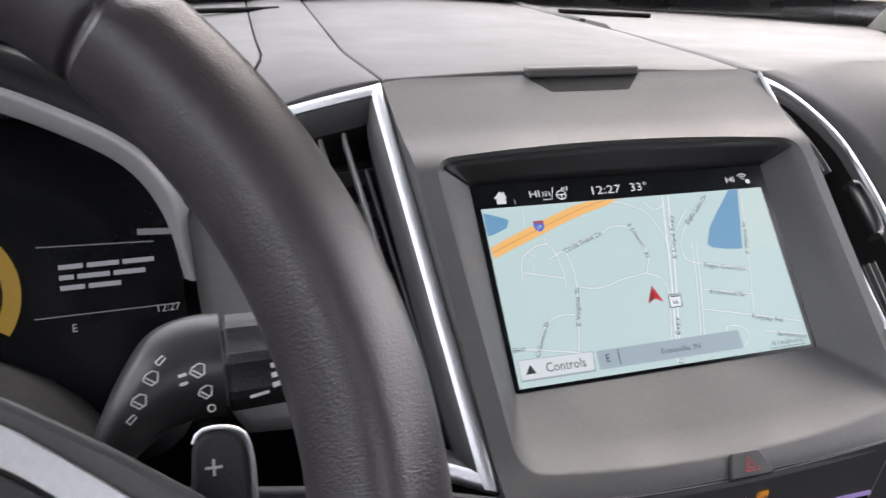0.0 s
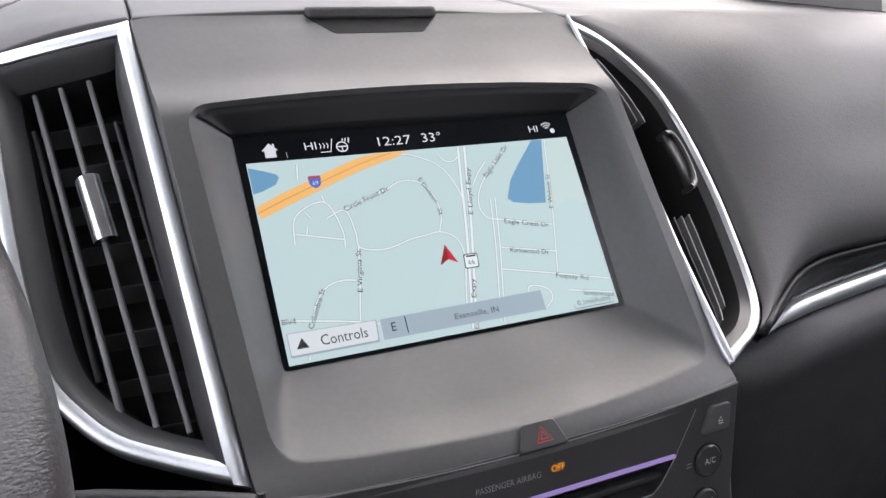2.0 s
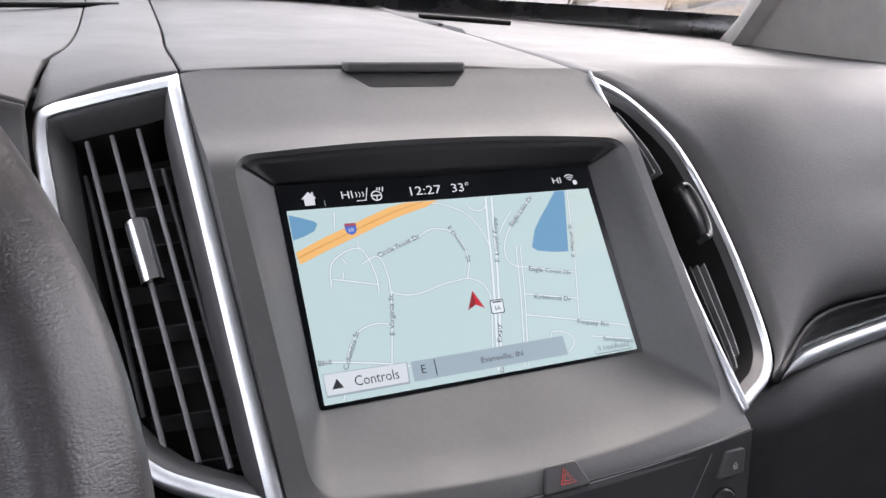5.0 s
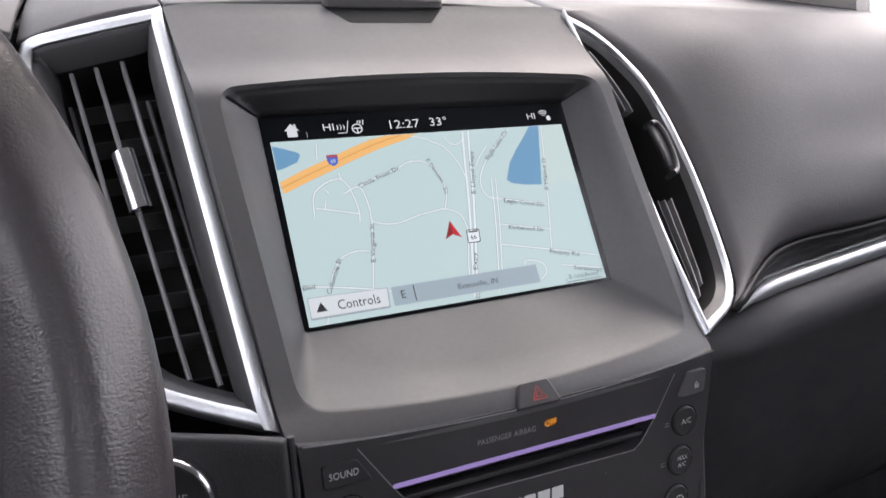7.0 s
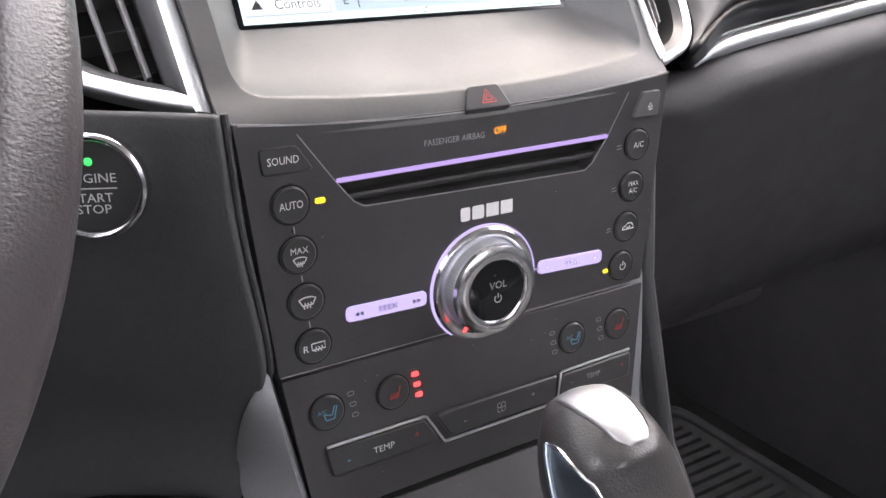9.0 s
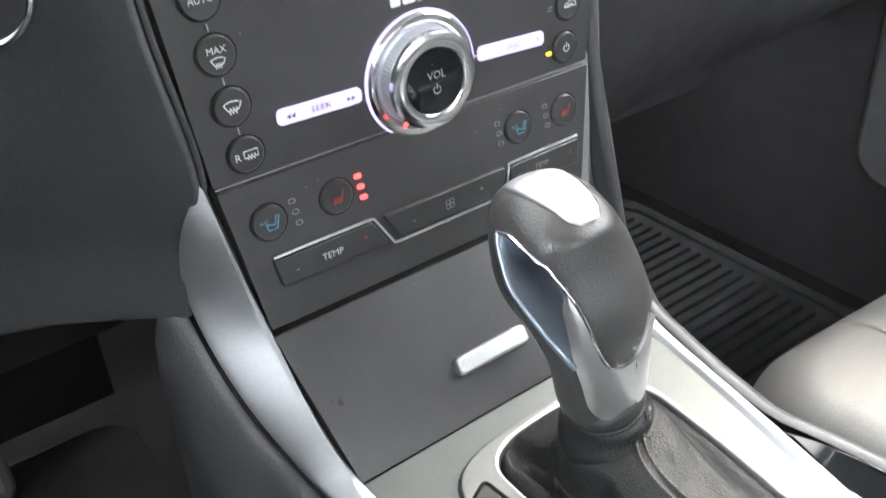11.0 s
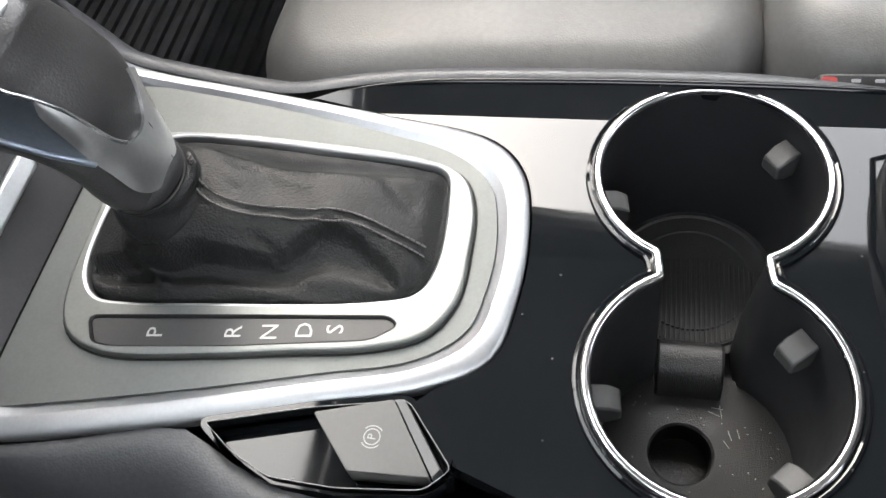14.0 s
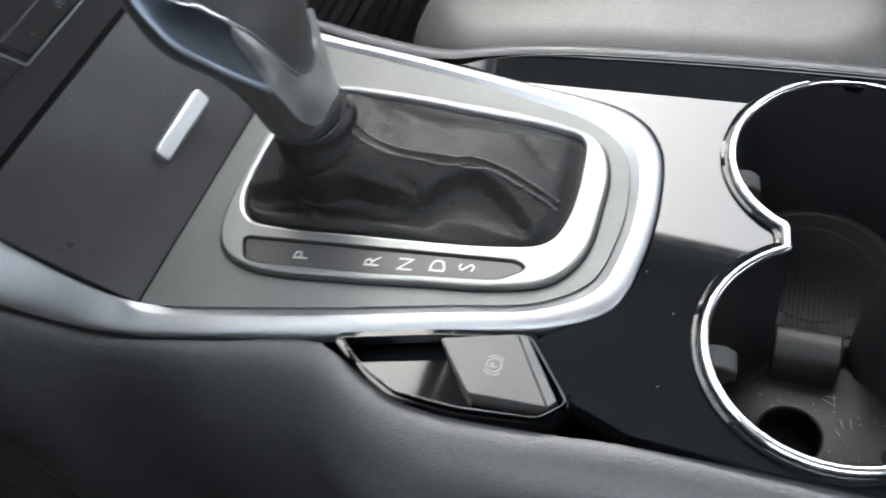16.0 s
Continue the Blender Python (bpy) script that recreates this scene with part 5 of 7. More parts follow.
outer_r = [(0.0665, 0.0758, 0.5965), (0.0804, 0.1304, 0.5965), (0.0939, 0.1973, 0.5965), (0.1036, 0.2540, 0.5975), (0.1075, 0.2800, 0.6020), (0.1100, 0.3000, 0.6250), (0.1110, 0.3200, 0.6500), (0.1110, 0.3300, 0.6800), (0.1085, 0.3310, 0.7150), (0.1055, 0.3290, 0.7420)]
NB = 150


def calmed(line, times, upto):
    """Evens out a line of points up to an index, its ends kept."""
    L = [V(p) for p in line]
    for _ in range(times):
        L = [L[0]] + [(L[i - 1] + L[i] * 2 + L[i + 1]) / 4 if i < upto or i > NB - upto else L[i] for i in range(1, NB - 1)] + [L[-1]]
    return L


ia, ob_ = calmed(spline(inner_l + turn + inner_r, NB), 10, 50), calmed(spline(outer_l + turn_o + outer_r, NB), 10, 50)
ups = []
for i in range(NB):
    t = (ia[min(i + 1, NB - 1)] - ia[max(i - 1, 0)]).normalized()
    u = (ob_[i] - ia[i]).cross(t)
    ups.append(u.normalized() if u.length > 1e-9 else V((0, 0, 1)))
ups = calmed([ups[3]] * 3 + ups[3:NB - 3] + [ups[NB - 4]] * 3, 40, 60)
rows = []
for i in range(NB):
    a, b, up = ia[i], ob_[i], ups[i].normalized()
    w = min((b - a).length / 0.012, 1.0) * (0.45 + 0.55 * min(max((0.606 - a.z) / 0.010, 0), 1))
    flat = min(max((0.606 - a.z) / 0.010, 0), 1)
    f = 0.06 + 0.33 * flat
    dip = 0.0016 * flat
    rows.append([a - up * 0.006, a - up * dip, a.lerp(b, f * 0.12) + up * (0.0006 - dip), a.lerp(b, f * 0.92) + up * (0.0018 - 0.2 * dip) * w, a.lerp(b, f) + up * 0.0022 * w, a.lerp(b, f + 0.06) + up * 0.0025 * w, a.lerp(b, 0.5 + 0.1 * flat) + up * 0.0029 * w, a.lerp(b, 0.75) + up * 0.0027 * w, a.lerp(b, 0.88) + up * 0.0021 * w, a.lerp(b, 0.95) + up * 0.0014 * w, b + up * 0.0002, b - up * 0.006])
part("metal_band", loft(rows, False), BAND, console, "wide satin metal band round the gear lever", sharp=50)

# grey plate inside the band
gear_outer = [(-0.0395, 0.2495), (-0.0525, 0.2405), (-0.0588, 0.2225), (-0.0557, 0.1775), (-0.0510, 0.1430), (-0.0463, 0.1095), (-0.0383, 0.0886), (-0.0225, 0.0785), (0.0020, 0.0765), (0.0261, 0.0780), (0.0425, 0.0855), (0.0516, 0.1063), (0.0589, 0.1616), (0.0621, 0.2150), (0.0600, 0.2400), (0.0500, 0.2515), (0.0076, 0.2540)]
hole = [(p.x, p.y) for p in spline(gear_outer, 90, True)]
first = next(i for i in range(NB) if ia[i].z < 0.603)
lastk = next(i for i in range(NB - 1, 0, -1) if ia[i].z < 0.603)
plate_outer = [(p.x, p.y) for p in ia[first:lastk + 1]]
Z0 = Matrix.Translation((0, 0, 0.5990))
plate_outer = [(plate_outer[0][0], 0.2694)] + [(x, min(y, 0.2690)) for x, y in plate_outer] + [(plate_outer[-1][0], 0.2694)]
part("lever_plate", plate(plate_outer, [inset(hole, 0.0002)], Z0, 0.006), STONE, console, "warm grey satin plate", bevel=0.0004)
boot_hole = [(p.x, p.y) for p in spline([(-0.0213, 0.2446), (-0.0318, 0.2360), (-0.0335, 0.2200), (-0.0312, 0.1863), (-0.0246, 0.1146), (-0.0189, 0.0960), (-0.0055, 0.0903), (0.0252, 0.0902), (0.0430, 0.0940), (0.0478, 0.1080), (0.0525, 0.1500), (0.0565, 0.1950), (0.0560, 0.2320), (0.0460, 0.2450), (0.0110, 0.2480)], 160, True)]
pocket = rounded([(-0.0425, 0.2345), (-0.0545, 0.2285), (-0.0552, 0.2200), (-0.0502, 0.1672), (-0.0424, 0.1104), (-0.0350, 0.1005), (-0.0316, 0.1050), (-0.0371, 0.1717)], 0.004, 5)
gear_frame = part("gear_frame", plate(inset(hole, 0.0018), [inset(boot_hole, -0.0022), inset(pocket, -0.0007)], Matrix.Translation((0, 0, 0.6026)), 0.006), SILVER, console, "bright silver frame round the gear gaiter")
rings = [[V((x, y, z)) for x, y in inset(hole, d)] for d, z in ((0.0002, 0.5965), (0.0002, 0.6008), (0.0005, 0.6017), (0.0011, 0.6024), (0.0018, 0.6026))]
part("outer_bevel", loft(rings), SILVER, gear_frame, sharp=25)
rings = [[V((x, y, z)) for x, y in inset(boot_hole, d)] for d, z in ((-0.0022, 0.6026), (-0.0012, 0.6024), (-0.0004, 0.6014), (0.0, 0.5970))]
part("inner_bevel", loft(rings), TOPMETAL, gear_frame, "bright rolled inner edge", sharp=60)
rings = [[V((x, y, z)) for x, y in inset(pocket, d)] for d, z in ((-0.0007, 0.6026), (-0.0001, 0.6020), (0.0001, 0.5990))]
part("gate_edge", loft(rings), DARK, gear_frame, sharp=60)
part("frame_gap", loft([[V((x, y, z)) for x, y in inset(hole, d)] for d, z in ((-0.0008, 0.5993), (0.0004, 0.5993))]), VOID, gear_frame)
gate = part("gear_gate", prism(inset(pocket, 0.0003), Matrix.Translation((0, 0, 0.6012)), 0.004), surface("dark_grey_gate", (0.045, 0.045, 0.045), 0.4, mottle=0.08), console, "dark strip with the gear letters", bevel=0.0004)
for c, x, y in (("P", -0.0470, 0.2022), ("R", -0.0438, 0.1682), ("N", -0.0422, 0.1528), ("D", -0.0402, 0.1383), ("S", -0.0386, 0.1256)):
    writing(c, 0.0102, frm((x, y, 0.6015), (0.10, -1, 0), (1, 0.10, 0)) @ Matrix.Rotation(radians(90), 4, "Z") @ Matrix.Rotation(radians(0), 4, "Z"), PRINT_SOFT, gate, "gear_letter")
part("console_base", prism([(-0.088, 0.26), (-0.093, 0.05), (-0.094, -0.30), (0.094, -0.30), (0.098, 0.05), (0.095, 0.26)], Matrix.Translation((0, 0, 0.5)), 0.31), DARK, console)
part("gaiter_tray", prism(inset(hole, 0.002), Matrix.Translation((0, 0, 0.594)), 0.01), VOID, console)

# gloss black deck with the cup holders
def bulb(r, cx, cy, a0, a1, n):
    return [(cx + r * math.cos(radians(a)), cy + r * math.sin(radians(a))) for a in np.linspace(a0, a1, n)]


CUP_R, CL, CR = 0.0478, (-0.0450, -0.0220), (0.0520, -0.0205)


def cup_loop(r, neck=0.0215):
    """Two round openings joined by a short neck."""
    dx = lambda: math.sqrt(max(r * r - neck * neck, 0))
    aL = math.degrees(math.asin(min(neck / r, 1)))
    pts = bulb(r, CR[0], CR[1], 180 - aL, -180 + aL, 44)
    pts += bulb(r, CL[0], CL[1], -aL, -360 + aL, 44)
    return pts[::-1]


ring_line = cup_loop(CUP_R)
mouth = cup_loop(CUP_R - 0.0006)
deck_edge = [(-0.0600, 0.0830), (-0.0660, 0.0900), (-0.0880, 0.0700), (-0.0965, 0.0460), (-0.0985, 0.0), (-0.0985, -0.32), (0.0905, -0.32), (0.0935, -0.20), (0.0967, -0.10), (0.0983, -0.05), (0.0989, 0.01), (0.0975, 0.10), (0.0955, 0.138), (0.0925, 0.156), (0.0875, 0.1700)]
behind = [(p.x, p.y - 0.001) for p in ob_ if p.z < 0.5968 and p.y < 0.168]
behind = [p for p in behind if p[1] < 0.083 or p[0] > 0.0]
bm = plate(deck_edge[1:] + behind[::-1], [mouth], Matrix.Translation((0, 0, 0.5975)), 0.012)
bmesh.ops.bisect_plane(bm, geom=bm.verts[:] + bm.edges[:] + bm.faces[:], plane_co=(0.0812, 0, 0), plane_no=(1, 0, 0))
for v in bm.verts:
    v.co.z += 0.0054 * max(0.0, v.co.x - 0.0812) / 0.02
part("deck", bm, GLOSS, console, "scratched gloss black deck with a raised edge", sharp=5)
rail = [(0.0900, -0.32), (0.0930, -0.20), (0.0962, -0.10), (0.0978, -0.05), (0.0984, 0.01), (0.0981, 0.05), (0.0970, 0.10), (0.0950, 0.136), (0.0922, 0.156)]
rows = []
for p in spline(rail, 60):
    k = min(max((0.160 - p.y) / 0.05, 0.02), 1)
    z = 0.5975 + 0.27 * max(0.0, p.x - 0.0812)
    rows.append([V((p.x, p.y, z - 0.002)), V((p.x + 0.001 * k, p.y, z + 0.0010 * k)), V((p.x + 0.002 * k, p.y, z + 0.0016 * k)), V((p.x + 0.003 * k, p.y, z + 0.0016 * k)), V((p.x + 0.0040 * k, p.y, z + 0.0008 * k)), V((p.x + 0.0045 * k, p.y, 0.575))])
part("side_rail", loft(rows, False), GLOSS, console, "raised gloss black edge beside the seat", sharp=60)

FLOOR = surface("textured_black_plastic", (0.013, 0.013, 0.013), 0.33, grain=(0.0008, 0.55), mottle=0.25, mottle_scale=60, specks=0.3)
WELL = surface("smooth_black_plastic", (0.014, 0.0145, 0.016), 0.36, grain=(0.0006, 0.08), mottle=0.15)
SCUFF = surface("pale_scuff", (0.30, 0.30, 0.29), 0.6, mottle=0.2)
holder = thing("cup_holder", (0.003, -0.02, 0.51), "twin cup holder with a polished chrome rim and black wells", "cup holder")
def evened(loop, n):
    """n points, evenly spaced, along a closed polygon."""
    P = [V(p) for p in loop] + [V(loop[0])]
    run = np.r_[0, np.cumsum([(b - a).length for a, b in zip(P, P[1:])])]
    at = np.linspace(0, run[-1], n, endpoint=False)
    return [V([float(np.interp(a, run, [p[k] for p in P])) for k in (0, 1)]) for a in at]


path = [V((x, y, 0.5992)) for x, y in evened(ring_line, 260)]
part("rim", sweep(path, [(0.0021 * math.cos(a) * (1.1 if math.cos(a) > 0 else 0.9), 0.0022 * math.sin(a)) for a in np.linspace(0, 2 * math.pi, 15)[:-1]], (0, 0, 1), True), CHROME, holder, "polished chrome rim", sharp=70)
part("outer_lip", sweep([V((x, y, 0.5980)) for x, y in evened(cup_loop(CUP_R + 0.0036, 0.0250), 200)], [(0.0016 * math.cos(a), 0.0016 * math.sin(a)) for a in np.linspace(0, 2 * math.pi, 9)[:-1]], (0, 0, 1), True), GLOSS, holder)
w0, w1 = cup_loop(CUP_R - 0.0008), cup_loop(CUP_R - 0.0055, 0.0190)
part("well", loft([[V((x, y, 0.5985)) for x, y in w0], [V((x, y, 0.590)) for x, y in inset(w0, 0.0006)], [V((x, y, 0.545)) for x, y in w1], [V((x, y, 0.508)) for x, y in w1]]), WELL, holder, "deep black plastic wells", sharp=60)
flo = [(CL[0] + 0.044 * math.cos(a), CL[1] + 0.044 * math.sin(a)) for a in np.linspace(0, 2 * math.pi, 49)[:-1]]
turns = np.linspace(0, 2 * math.pi, 49)[:-1]
hole_c = [(-0.0430 + 0.0138 * math.cos(a), -0.0165 + 0.0138 * math.sin(a)) for a in turns]
lip_c = [(-0.0430 + 0.0148 * math.cos(a), -0.0165 + 0.0148 * math.sin(a)) for a in turns]
part("left_floor", loft([[V((x, y, z)) for x, y in loop] for loop, z in ((flo, 0.506), (flo, 0.516), (lip_c, 0.516), (hole_c, 0.5152), (hole_c, 0.506))]), FLOOR, holder, "textured floor with a round recess", sharp=30)
part("recess", lathe([(0.0138, 0.0), (0.0130, -0.022), (0.001, -0.022)], Matrix.Translation((-0.0430, -0.0165, 0.514)), 40, (False, True)), VOID, holder)
part("right_floor", lathe([(0.0440, 0.0), (0.0405, 0.0), (0.0395, 0.0012), (0.0385, 0.0), (0.030, 0.0), (0.0294, 0.0008), (0.0288, 0.0), (0.001, 0.0)], Matrix.Translation((CR[0], CR[1], 0.512)), 64, (False, True)), RUBBER, holder, "ribbed round floor mat")
for k in range(-13, 14):
    y = k * 0.0024
    half = math.sqrt(max(0.0385**2 - y * y, 0)) * 0.98
    part("rib", sweep([V((CR[0] - half, CR[1] + y, 0.5126)), V((CR[0] + half * 0.3, CR[1] + y, 0.5126))], [(0.0005, 0), (0.0003, 0.0006), (-0.0003, 0.0006), (-0.0005, 0)], (0, 0, 1)), RUBBER, holder)
saddle = [V((x, CL[1] + 0.003 + 0.0 * x, z)) for x, z in ((-0.0165, 0.514), (-0.0150, 0.518), (-0.0095, 0.530), (-0.0010, 0.5335), (0.0060, 0.5300), (0.0085, 0.512))]
part("saddle", sweep(spline(saddle, 20), [(0.0150, -0.020), (0.0150, -0.001), (0.0138, 0.0), (-0.0138, 0.0), (-0.0150, -0.001), (-0.0150, -0.020)], (0, 0, 1)), FLOOR, holder, "raised divider between the wells")
rng = random.Random(5)
lines = [[(-0.0215, -0.0285), (-0.0235, -0.0335)], [(-0.0195, -0.0300), (-0.0200, -0.0350)], [(-0.0180, -0.0335), (-0.0245, -0.0345)], [(-0.0300, -0.0370), (-0.0345, -0.0385)], [(-0.0290, -0.0410), (-0.0335, -0.0420)], [(-0.0350, -0.0350), (-0.0385, -0.0375)]]
for k in range(26):
    a, r = rng.uniform(-1.9, 0.9), rng.uniform(0.017, 0.038)
    p = (CL[0] + r * math.cos(a), CL[1] + r * math.sin(a))
    q = rng.uniform(0, 6.28)
    lines.append([p, (p[0] + 0.0009 * math.cos(q), p[1] + 0.0009 * math.sin(q))])
strokes(lines, Matrix.Translation((0, 0, 0.5164)), 0.00035, "scuff_marks", SCUFF, holder, "pale scuffs and crumbs")
GRIP = surface("soft_grey_grip", (0.035, 0.036, 0.036), 0.5, mottle=0.1)
for (cx, cy), angs in ((CL, (-53, 97, -137)), (CR, (-54, 100))):
    for a in angs:
        d = V((math.cos(radians(a)), math.sin(radians(a)), 0))
        o = V((cx, cy, 0.586)) + d * (CUP_R - 0.006)
        side = V((-d.y, d.x, 0))
        f = frm(o, side, (0, 0, 1))
        bm = loft([[o + side * sx * w + d * dd + V((0, 0, zz)) for sx, zz in ((-1, h), (1, h), (1, l), (-1, l))] for w, dd, h, l in ((0.0054, 0.004, 0.001, -0.014), (0.0054, -0.003, 0.000, -0.013), (0.0050, -0.0078, -0.0035, -0.0105))], True, True, True)
        part("grip_finger", bm, GRIP, holder, "soft grey cup grip", bevel=0.0010)

# parking brake switch in its gloss black pod
brake = thing("parking_brake_switch", (-0.08, 0.11, 0.59), "dark grey parking brake lever in a gloss black pod", "switch")
pod = rounded([(-0.0815, 0.1715), (-0.0930, 0.1560), (-0.1010, 0.1390), (-0.1022, 0.1120), (-0.0992, 0.0790), (-0.0895, 0.0690), (-0.0635, 0.0905), (-0.0705, 0.1290)], 0.004, 5)
part("pod_lip", plate(inset(pod, -0.0014), [inset(pod, 0.0012)], Matrix.Translation((0, 0, 0.5985)), 0.006), GLOSS, brake, "gloss black rim", bevel=0.0012)
part("pod_floor", prism(inset(pod, 0.0008), Matrix.Translation((0, 0, 0.588)), 0.01), GLOSS, brake)
KEY = surface("dark_grey_key", (0.085, 0.085, 0.084), 0.42, mottle=0.06, grain=(0.0005, 0.05))
face = rounded([(-0.0739, 0.1265), (-0.0950, 0.1083), (-0.0940, 0.0772), (-0.0655, 0.0963)], 0.0014, 4)
lever = part("lever", prism(face, Matrix.Translation((0, 0, 0.6006)), 0.011), KEY, brake, bevel=0.0008)
bm = loft([[V((-0.0654, 0.0958, 0.6002)), V((-0.0643, 0.0925, 0.5986)), V((-0.0640, 0.0920, 0.592)), V((-0.0654, 0.0958, 0.592))], [V((-0.0938, 0.0766, 0.6002)), V((-0.0898, 0.0744, 0.5986)), V((-0.0895, 0.0740, 0.592)), V((-0.0938, 0.0766, 0.592))]], True, True, True)
part("edge_strip", bm, KEY, lever, bevel=0.0003)
SP = frm((-0.0813, 0.1014, 0.6008), (1, -0.06, 0), (0.06, 1, 0))
writing("P", 0.0046, SP, PRINT_DIM, lever)
arc = lambda r, a0, a1: [(r * math.cos(radians(a)), r * math.sin(radians(a))) for a in np.linspace(a0, a1, 15)]
strokes([arc(0.0031, 0, 360), arc(0.0043, -50, 50), arc(0.0043, 130, 230)], SP, 0.00045, "symbol", PRINT_DIM, lever, lift=0.0001)
# Grey line along the gloss rim, drawn in place of its bevel's highlight.
edge_ = [V((x, y, 0.5987)) for x, y in inset(pod, 0.0010)]
part("pod_glint", sweep(edge_, circle(0.0002, 6), (0, 0, 1), True), SLAT, brake, "thin grey line standing for the gloss rim's highlight")

# padded sides
def side_pad(name, line, sx, drop, material, label):
    rows = []
    for p in spline(line, 60):
        prof = ((0.0, 0.0), (0.004, 0.0015), (0.012, 0.0005), (0.022, -0.006), (0.034, -0.022), (0.042, -0.05), (0.046, -0.12), (0.05, -0.30))
        rows.append([V((p.x + sx * a * drop(p.y), p.y, p.z + b)) for a, b in prof])
    return part(name, loft(rows, False), material, console, label, sharp=60)


left_line = [(-0.1262, 0.3420, 0.690), (-0.1262, 0.3350, 0.680), (-0.1238, 0.3200, 0.6565), (-0.1180, 0.3080, 0.632), (-0.1095, 0.2940, 0.6090), (-0.1042, 0.2790, 0.5965), (-0.0952, 0.2300, 0.5955), (-0.0845, 0.1800, 0.5955), (-0.0950, 0.1560, 0.5945), (-0.1035, 0.1300, 0.5945), (-0.1025, 0.0800, 0.5945), (-0.0992, 0.0400, 0.5945), (-0.0995, -0.32, 0.5945)]
side_pad("left_padding", left_line, -1, lambda y: 0.45 + 0.55 * min(max((0.27 - y) / 0.12, 0), 1), BOLSTER, "grained black vinyl side padding")
right_line = [(0.1125, 0.3300, 0.680), (0.1122, 0.3200, 0.652), (0.1112, 0.3000, 0.626), (0.1085, 0.2800, 0.6035), (0.1048, 0.2540, 0.5985), (0.0952, 0.1973, 0.5965), (0.0918, 0.180, 0.5985), (0.0938, 0.158, 0.6010), (0.0972, 0.136, 0.6018), (0.0996, 0.105, 0.6022), (0.1014, 0.03, 0.6020), (0.1015, -0.04, 0.6005), (0.1010, -0.08, 0.5965), (0.0998, -0.12, 0.5925), (0.0985, -0.32, 0.5880)]
side_pad("right_padding", right_line, 1, lambda y: 0.62, BOLSTER, "grained black vinyl side padding")
rest = thing("armrest", (0, -0.2, 0.59), "black padded armrest lid at the rear of the console", "armrest")
part("lid", prism(rounded([(-0.088, -0.108), (-0.088, -0.36), (0.088, -0.36), (0.088, -0.094), (0.030, -0.088)], 0.03, 8), Matrix.Translation((0, 0, 0.640)), 0.045), LEATHER, rest, bevel=0.012, segments=4)
part("seam", sweep([(-0.0885, -0.36, 0.617), (-0.0885, -0.125, 0.617), (-0.082, -0.1085, 0.617), (0.030, -0.0875, 0.617), (0.080, -0.0925, 0.617), (0.0885, -0.115, 0.617), (0.0885, -0.36, 0.617)], circle(0.0014, 8), (0, 0, 1)), THREAD, rest, "raised stitched seam round the lid")

# ---- gear lever ----
gear = thing("gear_lever", (0.004, 0.2, 0.60), "gear lever with leather head, silver inlay and stitched gaiter", "gear lever")
SPINE = [(0.0084, 0.2104, 0.6364), (0.0084, 0.2135, 0.6469), (0.0082, 0.2164, 0.6631), (0.0075, 0.2221, 0.6819), (0.0037, 0.2341, 0.7010), (0.0022, 0.2412, 0.7156), (0.0021, 0.2402, 0.7267), (0.0041, 0.2379, 0.7366)]
RADII = [(0.0199, 0.0220, 0.0234, 0.0277, 0.0293, 0.0245, 0.0182, 0.0086), (0.0111, 0.0125, 0.0147, 0.0206, 0.0250, 0.0274, 0.0249, 0.0130), (0.0161, 0.0163, 0.0173, 0.0205, 0.0244, 0.0238, 0.0196, 0.0092)]


def along(values, s):
    """A smooth curve through evenly spaced values."""
    P = [np.atleast_1d(np.array(v, float)) for v in values]
    n = len(P) - 1
    i = min(int(s * n), n - 1)
    t = s * n - i
    a, b, c, d = P[max(i - 1, 0)], P[i], P[i + 1], P[min(i + 2, n)]
    return 0.5 * (2 * b + (c - a) * t + (2 * a - 5 * b + 4 * c - d) * t * t + (3 * b - a - 3 * c + d) * t**3)


def grip_point(s, a, off=0.0):
    """A point of the shaft and the sides of the head: s up the spine, a round it (0 = right, 90 = front)."""
    c = V(along(SPINE, s))
    t = (V(along(SPINE, min(s + 0.02, 1))) - V(along(SPINE, max(s - 0.02, 0)))).normalized()
    u = t.cross(V((1, 0, 0))).normalized()
    if u.y < 0:
        u = -u
    rx, rb, rf = (float(along(q, s)[0]) for q in RADII)
    ca, sa = math.cos(a), math.sin(a)
    e = 0.86
    x = math.copysign(abs(ca) ** e, ca) * (rx + off)
    y = math.copysign(abs(sa) ** e, sa) * ((rf if sa > 0 else rb) + off)
    return c + V((1, 0, 0)) * x + u * y


TOP_Y = (0.2195, 0.2225, 0.2300, 0.2390, 0.2480, 0.2560, 0.2610)
TOP_Z = (0.7262, 0.7283, 0.7318, 0.7334, 0.7336, 0.7320, 0.7292)
TOP_W = (0.0050, 0.0084, 0.0103, 0.0119, 0.0128, 0.0126, 0.0108)
TOP_C = (0.0010, 0.0018, 0.0020, 0.0022, 0.0022, 0.0020, 0.0018)
TOP_MID = V((0.0036, 0.2402))
SHOULDER, RIM = 0.65, 0.93


def top_point(u, y, off=0.0):
    """A point of the metal plate on top of the head: u from -1 to 1 across it."""
    z, w, c = (float(np.interp(y, TOP_Y, q)) for q in (TOP_Z, TOP_W, TOP_C))
    return V((0.0036 + u * w, y, z + c * (1 - u * u) + off))


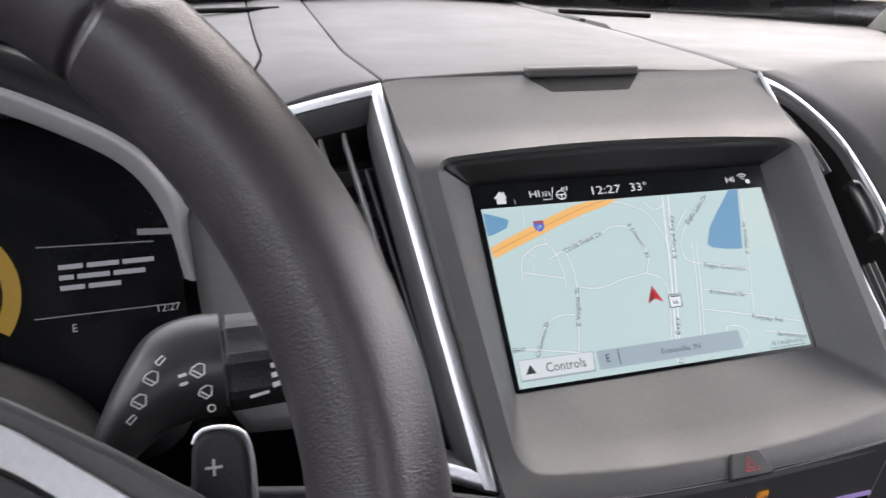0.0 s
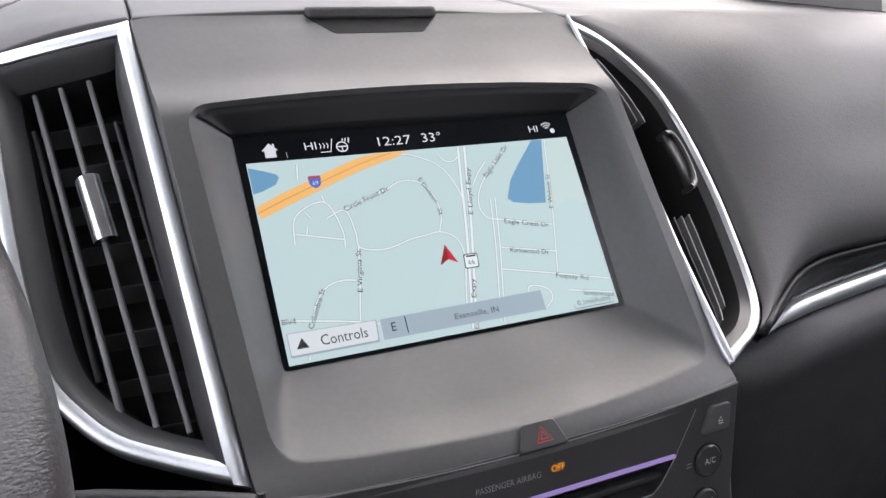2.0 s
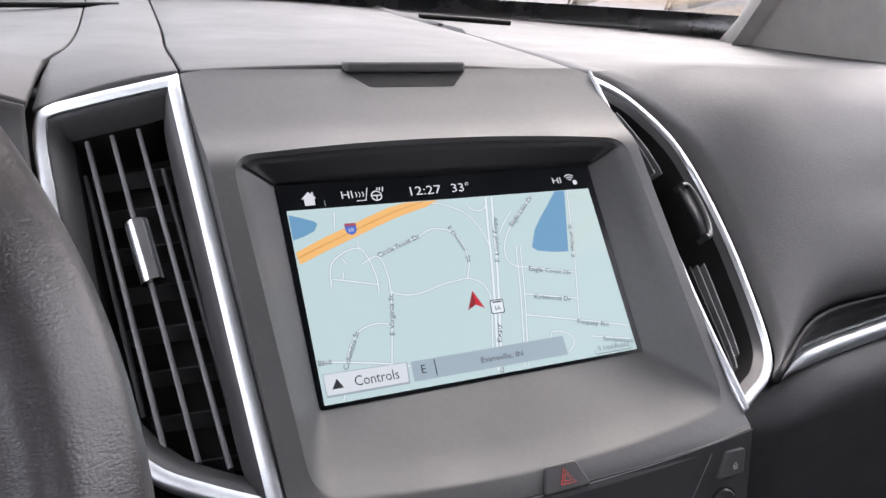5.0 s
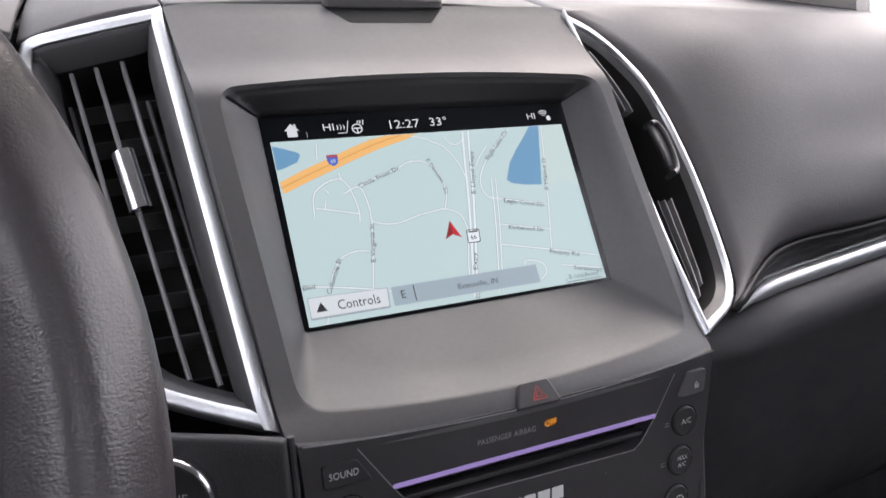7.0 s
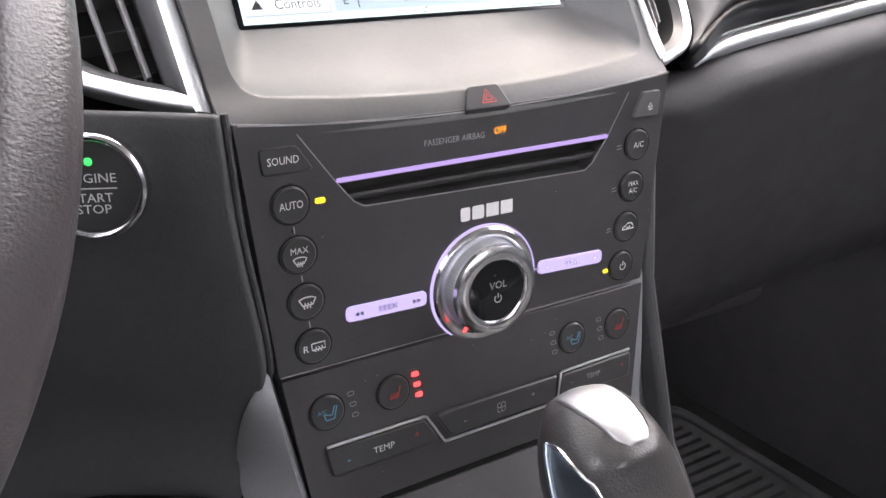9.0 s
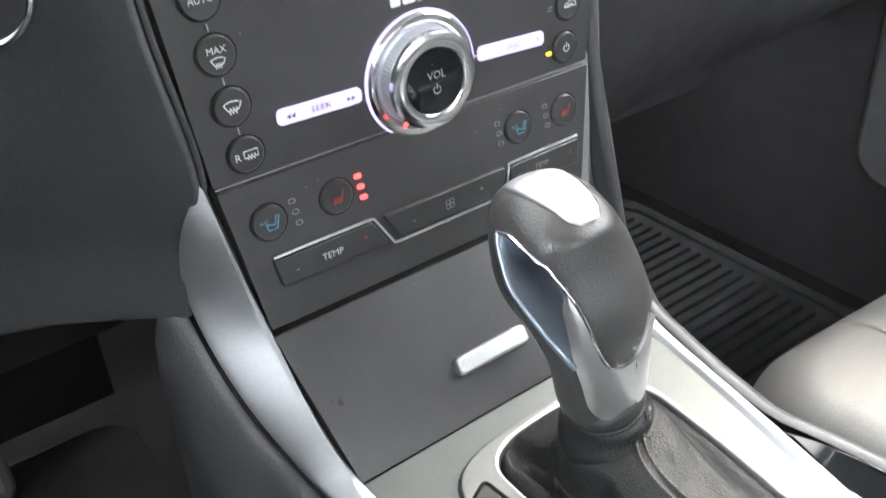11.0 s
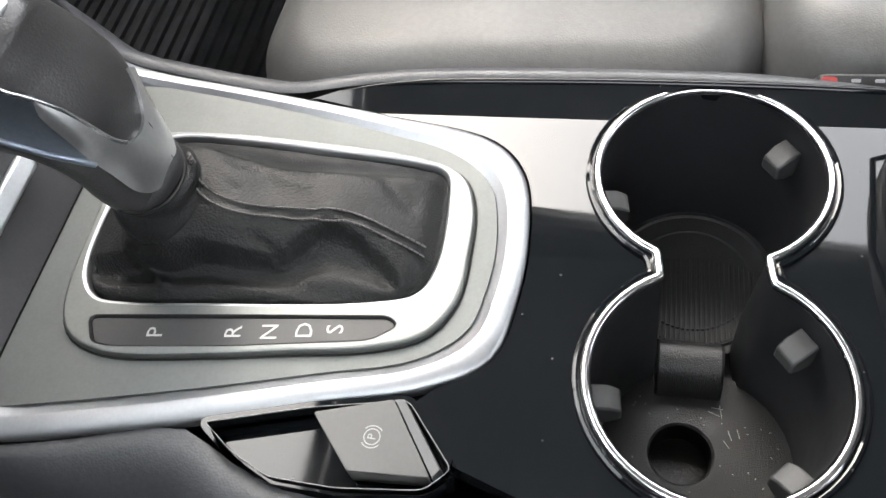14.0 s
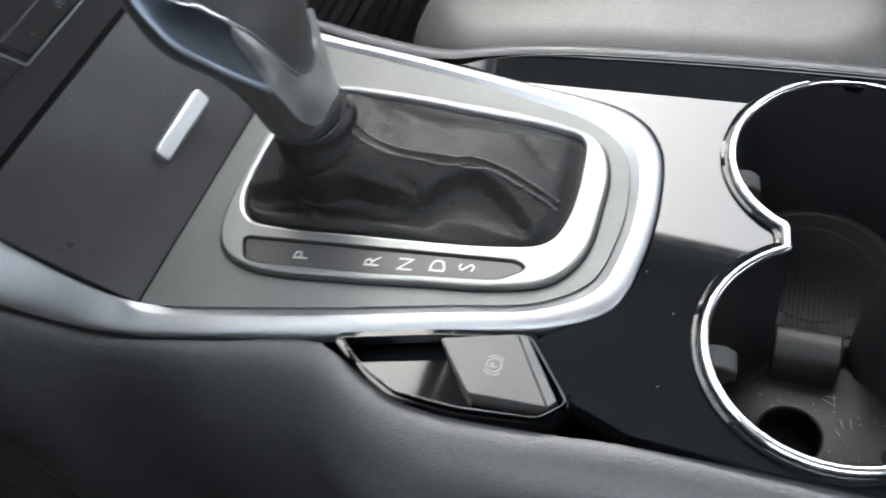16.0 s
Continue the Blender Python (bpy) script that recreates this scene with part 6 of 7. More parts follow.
def plate_reach(dx, dy):
    """How far the top plate reaches from its middle in a direction."""
    near, far = 0.0, 0.03
    for _ in range(24):
        r = (near + far) / 2
        x, y = TOP_MID.x + dx * r, TOP_MID.y + dy * r
        inside = 0.2195 < y < 0.2610 and abs(x - 0.0036) < float(np.interp(y, TOP_Y, TOP_W))
        near, far = (r, far) if inside else (near, r)
    return near


def on_plate(x, y, off):
    """The plate's surface carried on past its edges."""
    beyond = max(TOP_Y[0] - y, y - TOP_Y[-1], 0.0)
    c = float(np.interp(y, TOP_Y, TOP_C))
    u = (x - 0.0036) / float(np.interp(y, TOP_Y[1:], TOP_W[1:]))
    return V((x, y, float(np.interp(y, TOP_Y, TOP_Z)) + c * (1 - u * u) + off - 0.8 * beyond))


REACH = [plate_reach(math.cos(radians(5 * k)), math.sin(radians(5 * k))) for k in range(72)]
for _ in range(10):
    REACH = [(REACH[k - 1] + 2 * REACH[k] + REACH[(k + 1) % 72]) / 4 for k in range(72)]


def head_point(s, a, off=0.0):
    """A point of the lever's head; above the shoulder it rounds over to the edge of the top plate."""
    if s <= SHOULDER:
        return grip_point(s, a, off)
    p0 = grip_point(SHOULDER, a)
    rise = (p0 - grip_point(SHOULDER - 0.03, a)).normalized()
    dx, dy = p0.x - TOP_MID.x, p0.y - TOP_MID.y
    r = math.hypot(dx, dy)
    dx, dy = dx / r, dy / r
    reach = float(np.interp(math.degrees(math.atan2(dy, dx)) % 360, np.arange(73) * 5, REACH + REACH[:1]))
    if s > RIM:
        k = 1 - (s - RIM) / (1 - RIM) * 0.9
        return on_plate(TOP_MID.x + dx * reach * k, TOP_MID.y + dy * reach * k, -0.0016)
    p3 = on_plate(TOP_MID.x + dx * reach * 0.999, TOP_MID.y + dy * reach * 0.999, -0.0002)
    fall = 0.42 + (0.45 if dy < 0 else 0.25) * dy * dy
    out = V((dx, dy, -fall)).normalized()
    h = (p3 - p0).length * 0.42
    p1, p2 = p0 + rise * h, p3 + out * h
    k = (s - SHOULDER) / (RIM - SHOULDER)
    q = p0 * (1 - k) ** 3 + p1 * (3 * k * (1 - k) ** 2) + p2 * (3 * k * k * (1 - k)) + p3 * k ** 3
    return q + (q - V((TOP_MID.x, TOP_MID.y, 0.705))).normalized() * off


UPPER = [(170, 0.765), (180, 0.766), (193, 0.738), (206, 0.692), (217, 0.645), (226, 0.600), (233, 0.515)]
LEAF_END = [(225, 0.497), (218, 0.455), (214, 0.385), (212, 0.325)]
LOWER = [(170, 0.765), (176, 0.715), (180, 0.669), (182, 0.594), (185, 0.513), (188, 0.445), (199, 0.385), (212, 0.325)]
ARM_IN = [(233, 0.515), (222, 0.490), (217, 0.450), (213, 0.385), (212, 0.325), (218, 0.231), (225, 0.110), (242, 0.022), (270, 0.004)]
ARM_OUT = [(233, 0.515), (235, 0.480), (236.5, 0.444), (238.5, 0.390), (244, 0.338), (252, 0.296), (260, 0.275), (270, 0.266)]
LEAF = UPPER + LEAF_END + LOWER[-2:0:-1]
mid_a, mid_s = (sum(q[k] for q in LEAF) / len(LEAF) for k in (0, 1))
LEAF = [(mid_a + (a - mid_a) * 1.02, mid_s + (s - mid_s) * 1.01) for a, s in LEAF]


def in_leaf(a, s):
    """Whether an (angle, height) lies inside the outline of a side inlay."""
    if a < 90 or a > 450:
        a = a % 360
    inside = False
    for (x0, y0), (x1, y1) in zip(LEAF, LEAF[1:] + LEAF[:1]):
        if (y0 > s) != (y1 > s) and a < x0 + (s - y0) * (x1 - x0) / (y1 - y0):
            inside = not inside
    return inside


rings = [[head_point(s, 2 * math.pi * j / 144, -0.0115 if in_leaf(360 * j / 144, s) else 0.0) for j in range(144)] for s in np.linspace(0.0, 1, 130)]
head = part("head", loft(rings, True, True, True), KNOBSKIN, gear, "black leather grip", sharp=70)


def edge_curve(pts, n, flip=False):
    """(angle, height) points on a smooth line; flip mirrors it to the other side."""
    P = spline([(a / 100, s) for a, s in pts], n)
    for _ in range(6):
        P = [P[0]] + [(P[i - 1] + P[i] * 2 + P[i + 1]) / 4 for i in range(1, n - 1)] + [P[-1]]
    return [((540 - q.x * 100) if flip else q.x * 100, q.y) for q in P]


def inlay(name, pairs, dish, material, label):
    """A thin plate on the head between paired edge points; dish sinks or lifts its middle."""
    rows, m = [], 10
    for (a0, s0), (a1, s1) in pairs:
        row = [head_point(s0, radians(a0), -0.0034)]
        for i in range(m + 1):
            f = i / m
            if dish < 0:
                p0, p1 = head_point(s0, radians(a0), 0.0013), head_point(s1, radians(a1), 0.0013)
                row.append(p0.lerp(p1, f) + V((p0.x - 0.006, 0, 0)).normalized() * dish * math.sin(math.pi * f))
            else:
                row.append(head_point(s0 + (s1 - s0) * f, radians(a0 + (a1 - a0) * f), 0.0013 + dish * math.sin(math.pi * f) ** 2))
        rows.append(row + [head_point(s1, radians(a1), -0.0034)])
    return part(name, loft(rows, False), material, head, label, sharp=60)


rows = [[top_point(u, y, -0.0012) if abs(u) > 1 else top_point(u * 0.985, y, 0.0003 if abs(u) < 0.98 else -0.0002) for u in (-1.001, -1, -0.95, -0.8, -0.55, -0.25, 0, 0.25, 0.55, 0.8, 0.95, 1, 1.001)] for y in (0.2198, 0.2206, 0.2240, 0.2290, 0.2340, 0.2390, 0.2440, 0.2490, 0.2540, 0.2580, 0.2606)]
part("top_inlay", loft([[p - V((0, 0, 0.0012)) for p in rows[0]]] + rows + [[p - V((0, -0.0004, 0.0016)) for p in rows[-1]]], False), TOPMETAL, head, "bright silver top inlay", sharp=50)
inlay("side_inlay", list(zip(edge_curve(UPPER + LEAF_END, 46), edge_curve(LOWER, 46))), -0.0016, BLUECHROME, "smoked chrome side inlay")
edge = [head_point(s, radians(a), 0.0008) for a, s in edge_curve(UPPER + ARM_OUT[1:6], 70)]
part("inlay_edge", sweep(edge, circle(0.0010, 10), V((-1, -1, 0.3))), CHROME, head, "thin chrome line")
edge = [head_point(s, radians(a), 0.0009) for a, s in edge_curve(LOWER, 50)]
part("inlay_edge", sweep(edge, circle(0.0014, 10), V((-1, -1, 0.3))), BLUECHROME, head)
arm = list(zip(edge_curve(ARM_OUT, 44), edge_curve(ARM_IN, 44)))
other = list(zip(edge_curve(ARM_OUT, 44, True), edge_curve(ARM_IN, 44, True)))
inlay("lower_clasp", arm + other[12:][::-1][1:], 0.0006, CLASP, "silver clasp under the grip")
split = [head_point(s, radians(282), 0.0012) for s in np.linspace(0.02, 0.255, 12)]
part("clasp_joint", sweep(split, circle(0.0003, 6), (0, -1, 0)), DARK, head)
part("collar", lathe([(0.0196, -0.004), (0.0206, -0.001), (0.0206, 0.002), (0.0192, 0.004)], Matrix.Translation((0.0084, 0.2120, 0.6350)) @ Matrix.Rotation(radians(-14), 4, "X") @ Matrix.Diagonal((1, 0.74, 1, 1)), 40, (False, False)), DARK, gear)

# the gaiter: from the frame up to the collar, with folds and a stitched seam
base_ring = [V((x, y, 0.6015)) for x, y in inset(boot_hole, 0.0002)]
mid = V((0.0084, 0.2115, 0.6360))


def ridge(x, y, a, b, width, height, ends=0.012):
    """A fold along the line a-b."""
    p, a, b = V((x, y)), V(a), V(b)
    d = b - a
    t = (p - a).dot(d) / d.length_squared
    q = a + d * min(max(t, 0), 1)
    over = max(-t, t - 1, 0) * d.length
    return height * math.exp(-((p - q).length / width) ** 2) * math.exp(-(over / ends) ** 2)


def curve_of(*pts):
    """A smooth function of y through (y, value) points."""
    P = spline(pts, 120)
    ys_, vs_ = [p.x for p in P], [p.y for p in P]
    return lambda y: float(np.interp(y, ys_, vs_))


crease_x = curve_of((0.0885, -0.030), (0.0977, -0.0245), (0.1089, -0.0115), (0.1201, -0.0036), (0.1330, 0.0020), (0.1400, 0.0005), (0.1466, -0.0057), (0.1540, -0.0120), (0.1721, -0.0131), (0.1925, -0.0120), (0.2175, -0.0150), (0.250, -0.018))
crease_z = curve_of((0.0885, 0.6015), (0.0977, 0.6040), (0.1089, 0.6100), (0.1201, 0.6145), (0.1330, 0.6180), (0.1466, 0.6135), (0.1540, 0.6105), (0.1721, 0.6135), (0.1925, 0.6150), (0.2175, 0.6110), (0.250, 0.6030))
seam_x = curve_of((0.085, -0.0051), (0.1055, 0.0002), (0.1253, 0.0052), (0.1523, 0.0042), (0.1753, 0.0042), (0.1872, 0.0075), (0.2027, 0.0185), (0.250, 0.020))
top_z = curve_of((0.0885, 0.6020), (0.097, 0.6075), (0.115, 0.6145), (0.135, 0.6190), (0.160, 0.6195), (0.180, 0.6225), (0.200, 0.6255), (0.215, 0.6200), (0.230, 0.6110), (0.250, 0.6030))
far_x = curve_of((0.0885, 0.0370), (0.0992, 0.0350), (0.1132, 0.0320), (0.1321, 0.0292), (0.159, 0.0290), (0.1769, 0.0312), (0.1956, 0.0342), (0.2144, 0.0370), (0.250, 0.0400))
left_rim = sorted((y, x) for x, y in boot_hole if x < 0.0)
right_rim = sorted((y, x) for x, y in boot_hole if x > 0.02)
rim_l = lambda y: float(np.interp(y, *zip(*left_rim)))
rim_r = lambda y: float(np.interp(y, *zip(*right_rim)))
FOLDS = [((-0.0230, 0.226), (-0.0225, 0.2128), 0.0022, -0.0035), ((-0.0262, 0.2040), (-0.0110, 0.2240), 0.0022, 0.0028), ((-0.0060, 0.1660), (-0.0115, 0.1545), 0.0022, -0.0014), ((0.0010, 0.150), (0.006, 0.142), 0.0030, -0.0012),
         ((0.020, 0.190), (0.013, 0.178), 0.0022, -0.0016), ((0.0310, 0.118), (0.018, 0.104), 0.0035, -0.0018), ((0.026, 0.165), (0.020, 0.150), 0.0040, 0.0010), ((-0.0215, 0.150), (-0.0245, 0.118), 0.0045, -0.0014)]


def drape(x, y):
    """The height of the slack leather between the frame and the sleeve."""
    xc, zc, zt, xf, xl, xr = crease_x(y), crease_z(y), top_z(y), far_x(y), rim_l(y), rim_r(y)
    xs = max(seam_x(y), xc + 0.004)
    if x < xc:
        w = max((x - xl) / max(xc - xl, 0.001), 0)
        return 0.6008 + 0.0030 * math.sin(math.pi * min(w * 1.8, 1)) + (zc - 0.0080 - 0.6008) * w ** 2.0
    if x < xs:
        return zc + (zt - zc) * math.sin(math.pi / 2 * (x - xc) / (xs - xc))
    if x < xf:
        return zt - 0.0016 * ((x - xs) / (xf - xs)) ** 2
    w = min(max((xr - x) / max(xr - xf, 0.001), 0), 1)
    return 0.6008 + (zt - 0.0016 - 0.6008) * w ** 1.9


def slack(x, y):
    z = sum(drape(x + d, y + e) for d in (-0.0018, -0.0009, 0, 0.0009, 0.0018) for e in (-0.0014, 0.0014)) / 10
    d = x - seam_x(y)
    if y < 0.20:
        z += 0.0009 * math.exp(-((abs(d) - 0.0026) / 0.0013) ** 2) - 0.0007 * math.exp(-(d / 0.0009) ** 2)
    z += sum(ridge(x, y, *f) for f in FOLDS)
    return z + noise.noise(V((x * 75, y * 75, 0.3))) * 0.0005 + noise.noise(V((x * 190, y * 190, 2.3))) * 0.00008


rings = []
for k in np.linspace(0, 1, 96):
    ring = []
    for b in base_ring:
        a = math.atan2((b.y - 0.196) / 0.9, b.x - 0.008)
        front = 0.5 + 0.5 * math.cos(a - radians(125))
        collar_p = mid + V((0.0206 * math.cos(a), 0.0152 * math.sin(a), 0.0040 * math.sin(a)))
        foot = mid + V((0.0232 * math.cos(a), -0.002 + 0.0178 * math.sin(a), -0.0105 - 0.0100 * front))
        if k < 0.82:
            u = k / 0.82
            p = b.lerp(foot, u)
            q = min(max((u - 0.72) / 0.28, 0), 1)
            q = q * q * (3 - 2 * q)
            z = slack(p.x, p.y) * (1 - q) + foot.z * q
            z += (0.5985 - z) * math.exp(-(u / 0.035) ** 2)
        else:
            u = (k - 0.82) / 0.18
            p = foot.lerp(collar_p, u ** 0.8)
            swell = 0.0011 * math.sin(math.pi * u) + 0.0007 * math.sin(2 * math.pi * u + 2 * a)
            p += V((math.cos(a), math.sin(a), 0)) * swell
            z = foot.z + (collar_p.z + 0.0012 - foot.z) * u
        ring.append(V((p.x, p.y, z)))
    rings.append(ring)
gaiter = part("gaiter", loft(rings), LEATHER, gear, "creased black leather gaiter", sharp=80)
part("sleeve_lip", sweep([p + V((0, 0, 0.0003)) for p in rings[-1]], circle(0.0009, 8), (0, 0, 1), True), LEATHER, gaiter)
for d in (-0.0023, 0.0023):
    bm = bmesh.new()
    line = [V((seam_x(y) + d, y, 0)) for y in np.linspace(0.094, 0.197, 47)]
    for p, q in zip(line, line[1:]):
        a, b = p.lerp(q, 0.1), p.lerp(q, 0.9)
        sweep([V((a.x, a.y, slack(a.x, a.y) + 0.0003)), V((b.x, b.y, slack(b.x, b.y) + 0.0003))], circle(0.0005, 6), (0, 0, 1), bm=bm)
    part("stitching", bm, THREAD, gaiter, "row of black stitches")
# the laced join at the back of the sleeve
for k in range(5):
    a = radians(-58)
    c = mid + V((0.0222 * math.cos(a), 0.0166 * math.sin(a), -0.0012 - 0.0022 * k))
    part("stitch", sweep([c + V((-0.0018, -0.0010, 0)), c + V((0.0002, -0.0014, 0.0003)), c + V((0.0020, 0.0004, 0))], circle(0.0007, 6), (0, 0, 1)), THREAD, gaiter)

# ---- seat belt buckle ----
buckle = thing("seat_belt_buckle", (0.112, -0.09, 0.58), "black seat belt buckle with red ends beside the console", "buckle")
BK = frm((0.1095, -0.0880, 0.5945), (0, -1, 0), (0.75, 0, 0.66))
part("body", prism(rrect(0.040, 0.010, 0.003, 4), BK, 0.012), DARK, buckle, bevel=0.001)
for x in (-0.0155, 0.0160):
    part("release_button", prism(rrect(0.0070, 0.0050, 0.0015, 3, x, 0.001), BK @ Matrix.Translation((0, 0, 0.0008)), 0.002), PRINT_RED, buckle, "red end")
for x in (-0.004, 0.006):
    part("label_bar", prism(rrect(0.004, 0.0016, 0.0003, 1, x, 0.002), BK @ Matrix.Translation((0, 0, 0.0004)), 0.001), PRINT_DIM, buckle)

# ---- passenger seat and floor ----
seat = thing("passenger_seat", (0.38, -0.1, 0.19), "grey-black leather passenger seat with panel seams", "car seat")


def cushion(x0, x1, y0, y1, z, r, height, nx=70, ny=90):
    rows = []
    for j in range(ny + 1):
        row = []
        for i in range(nx + 1):
            u, v = i / nx, j / ny
            x, y = x0 + (x1 - x0) * u, y0 + (y1 - y0) * v
            turn = 0.062
            qx, qy = max(x0 - x, x - x1) + turn, max(y0 - y, y - y1) + turn
            q = turn - math.hypot(max(qx, 0), max(qy, 0)) - min(max(qx, qy), 0)
            drop = 0.0
            if q < r:
                drop = r - math.sqrt(max(r * r - (r - max(q, 0)) ** 2, 0)) + max(-q, 0) * 2.5
            row.append(V((x, y, z - drop + height(x, y))))
        rows.append(row)
    return rows


def seat_top(x, y):
    """The gentle swell of the cushion, lower towards its front."""
    z = 0.010 * math.exp(-((x - 0.20) / 0.08) ** 2) + 0.010 * math.exp(-((x - 0.57) / 0.08) ** 2)
    z -= 0.014 * max(0, min((y - 0.08) / 0.16, 1)) ** 2
    return z + 0.0012 * noise.noise(V((x * 12, y * 12, 0)))


SEAM = [(0.2455, 0.2390), (0.2460, 0.2170), (0.2420, 0.1850), (0.2360, 0.1520), (0.2300, 0.1200), (0.2330, 0.1010), (0.2480, 0.0890), (0.2800, 0.0840), (0.3300, 0.0840), (0.52, 0.0850)]
seam_fine = spline(SEAM, 90)
seam_xy = np.array([(p.x, p.y) for p in seam_fine])


def stitched(x, y):
    d = float(np.min(np.hypot(seam_xy[:, 0] - x, seam_xy[:, 1] - y)))
    return seat_top(x, y) - 0.0030 * math.exp(-(d / 0.0035) ** 2)


rows = cushion(0.133, 0.635, -0.058, 0.246, 0.560, 0.034, stitched, 200, 130)
part("cushion", loft(rows, False), SEAT, seat, "smooth leather cushion", sharp=80)


def cushion_z(x, y):
    j, i = round((y + 0.058) / 0.304 * 130), round((x - 0.133) / 0.502 * 200)
    return rows[min(max(j, 0), 130)][min(max(i, 0), 200)].z


part("panel_seam", sweep([V((p.x, p.y, cushion_z(p.x, p.y) + 0.0002)) for p in seam_fine if p.y < 0.228], circle(0.0009, 8), (0, 0, 1)), DARK, seat, "dark stitched seam")
skirt = [V((x, y, 0.52)) for x, y in rrect(0.490, 0.290, 0.06, 8, 0.384, 0.0935)]
part("cushion_side", loft([[V((p.x, p.y, z)) for p in skirt] for z in (0.535, 0.50, 0.40, 0.30)], True), SEAT, seat, sharp=60)
rows = cushion(0.140, 0.635, -0.45, -0.054, 0.570, 0.030, lambda x, y: 0.010 * math.exp(-((x - 0.18) / 0.05) ** 2), 40, 50)
part("rear_cushion", loft(rows, False), SEAT, seat, sharp=80)
part("seat_base", prism(rrect(0.44, 0.60, 0.03, 4, 0.385, -0.14), Matrix.Translation((0, 0, 0.45)), 0.26), DARK, seat)
seamline = [V((0.158, 0.212, 0.5395)), V((0.1450, 0.192, 0.5400)), V((0.1400, 0.16, 0.5400)), V((0.1390, 0.12, 0.5400)), V((0.1385, 0.06, 0.5400))]
part("piping", sweep(spline(seamline, 30), circle(0.0016, 8), (0, 0, 1)), SEAT, seat)
# Mat rubber, a lighter tone than the cup holder's.
MATRUBBER = surface("lighter_black_rubber", (0.052, 0.053, 0.056), 0.6, grain=(0.0012, 0.3), mottle=0.25)
mat = thing("floor_mat", (0.4, 0.5, 0.20), "black ribbed rubber floor mat in the footwell", "floor mat")
part("sheet", prism(rrect(0.46, 0.55, 0.05, 6, 0.41, 0.52), Matrix.Translation((0, 0, 0.262)), 0.07), MATRUBBER, mat, bevel=0.006)
part("border", sweep([V((x, y, 0.264)) for x, y in rrect(0.42, 0.50, 0.05, 6, 0.41, 0.52)], rrect(0.012, 0.008, 0.003, 2), (0, 0, 1), True), MATRUBBER, mat)
for k in range(26):
    y = 0.30 + 0.017 * k
    part("rib", sweep([V((0.225, y, 0.264)), V((0.595, y, 0.264))], [(0.0060, -0.002), (0.0035, 0.0018), (-0.0035, 0.0018), (-0.0060, -0.002)], (0, 0, 1)), MATRUBBER, mat)
mat.location.z = 0.20
tagged(part("footwell", prism(rrect(0.62, 0.5, 0.03, 4, 0.42, 0.40), frm((0, 0.80, 0), (1, 0, 0), (0, 0.5, 1)), 0.03), CARPET), "black carpeted toe board", "footwell", kind="structure")

# ---- steering wheel, stalk and instruments ----
wheel = thing("steering_wheel", (-0.381, 0.229, 0.915), "black leather steering wheel with satin metal spoke trim", "steering wheel")
TL = 0.37
WM = frm((-0.3806, 0.2288, 0.9152), (1, 0, 0), (0, math.sin(TL), math.cos(TL)))
rings = []
STEPS = sorted([180 + 2.25 * k for k in range(161)] + [405 + 0.25 * k for k in range(9)])
for deg in STEPS:
    a = radians(deg)
    c, d = V((0.1847 * math.cos(a), 0.1847 * math.sin(a), 0)), V((math.cos(a), math.sin(a), 0))
    joint = 0.0016 * math.exp(-((math.degrees(a) - 360 - 46) / 0.5) ** 2)
    ring = []
    for j in range(37):
        q = -math.pi / 2 + 2 * math.pi * j / 36
        r = 0.0184 * (1 + 0.045 * math.cos(2 * q)) + 0.0016 * math.exp(-((q - 1.75) / 0.42) ** 2) - 0.0012 * math.exp(-((q - 0.85) / 0.35) ** 2) - joint
        ring.append(WM @ (c + d * r * math.cos(q) + V((0, 0, r * math.sin(q) * 1.04))))
    rings.append(ring)
rim = part("rim", loft(rings, False), WHEEL, wheel, "wrinkled black leather rim", sharp=70)
uv = rim.data.uv_layers.new(name="leather")
for lp in rim.data.loops:
    k, j = divmod(lp.vertex_index, 37)
    uv.data[lp.index].uv = (0.1847 * radians(STEPS[k]), 0.0188 * 2 * math.pi * j / 36)
part("hub", lathe([(0.075, -0.03), (0.078, 0.0), (0.070, 0.018), (0.040, 0.026), (0.002, 0.028)], WM @ Matrix.Translation((0, 0, 0.012)), 48, (True, True)), DARK, wheel)
part("spoke", prism(rounded([(0.055, 0.058), (0.097, 0.037), (0.120, 0.0215), (0.143, 0.004), (0.172, -0.020), (0.168, -0.068), (0.120, -0.060), (0.055, -0.030)], 0.006, 5), WM @ Matrix.Translation((0, 0, 0.010)), 0.016), BEZEL, wheel, "dark grey spoke", bevel=0.004)
part("spoke_trim", plate(rounded([(0.070, 0.044), (0.0985, 0.0300), (0.119, 0.0135), (0.140, -0.005), (0.160, -0.026), (0.158, -0.056), (0.120, -0.050), (0.070, -0.020)], 0.006, 5), [rounded([(0.082, 0.030), (0.100, 0.0190), (0.118, 0.004), (0.148, -0.026), (0.146, -0.048), (0.120, -0.042), (0.082, -0.016)], 0.006, 5)], WM @ Matrix.Translation((0, 0, 0.0145)), 0.008), SATIN, wheel, "satin metal spoke trim", bevel=0.0016)
part("switch_block", prism(rounded([(0.084, 0.028), (0.100, 0.0175), (0.118, 0.0025), (0.146, -0.027), (0.144, -0.046), (0.120, -0.040), (0.084, -0.014)], 0.006, 5), WM @ Matrix.Translation((0, 0, 0.0150)), 0.008), BUTTON, wheel, "black switch block", bevel=0.002)
part("spoke", prism(rounded([(-0.060, -0.05), (-0.060, -0.01), (-0.172, -0.02), (-0.174, -0.07)], 0.008, 5), WM @ Matrix.Translation((0, 0, 0.012)), 0.014), BEZEL, wheel, bevel=0.003)
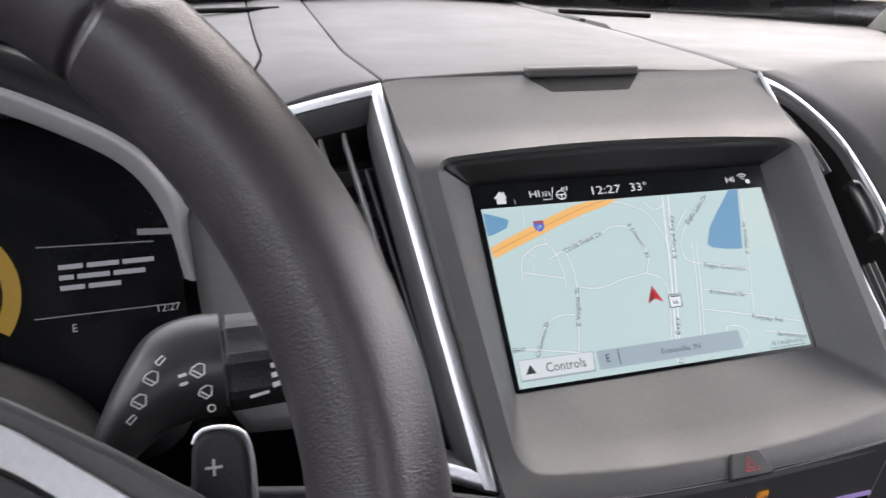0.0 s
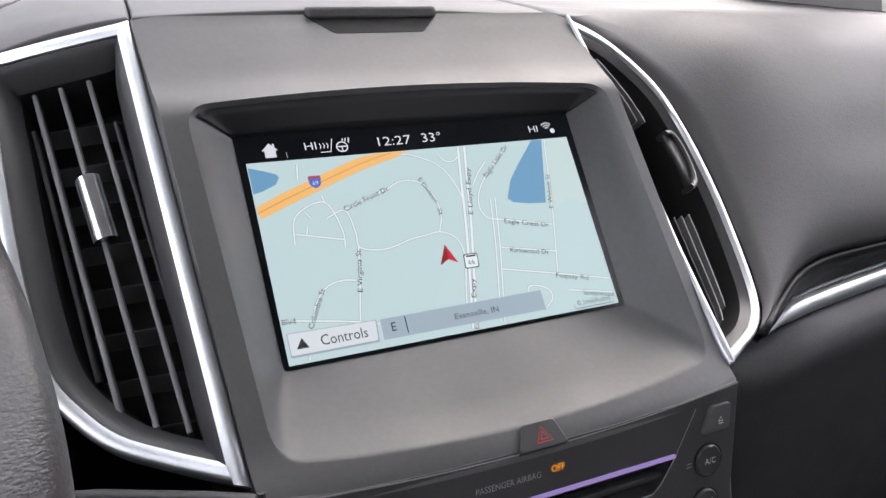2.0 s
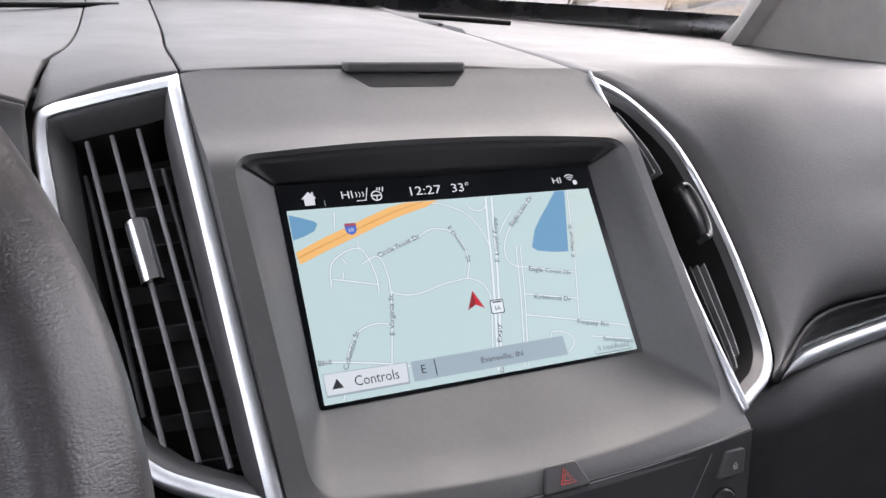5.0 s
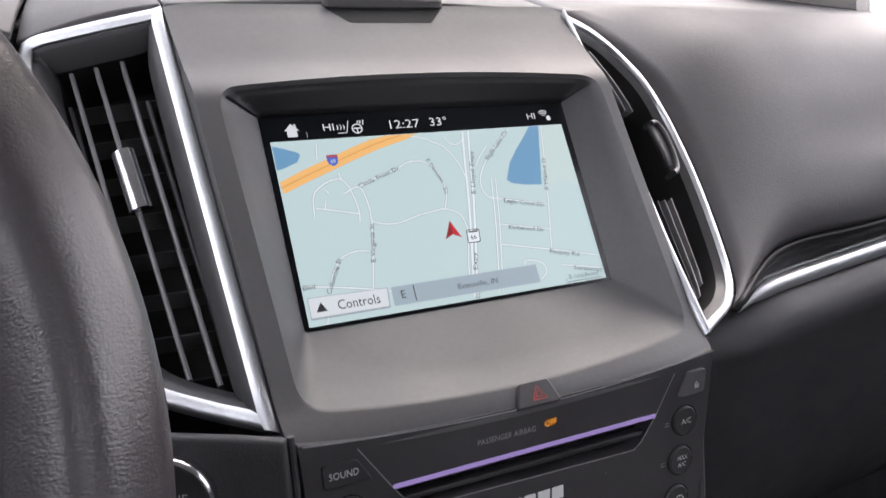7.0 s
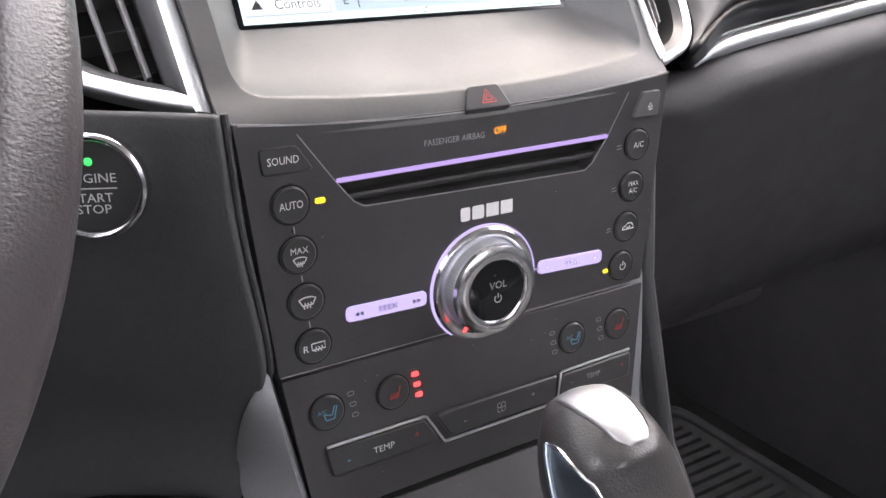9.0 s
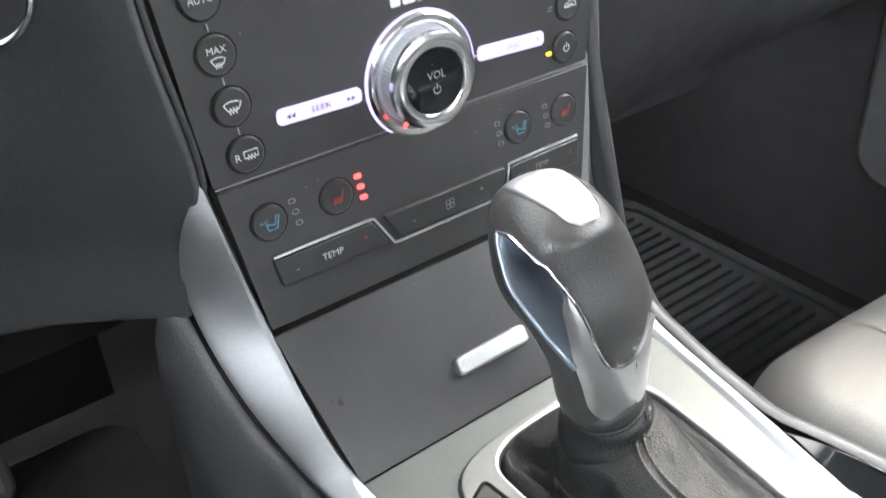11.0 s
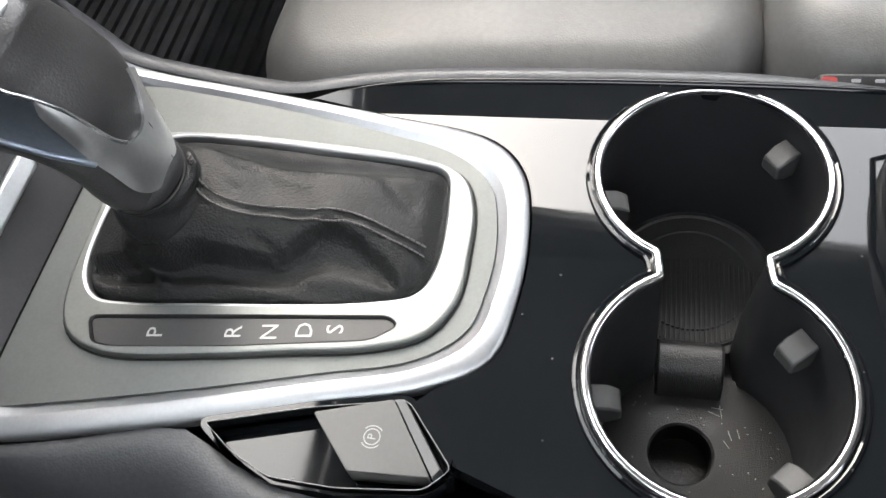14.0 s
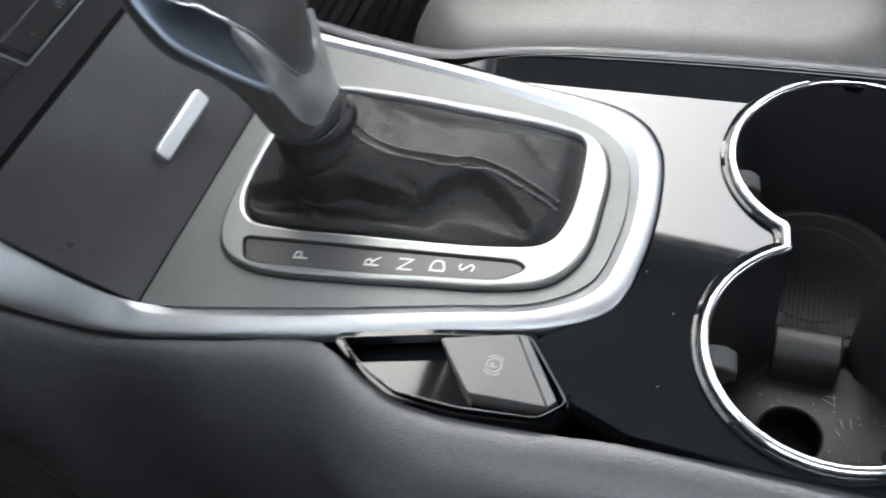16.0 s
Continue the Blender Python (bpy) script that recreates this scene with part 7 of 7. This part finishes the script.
PM = frm((-0.2370, 0.2560, 0.9135), (1, -0.1, 0), (0, 0.3, 1))
pd = part("shift_paddle", prism(rounded([(-0.0085, -0.03), (-0.0050, 0.0125), (0.0035, 0.0150), (0.0100, 0.0105), (0.0105, -0.03)], 0.004, 5), PM, 0.006), DARK, wheel, "black shift paddle with a plus sign", bevel=0.0016)
part("paddle_edge", sweep(spline([PM @ V(p) for p in ((-0.0046, 0.0110, -0.001), (-0.0030, 0.0140, -0.001), (0.0036, 0.0148, -0.001), (0.0088, 0.0128, -0.001), (0.0106, 0.0085, -0.001), (0.0109, -0.03, -0.001))], 26), circle(0.0008, 8), (0, -1, 0)), SATIN, pd)
writing("+", 0.0100, PM @ Matrix.Translation((0.0005, 0.0035, 0.0004)), PRINT, pd)

stalk = thing("wiper_stalk", (-0.26, 0.30, 0.93), "black wiper stalk with white wiper symbols", "control stalk")
ST = frm((-0.2360, 0.2830, 0.9370), (1, -0.05, 0.02), (0, 0.25, 1))
sect = [(-0.034, -0.022, 0.009, 0.010), (-0.026, -0.012, 0.014, 0.013), (-0.016, -0.002, 0.0165, 0.014), (-0.004, 0.002, 0.0165, 0.0145), (0.006, 0.002, 0.0165, 0.0145)]
rings = [[ST @ V((x, cy + ry * math.sin(a), rz * math.cos(a) - 0.014)) for a in np.linspace(0, 2 * math.pi, 29)[:-1]] for x, cy, ry, rz in spline(sect, 22)]
sb = part("body", loft(rings, True, True, True), BUTTON, stalk, sharp=50)
rings = [[ST @ V((x, 0.002 + (r + (0.0012 if int(j) % 4 < 2 else 0)) * math.sin(a), (r + (0.0012 if int(j) % 4 < 2 else 0)) * math.cos(a) - 0.014)) for j, a in enumerate(np.linspace(0, 2 * math.pi, 33)[:-1])] for x, r in ((0.0065, 0.0135), (0.008, 0.0145), (0.026, 0.0140), (0.028, 0.0125))]
part("twist_ring", loft(rings, True, True, True), DARK, stalk, "ribbed black twist ring", sharp=25)
WIPE = [[(-0.8, 0.4), (-0.3, 0.75), (0.5, 0.75), (0.9, 0.3), (0.35, -0.5), (-0.35, -0.5), (-0.8, 0.4)], [(0.1, -0.5), (-0.4, 0.5)]]
BLADE = [[(-0.9, 0.3), (0.7, 0.6), (0.9, -0.1), (-0.7, -0.5), (-0.9, 0.3)]]


def tilted(lines, deg):
    c, d = math.cos(radians(deg)), math.sin(radians(deg))
    return [[(x * c - y * d, x * d + y * c) for x, y in l] for l in lines]


for shape, x, y, size, up in ((BLADE, -0.0120, 0.0058, 0.0017, 0.0012), (WIPE, -0.0150, 0.0006, 0.0029, 0.0012), (WIPE, -0.0190, -0.0058, 0.0029, 0.0012), (BLADE, -0.0218, -0.0105, 0.0017, 0.0004),
                              (WIPE, -0.0014, 0.0010, 0.0029, 0.0012), (WIPE, 0.0002, -0.0058, 0.0027, -0.0004)):
    icon(tilted(shape, 28), x, y, ST, size, PRINT, sb, 0.0005, up=up)
icon([[(0.5 * math.cos(a), 0.5 * math.sin(a)) for a in np.linspace(0, 2 * math.pi, 13)]], 0.0012, -0.0108, ST, 0.0022, PRINT, sb, 0.0005, up=-0.0040)
for x, y in ((-0.0062, 0.0004), (-0.0060, -0.0022)):
    icon([[(-1, 0), (1, 0.4)]], x, y, ST, 0.0012, PRINT, sb, 0.0010, up=0.0012)
icon([[(-1, -0.15), (1, 0.15)]], 0.0160, -0.0085, ST, 0.0030, PRINT, sb, 0.0010, up=-0.0012)
for y in (0.0000, -0.0030, -0.0060):
    icon([[(-1, -0.1), (1, 0.3)]], 0.0215, y, ST, 0.0014, PRINT, sb, 0.0016, up=0.0016)
col = thing("steering_column", (-0.38, 0.36, 0.88), "dark grey steering column shroud", "column shroud")
rings = [[V((-0.381 + w * math.cos(a), y, zc + h * math.sin(a))) for a in np.linspace(0, 2 * math.pi, 33)[:-1]] for y, zc, w, h in ((0.265, 0.895, 0.075, 0.055), (0.275, 0.894, 0.098, 0.070), (0.36, 0.87, 0.110, 0.080), (0.48, 0.83, 0.11, 0.08))]
part("shroud", loft(rings, True, True, True), surface("black_shroud_plastic", (0.010, 0.010, 0.011), 0.55, spec=0.3, mottle=0.1), col)

cluster = thing("instrument_cluster", (-0.37, 0.5, 0.88), "dark instrument display under a curved hood with a metal arc", "instrument cluster")
CM = frm((-0.30, 0.500, 0.945), (1, 0.06, 0), (0, 0.28, 1))
part("face", prism(rrect(0.30, 0.20, 0.03, 6, -0.085, -0.01), CM @ Matrix.Translation((0, 0, -0.002)), 0.01), surface("instrument_black", (0.006, 0.007, 0.009), 0.15, mottle=0.1, spec=0.3), cluster)
arc3 = [(-0.44, 0.470, 1.050), (-0.38, 0.474, 1.047), (-0.33, 0.478, 1.036), (-0.29, 0.482, 1.020), (-0.2526, 0.486, 0.997), (-0.235, 0.492, 0.97), (-0.226, 0.498, 0.93)]
part("metal_arc", sweep(spline(arc3, 40), rrect(0.014, 0.012, 0.002, 3), (0, -0.55, 0.84)), surface("silver_paint", (0.62, 0.62, 0.63), 0.45, 0.25, mottle=0.04), cluster, "satin metal arc over the display")
grid = []
for p in spline(arc3, 40):
    grid.append([V((p.x + k * 0.012, p.y - 0.018 * k * k + 0.01 * k, p.z + 0.020 * k)) for k in (0.1, 0.35, 0.7, 1.0)])
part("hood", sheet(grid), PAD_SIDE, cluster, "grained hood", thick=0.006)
DISP, DIM = glowing("cluster_white", (0.24, 0.25, 0.27), 1.0), glowing("cluster_grey", (0.14, 0.15, 0.16), 1.0)
for y, w in ((-0.0045, 0.048), (-0.0100, 0.034), (-0.0155, 0.031)):
    x = 0.0035
    n = 0
    rng = random.Random(int(-y * 1e4))
    while x < 0.0035 + w:
        l = rng.choice((0.004, 0.007, 0.012, 0.016))
        patch([(x, y - 0.0013), (x + l, y - 0.0013), (x + l, y + 0.0013), (x, y + 0.0013)], CM, "message_bar", DISP, cluster, lift=0.0003)
        x += l + 0.0018
strokes([[(-0.006, 0.007), (0.052, 0.005)], [(-0.010, -0.030), (0.060, -0.030)]], CM, 0.0006, "divider_line", DIM, cluster, lift=0.0003)
patch([(0.044, 0.009), (0.062, 0.008), (0.062, 0.0115), (0.044, 0.0125)], CM, "message_bar", DIM, cluster, lift=0.0003)
writing("12:27", 0.0058, CM @ Matrix.Translation((0.0555, -0.0318, 0.0003)), DISP, cluster)
writing("E", 0.0060, CM @ Matrix.Translation((0.0085, -0.0370, 0.0003)), DISP, cluster)
YEL = glowing("gauge_amber", (0.30, 0.19, 0.02), 0.8)
a_out = [(-0.055 + 0.036 * math.cos(radians(a)), -0.014 + 0.036 * math.sin(radians(a))) for a in np.linspace(-35, 40, 20)]
strokes([a_out], CM, 0.0085, "gauge_arc", YEL, cluster, "amber gauge arc", lift=0.0003)
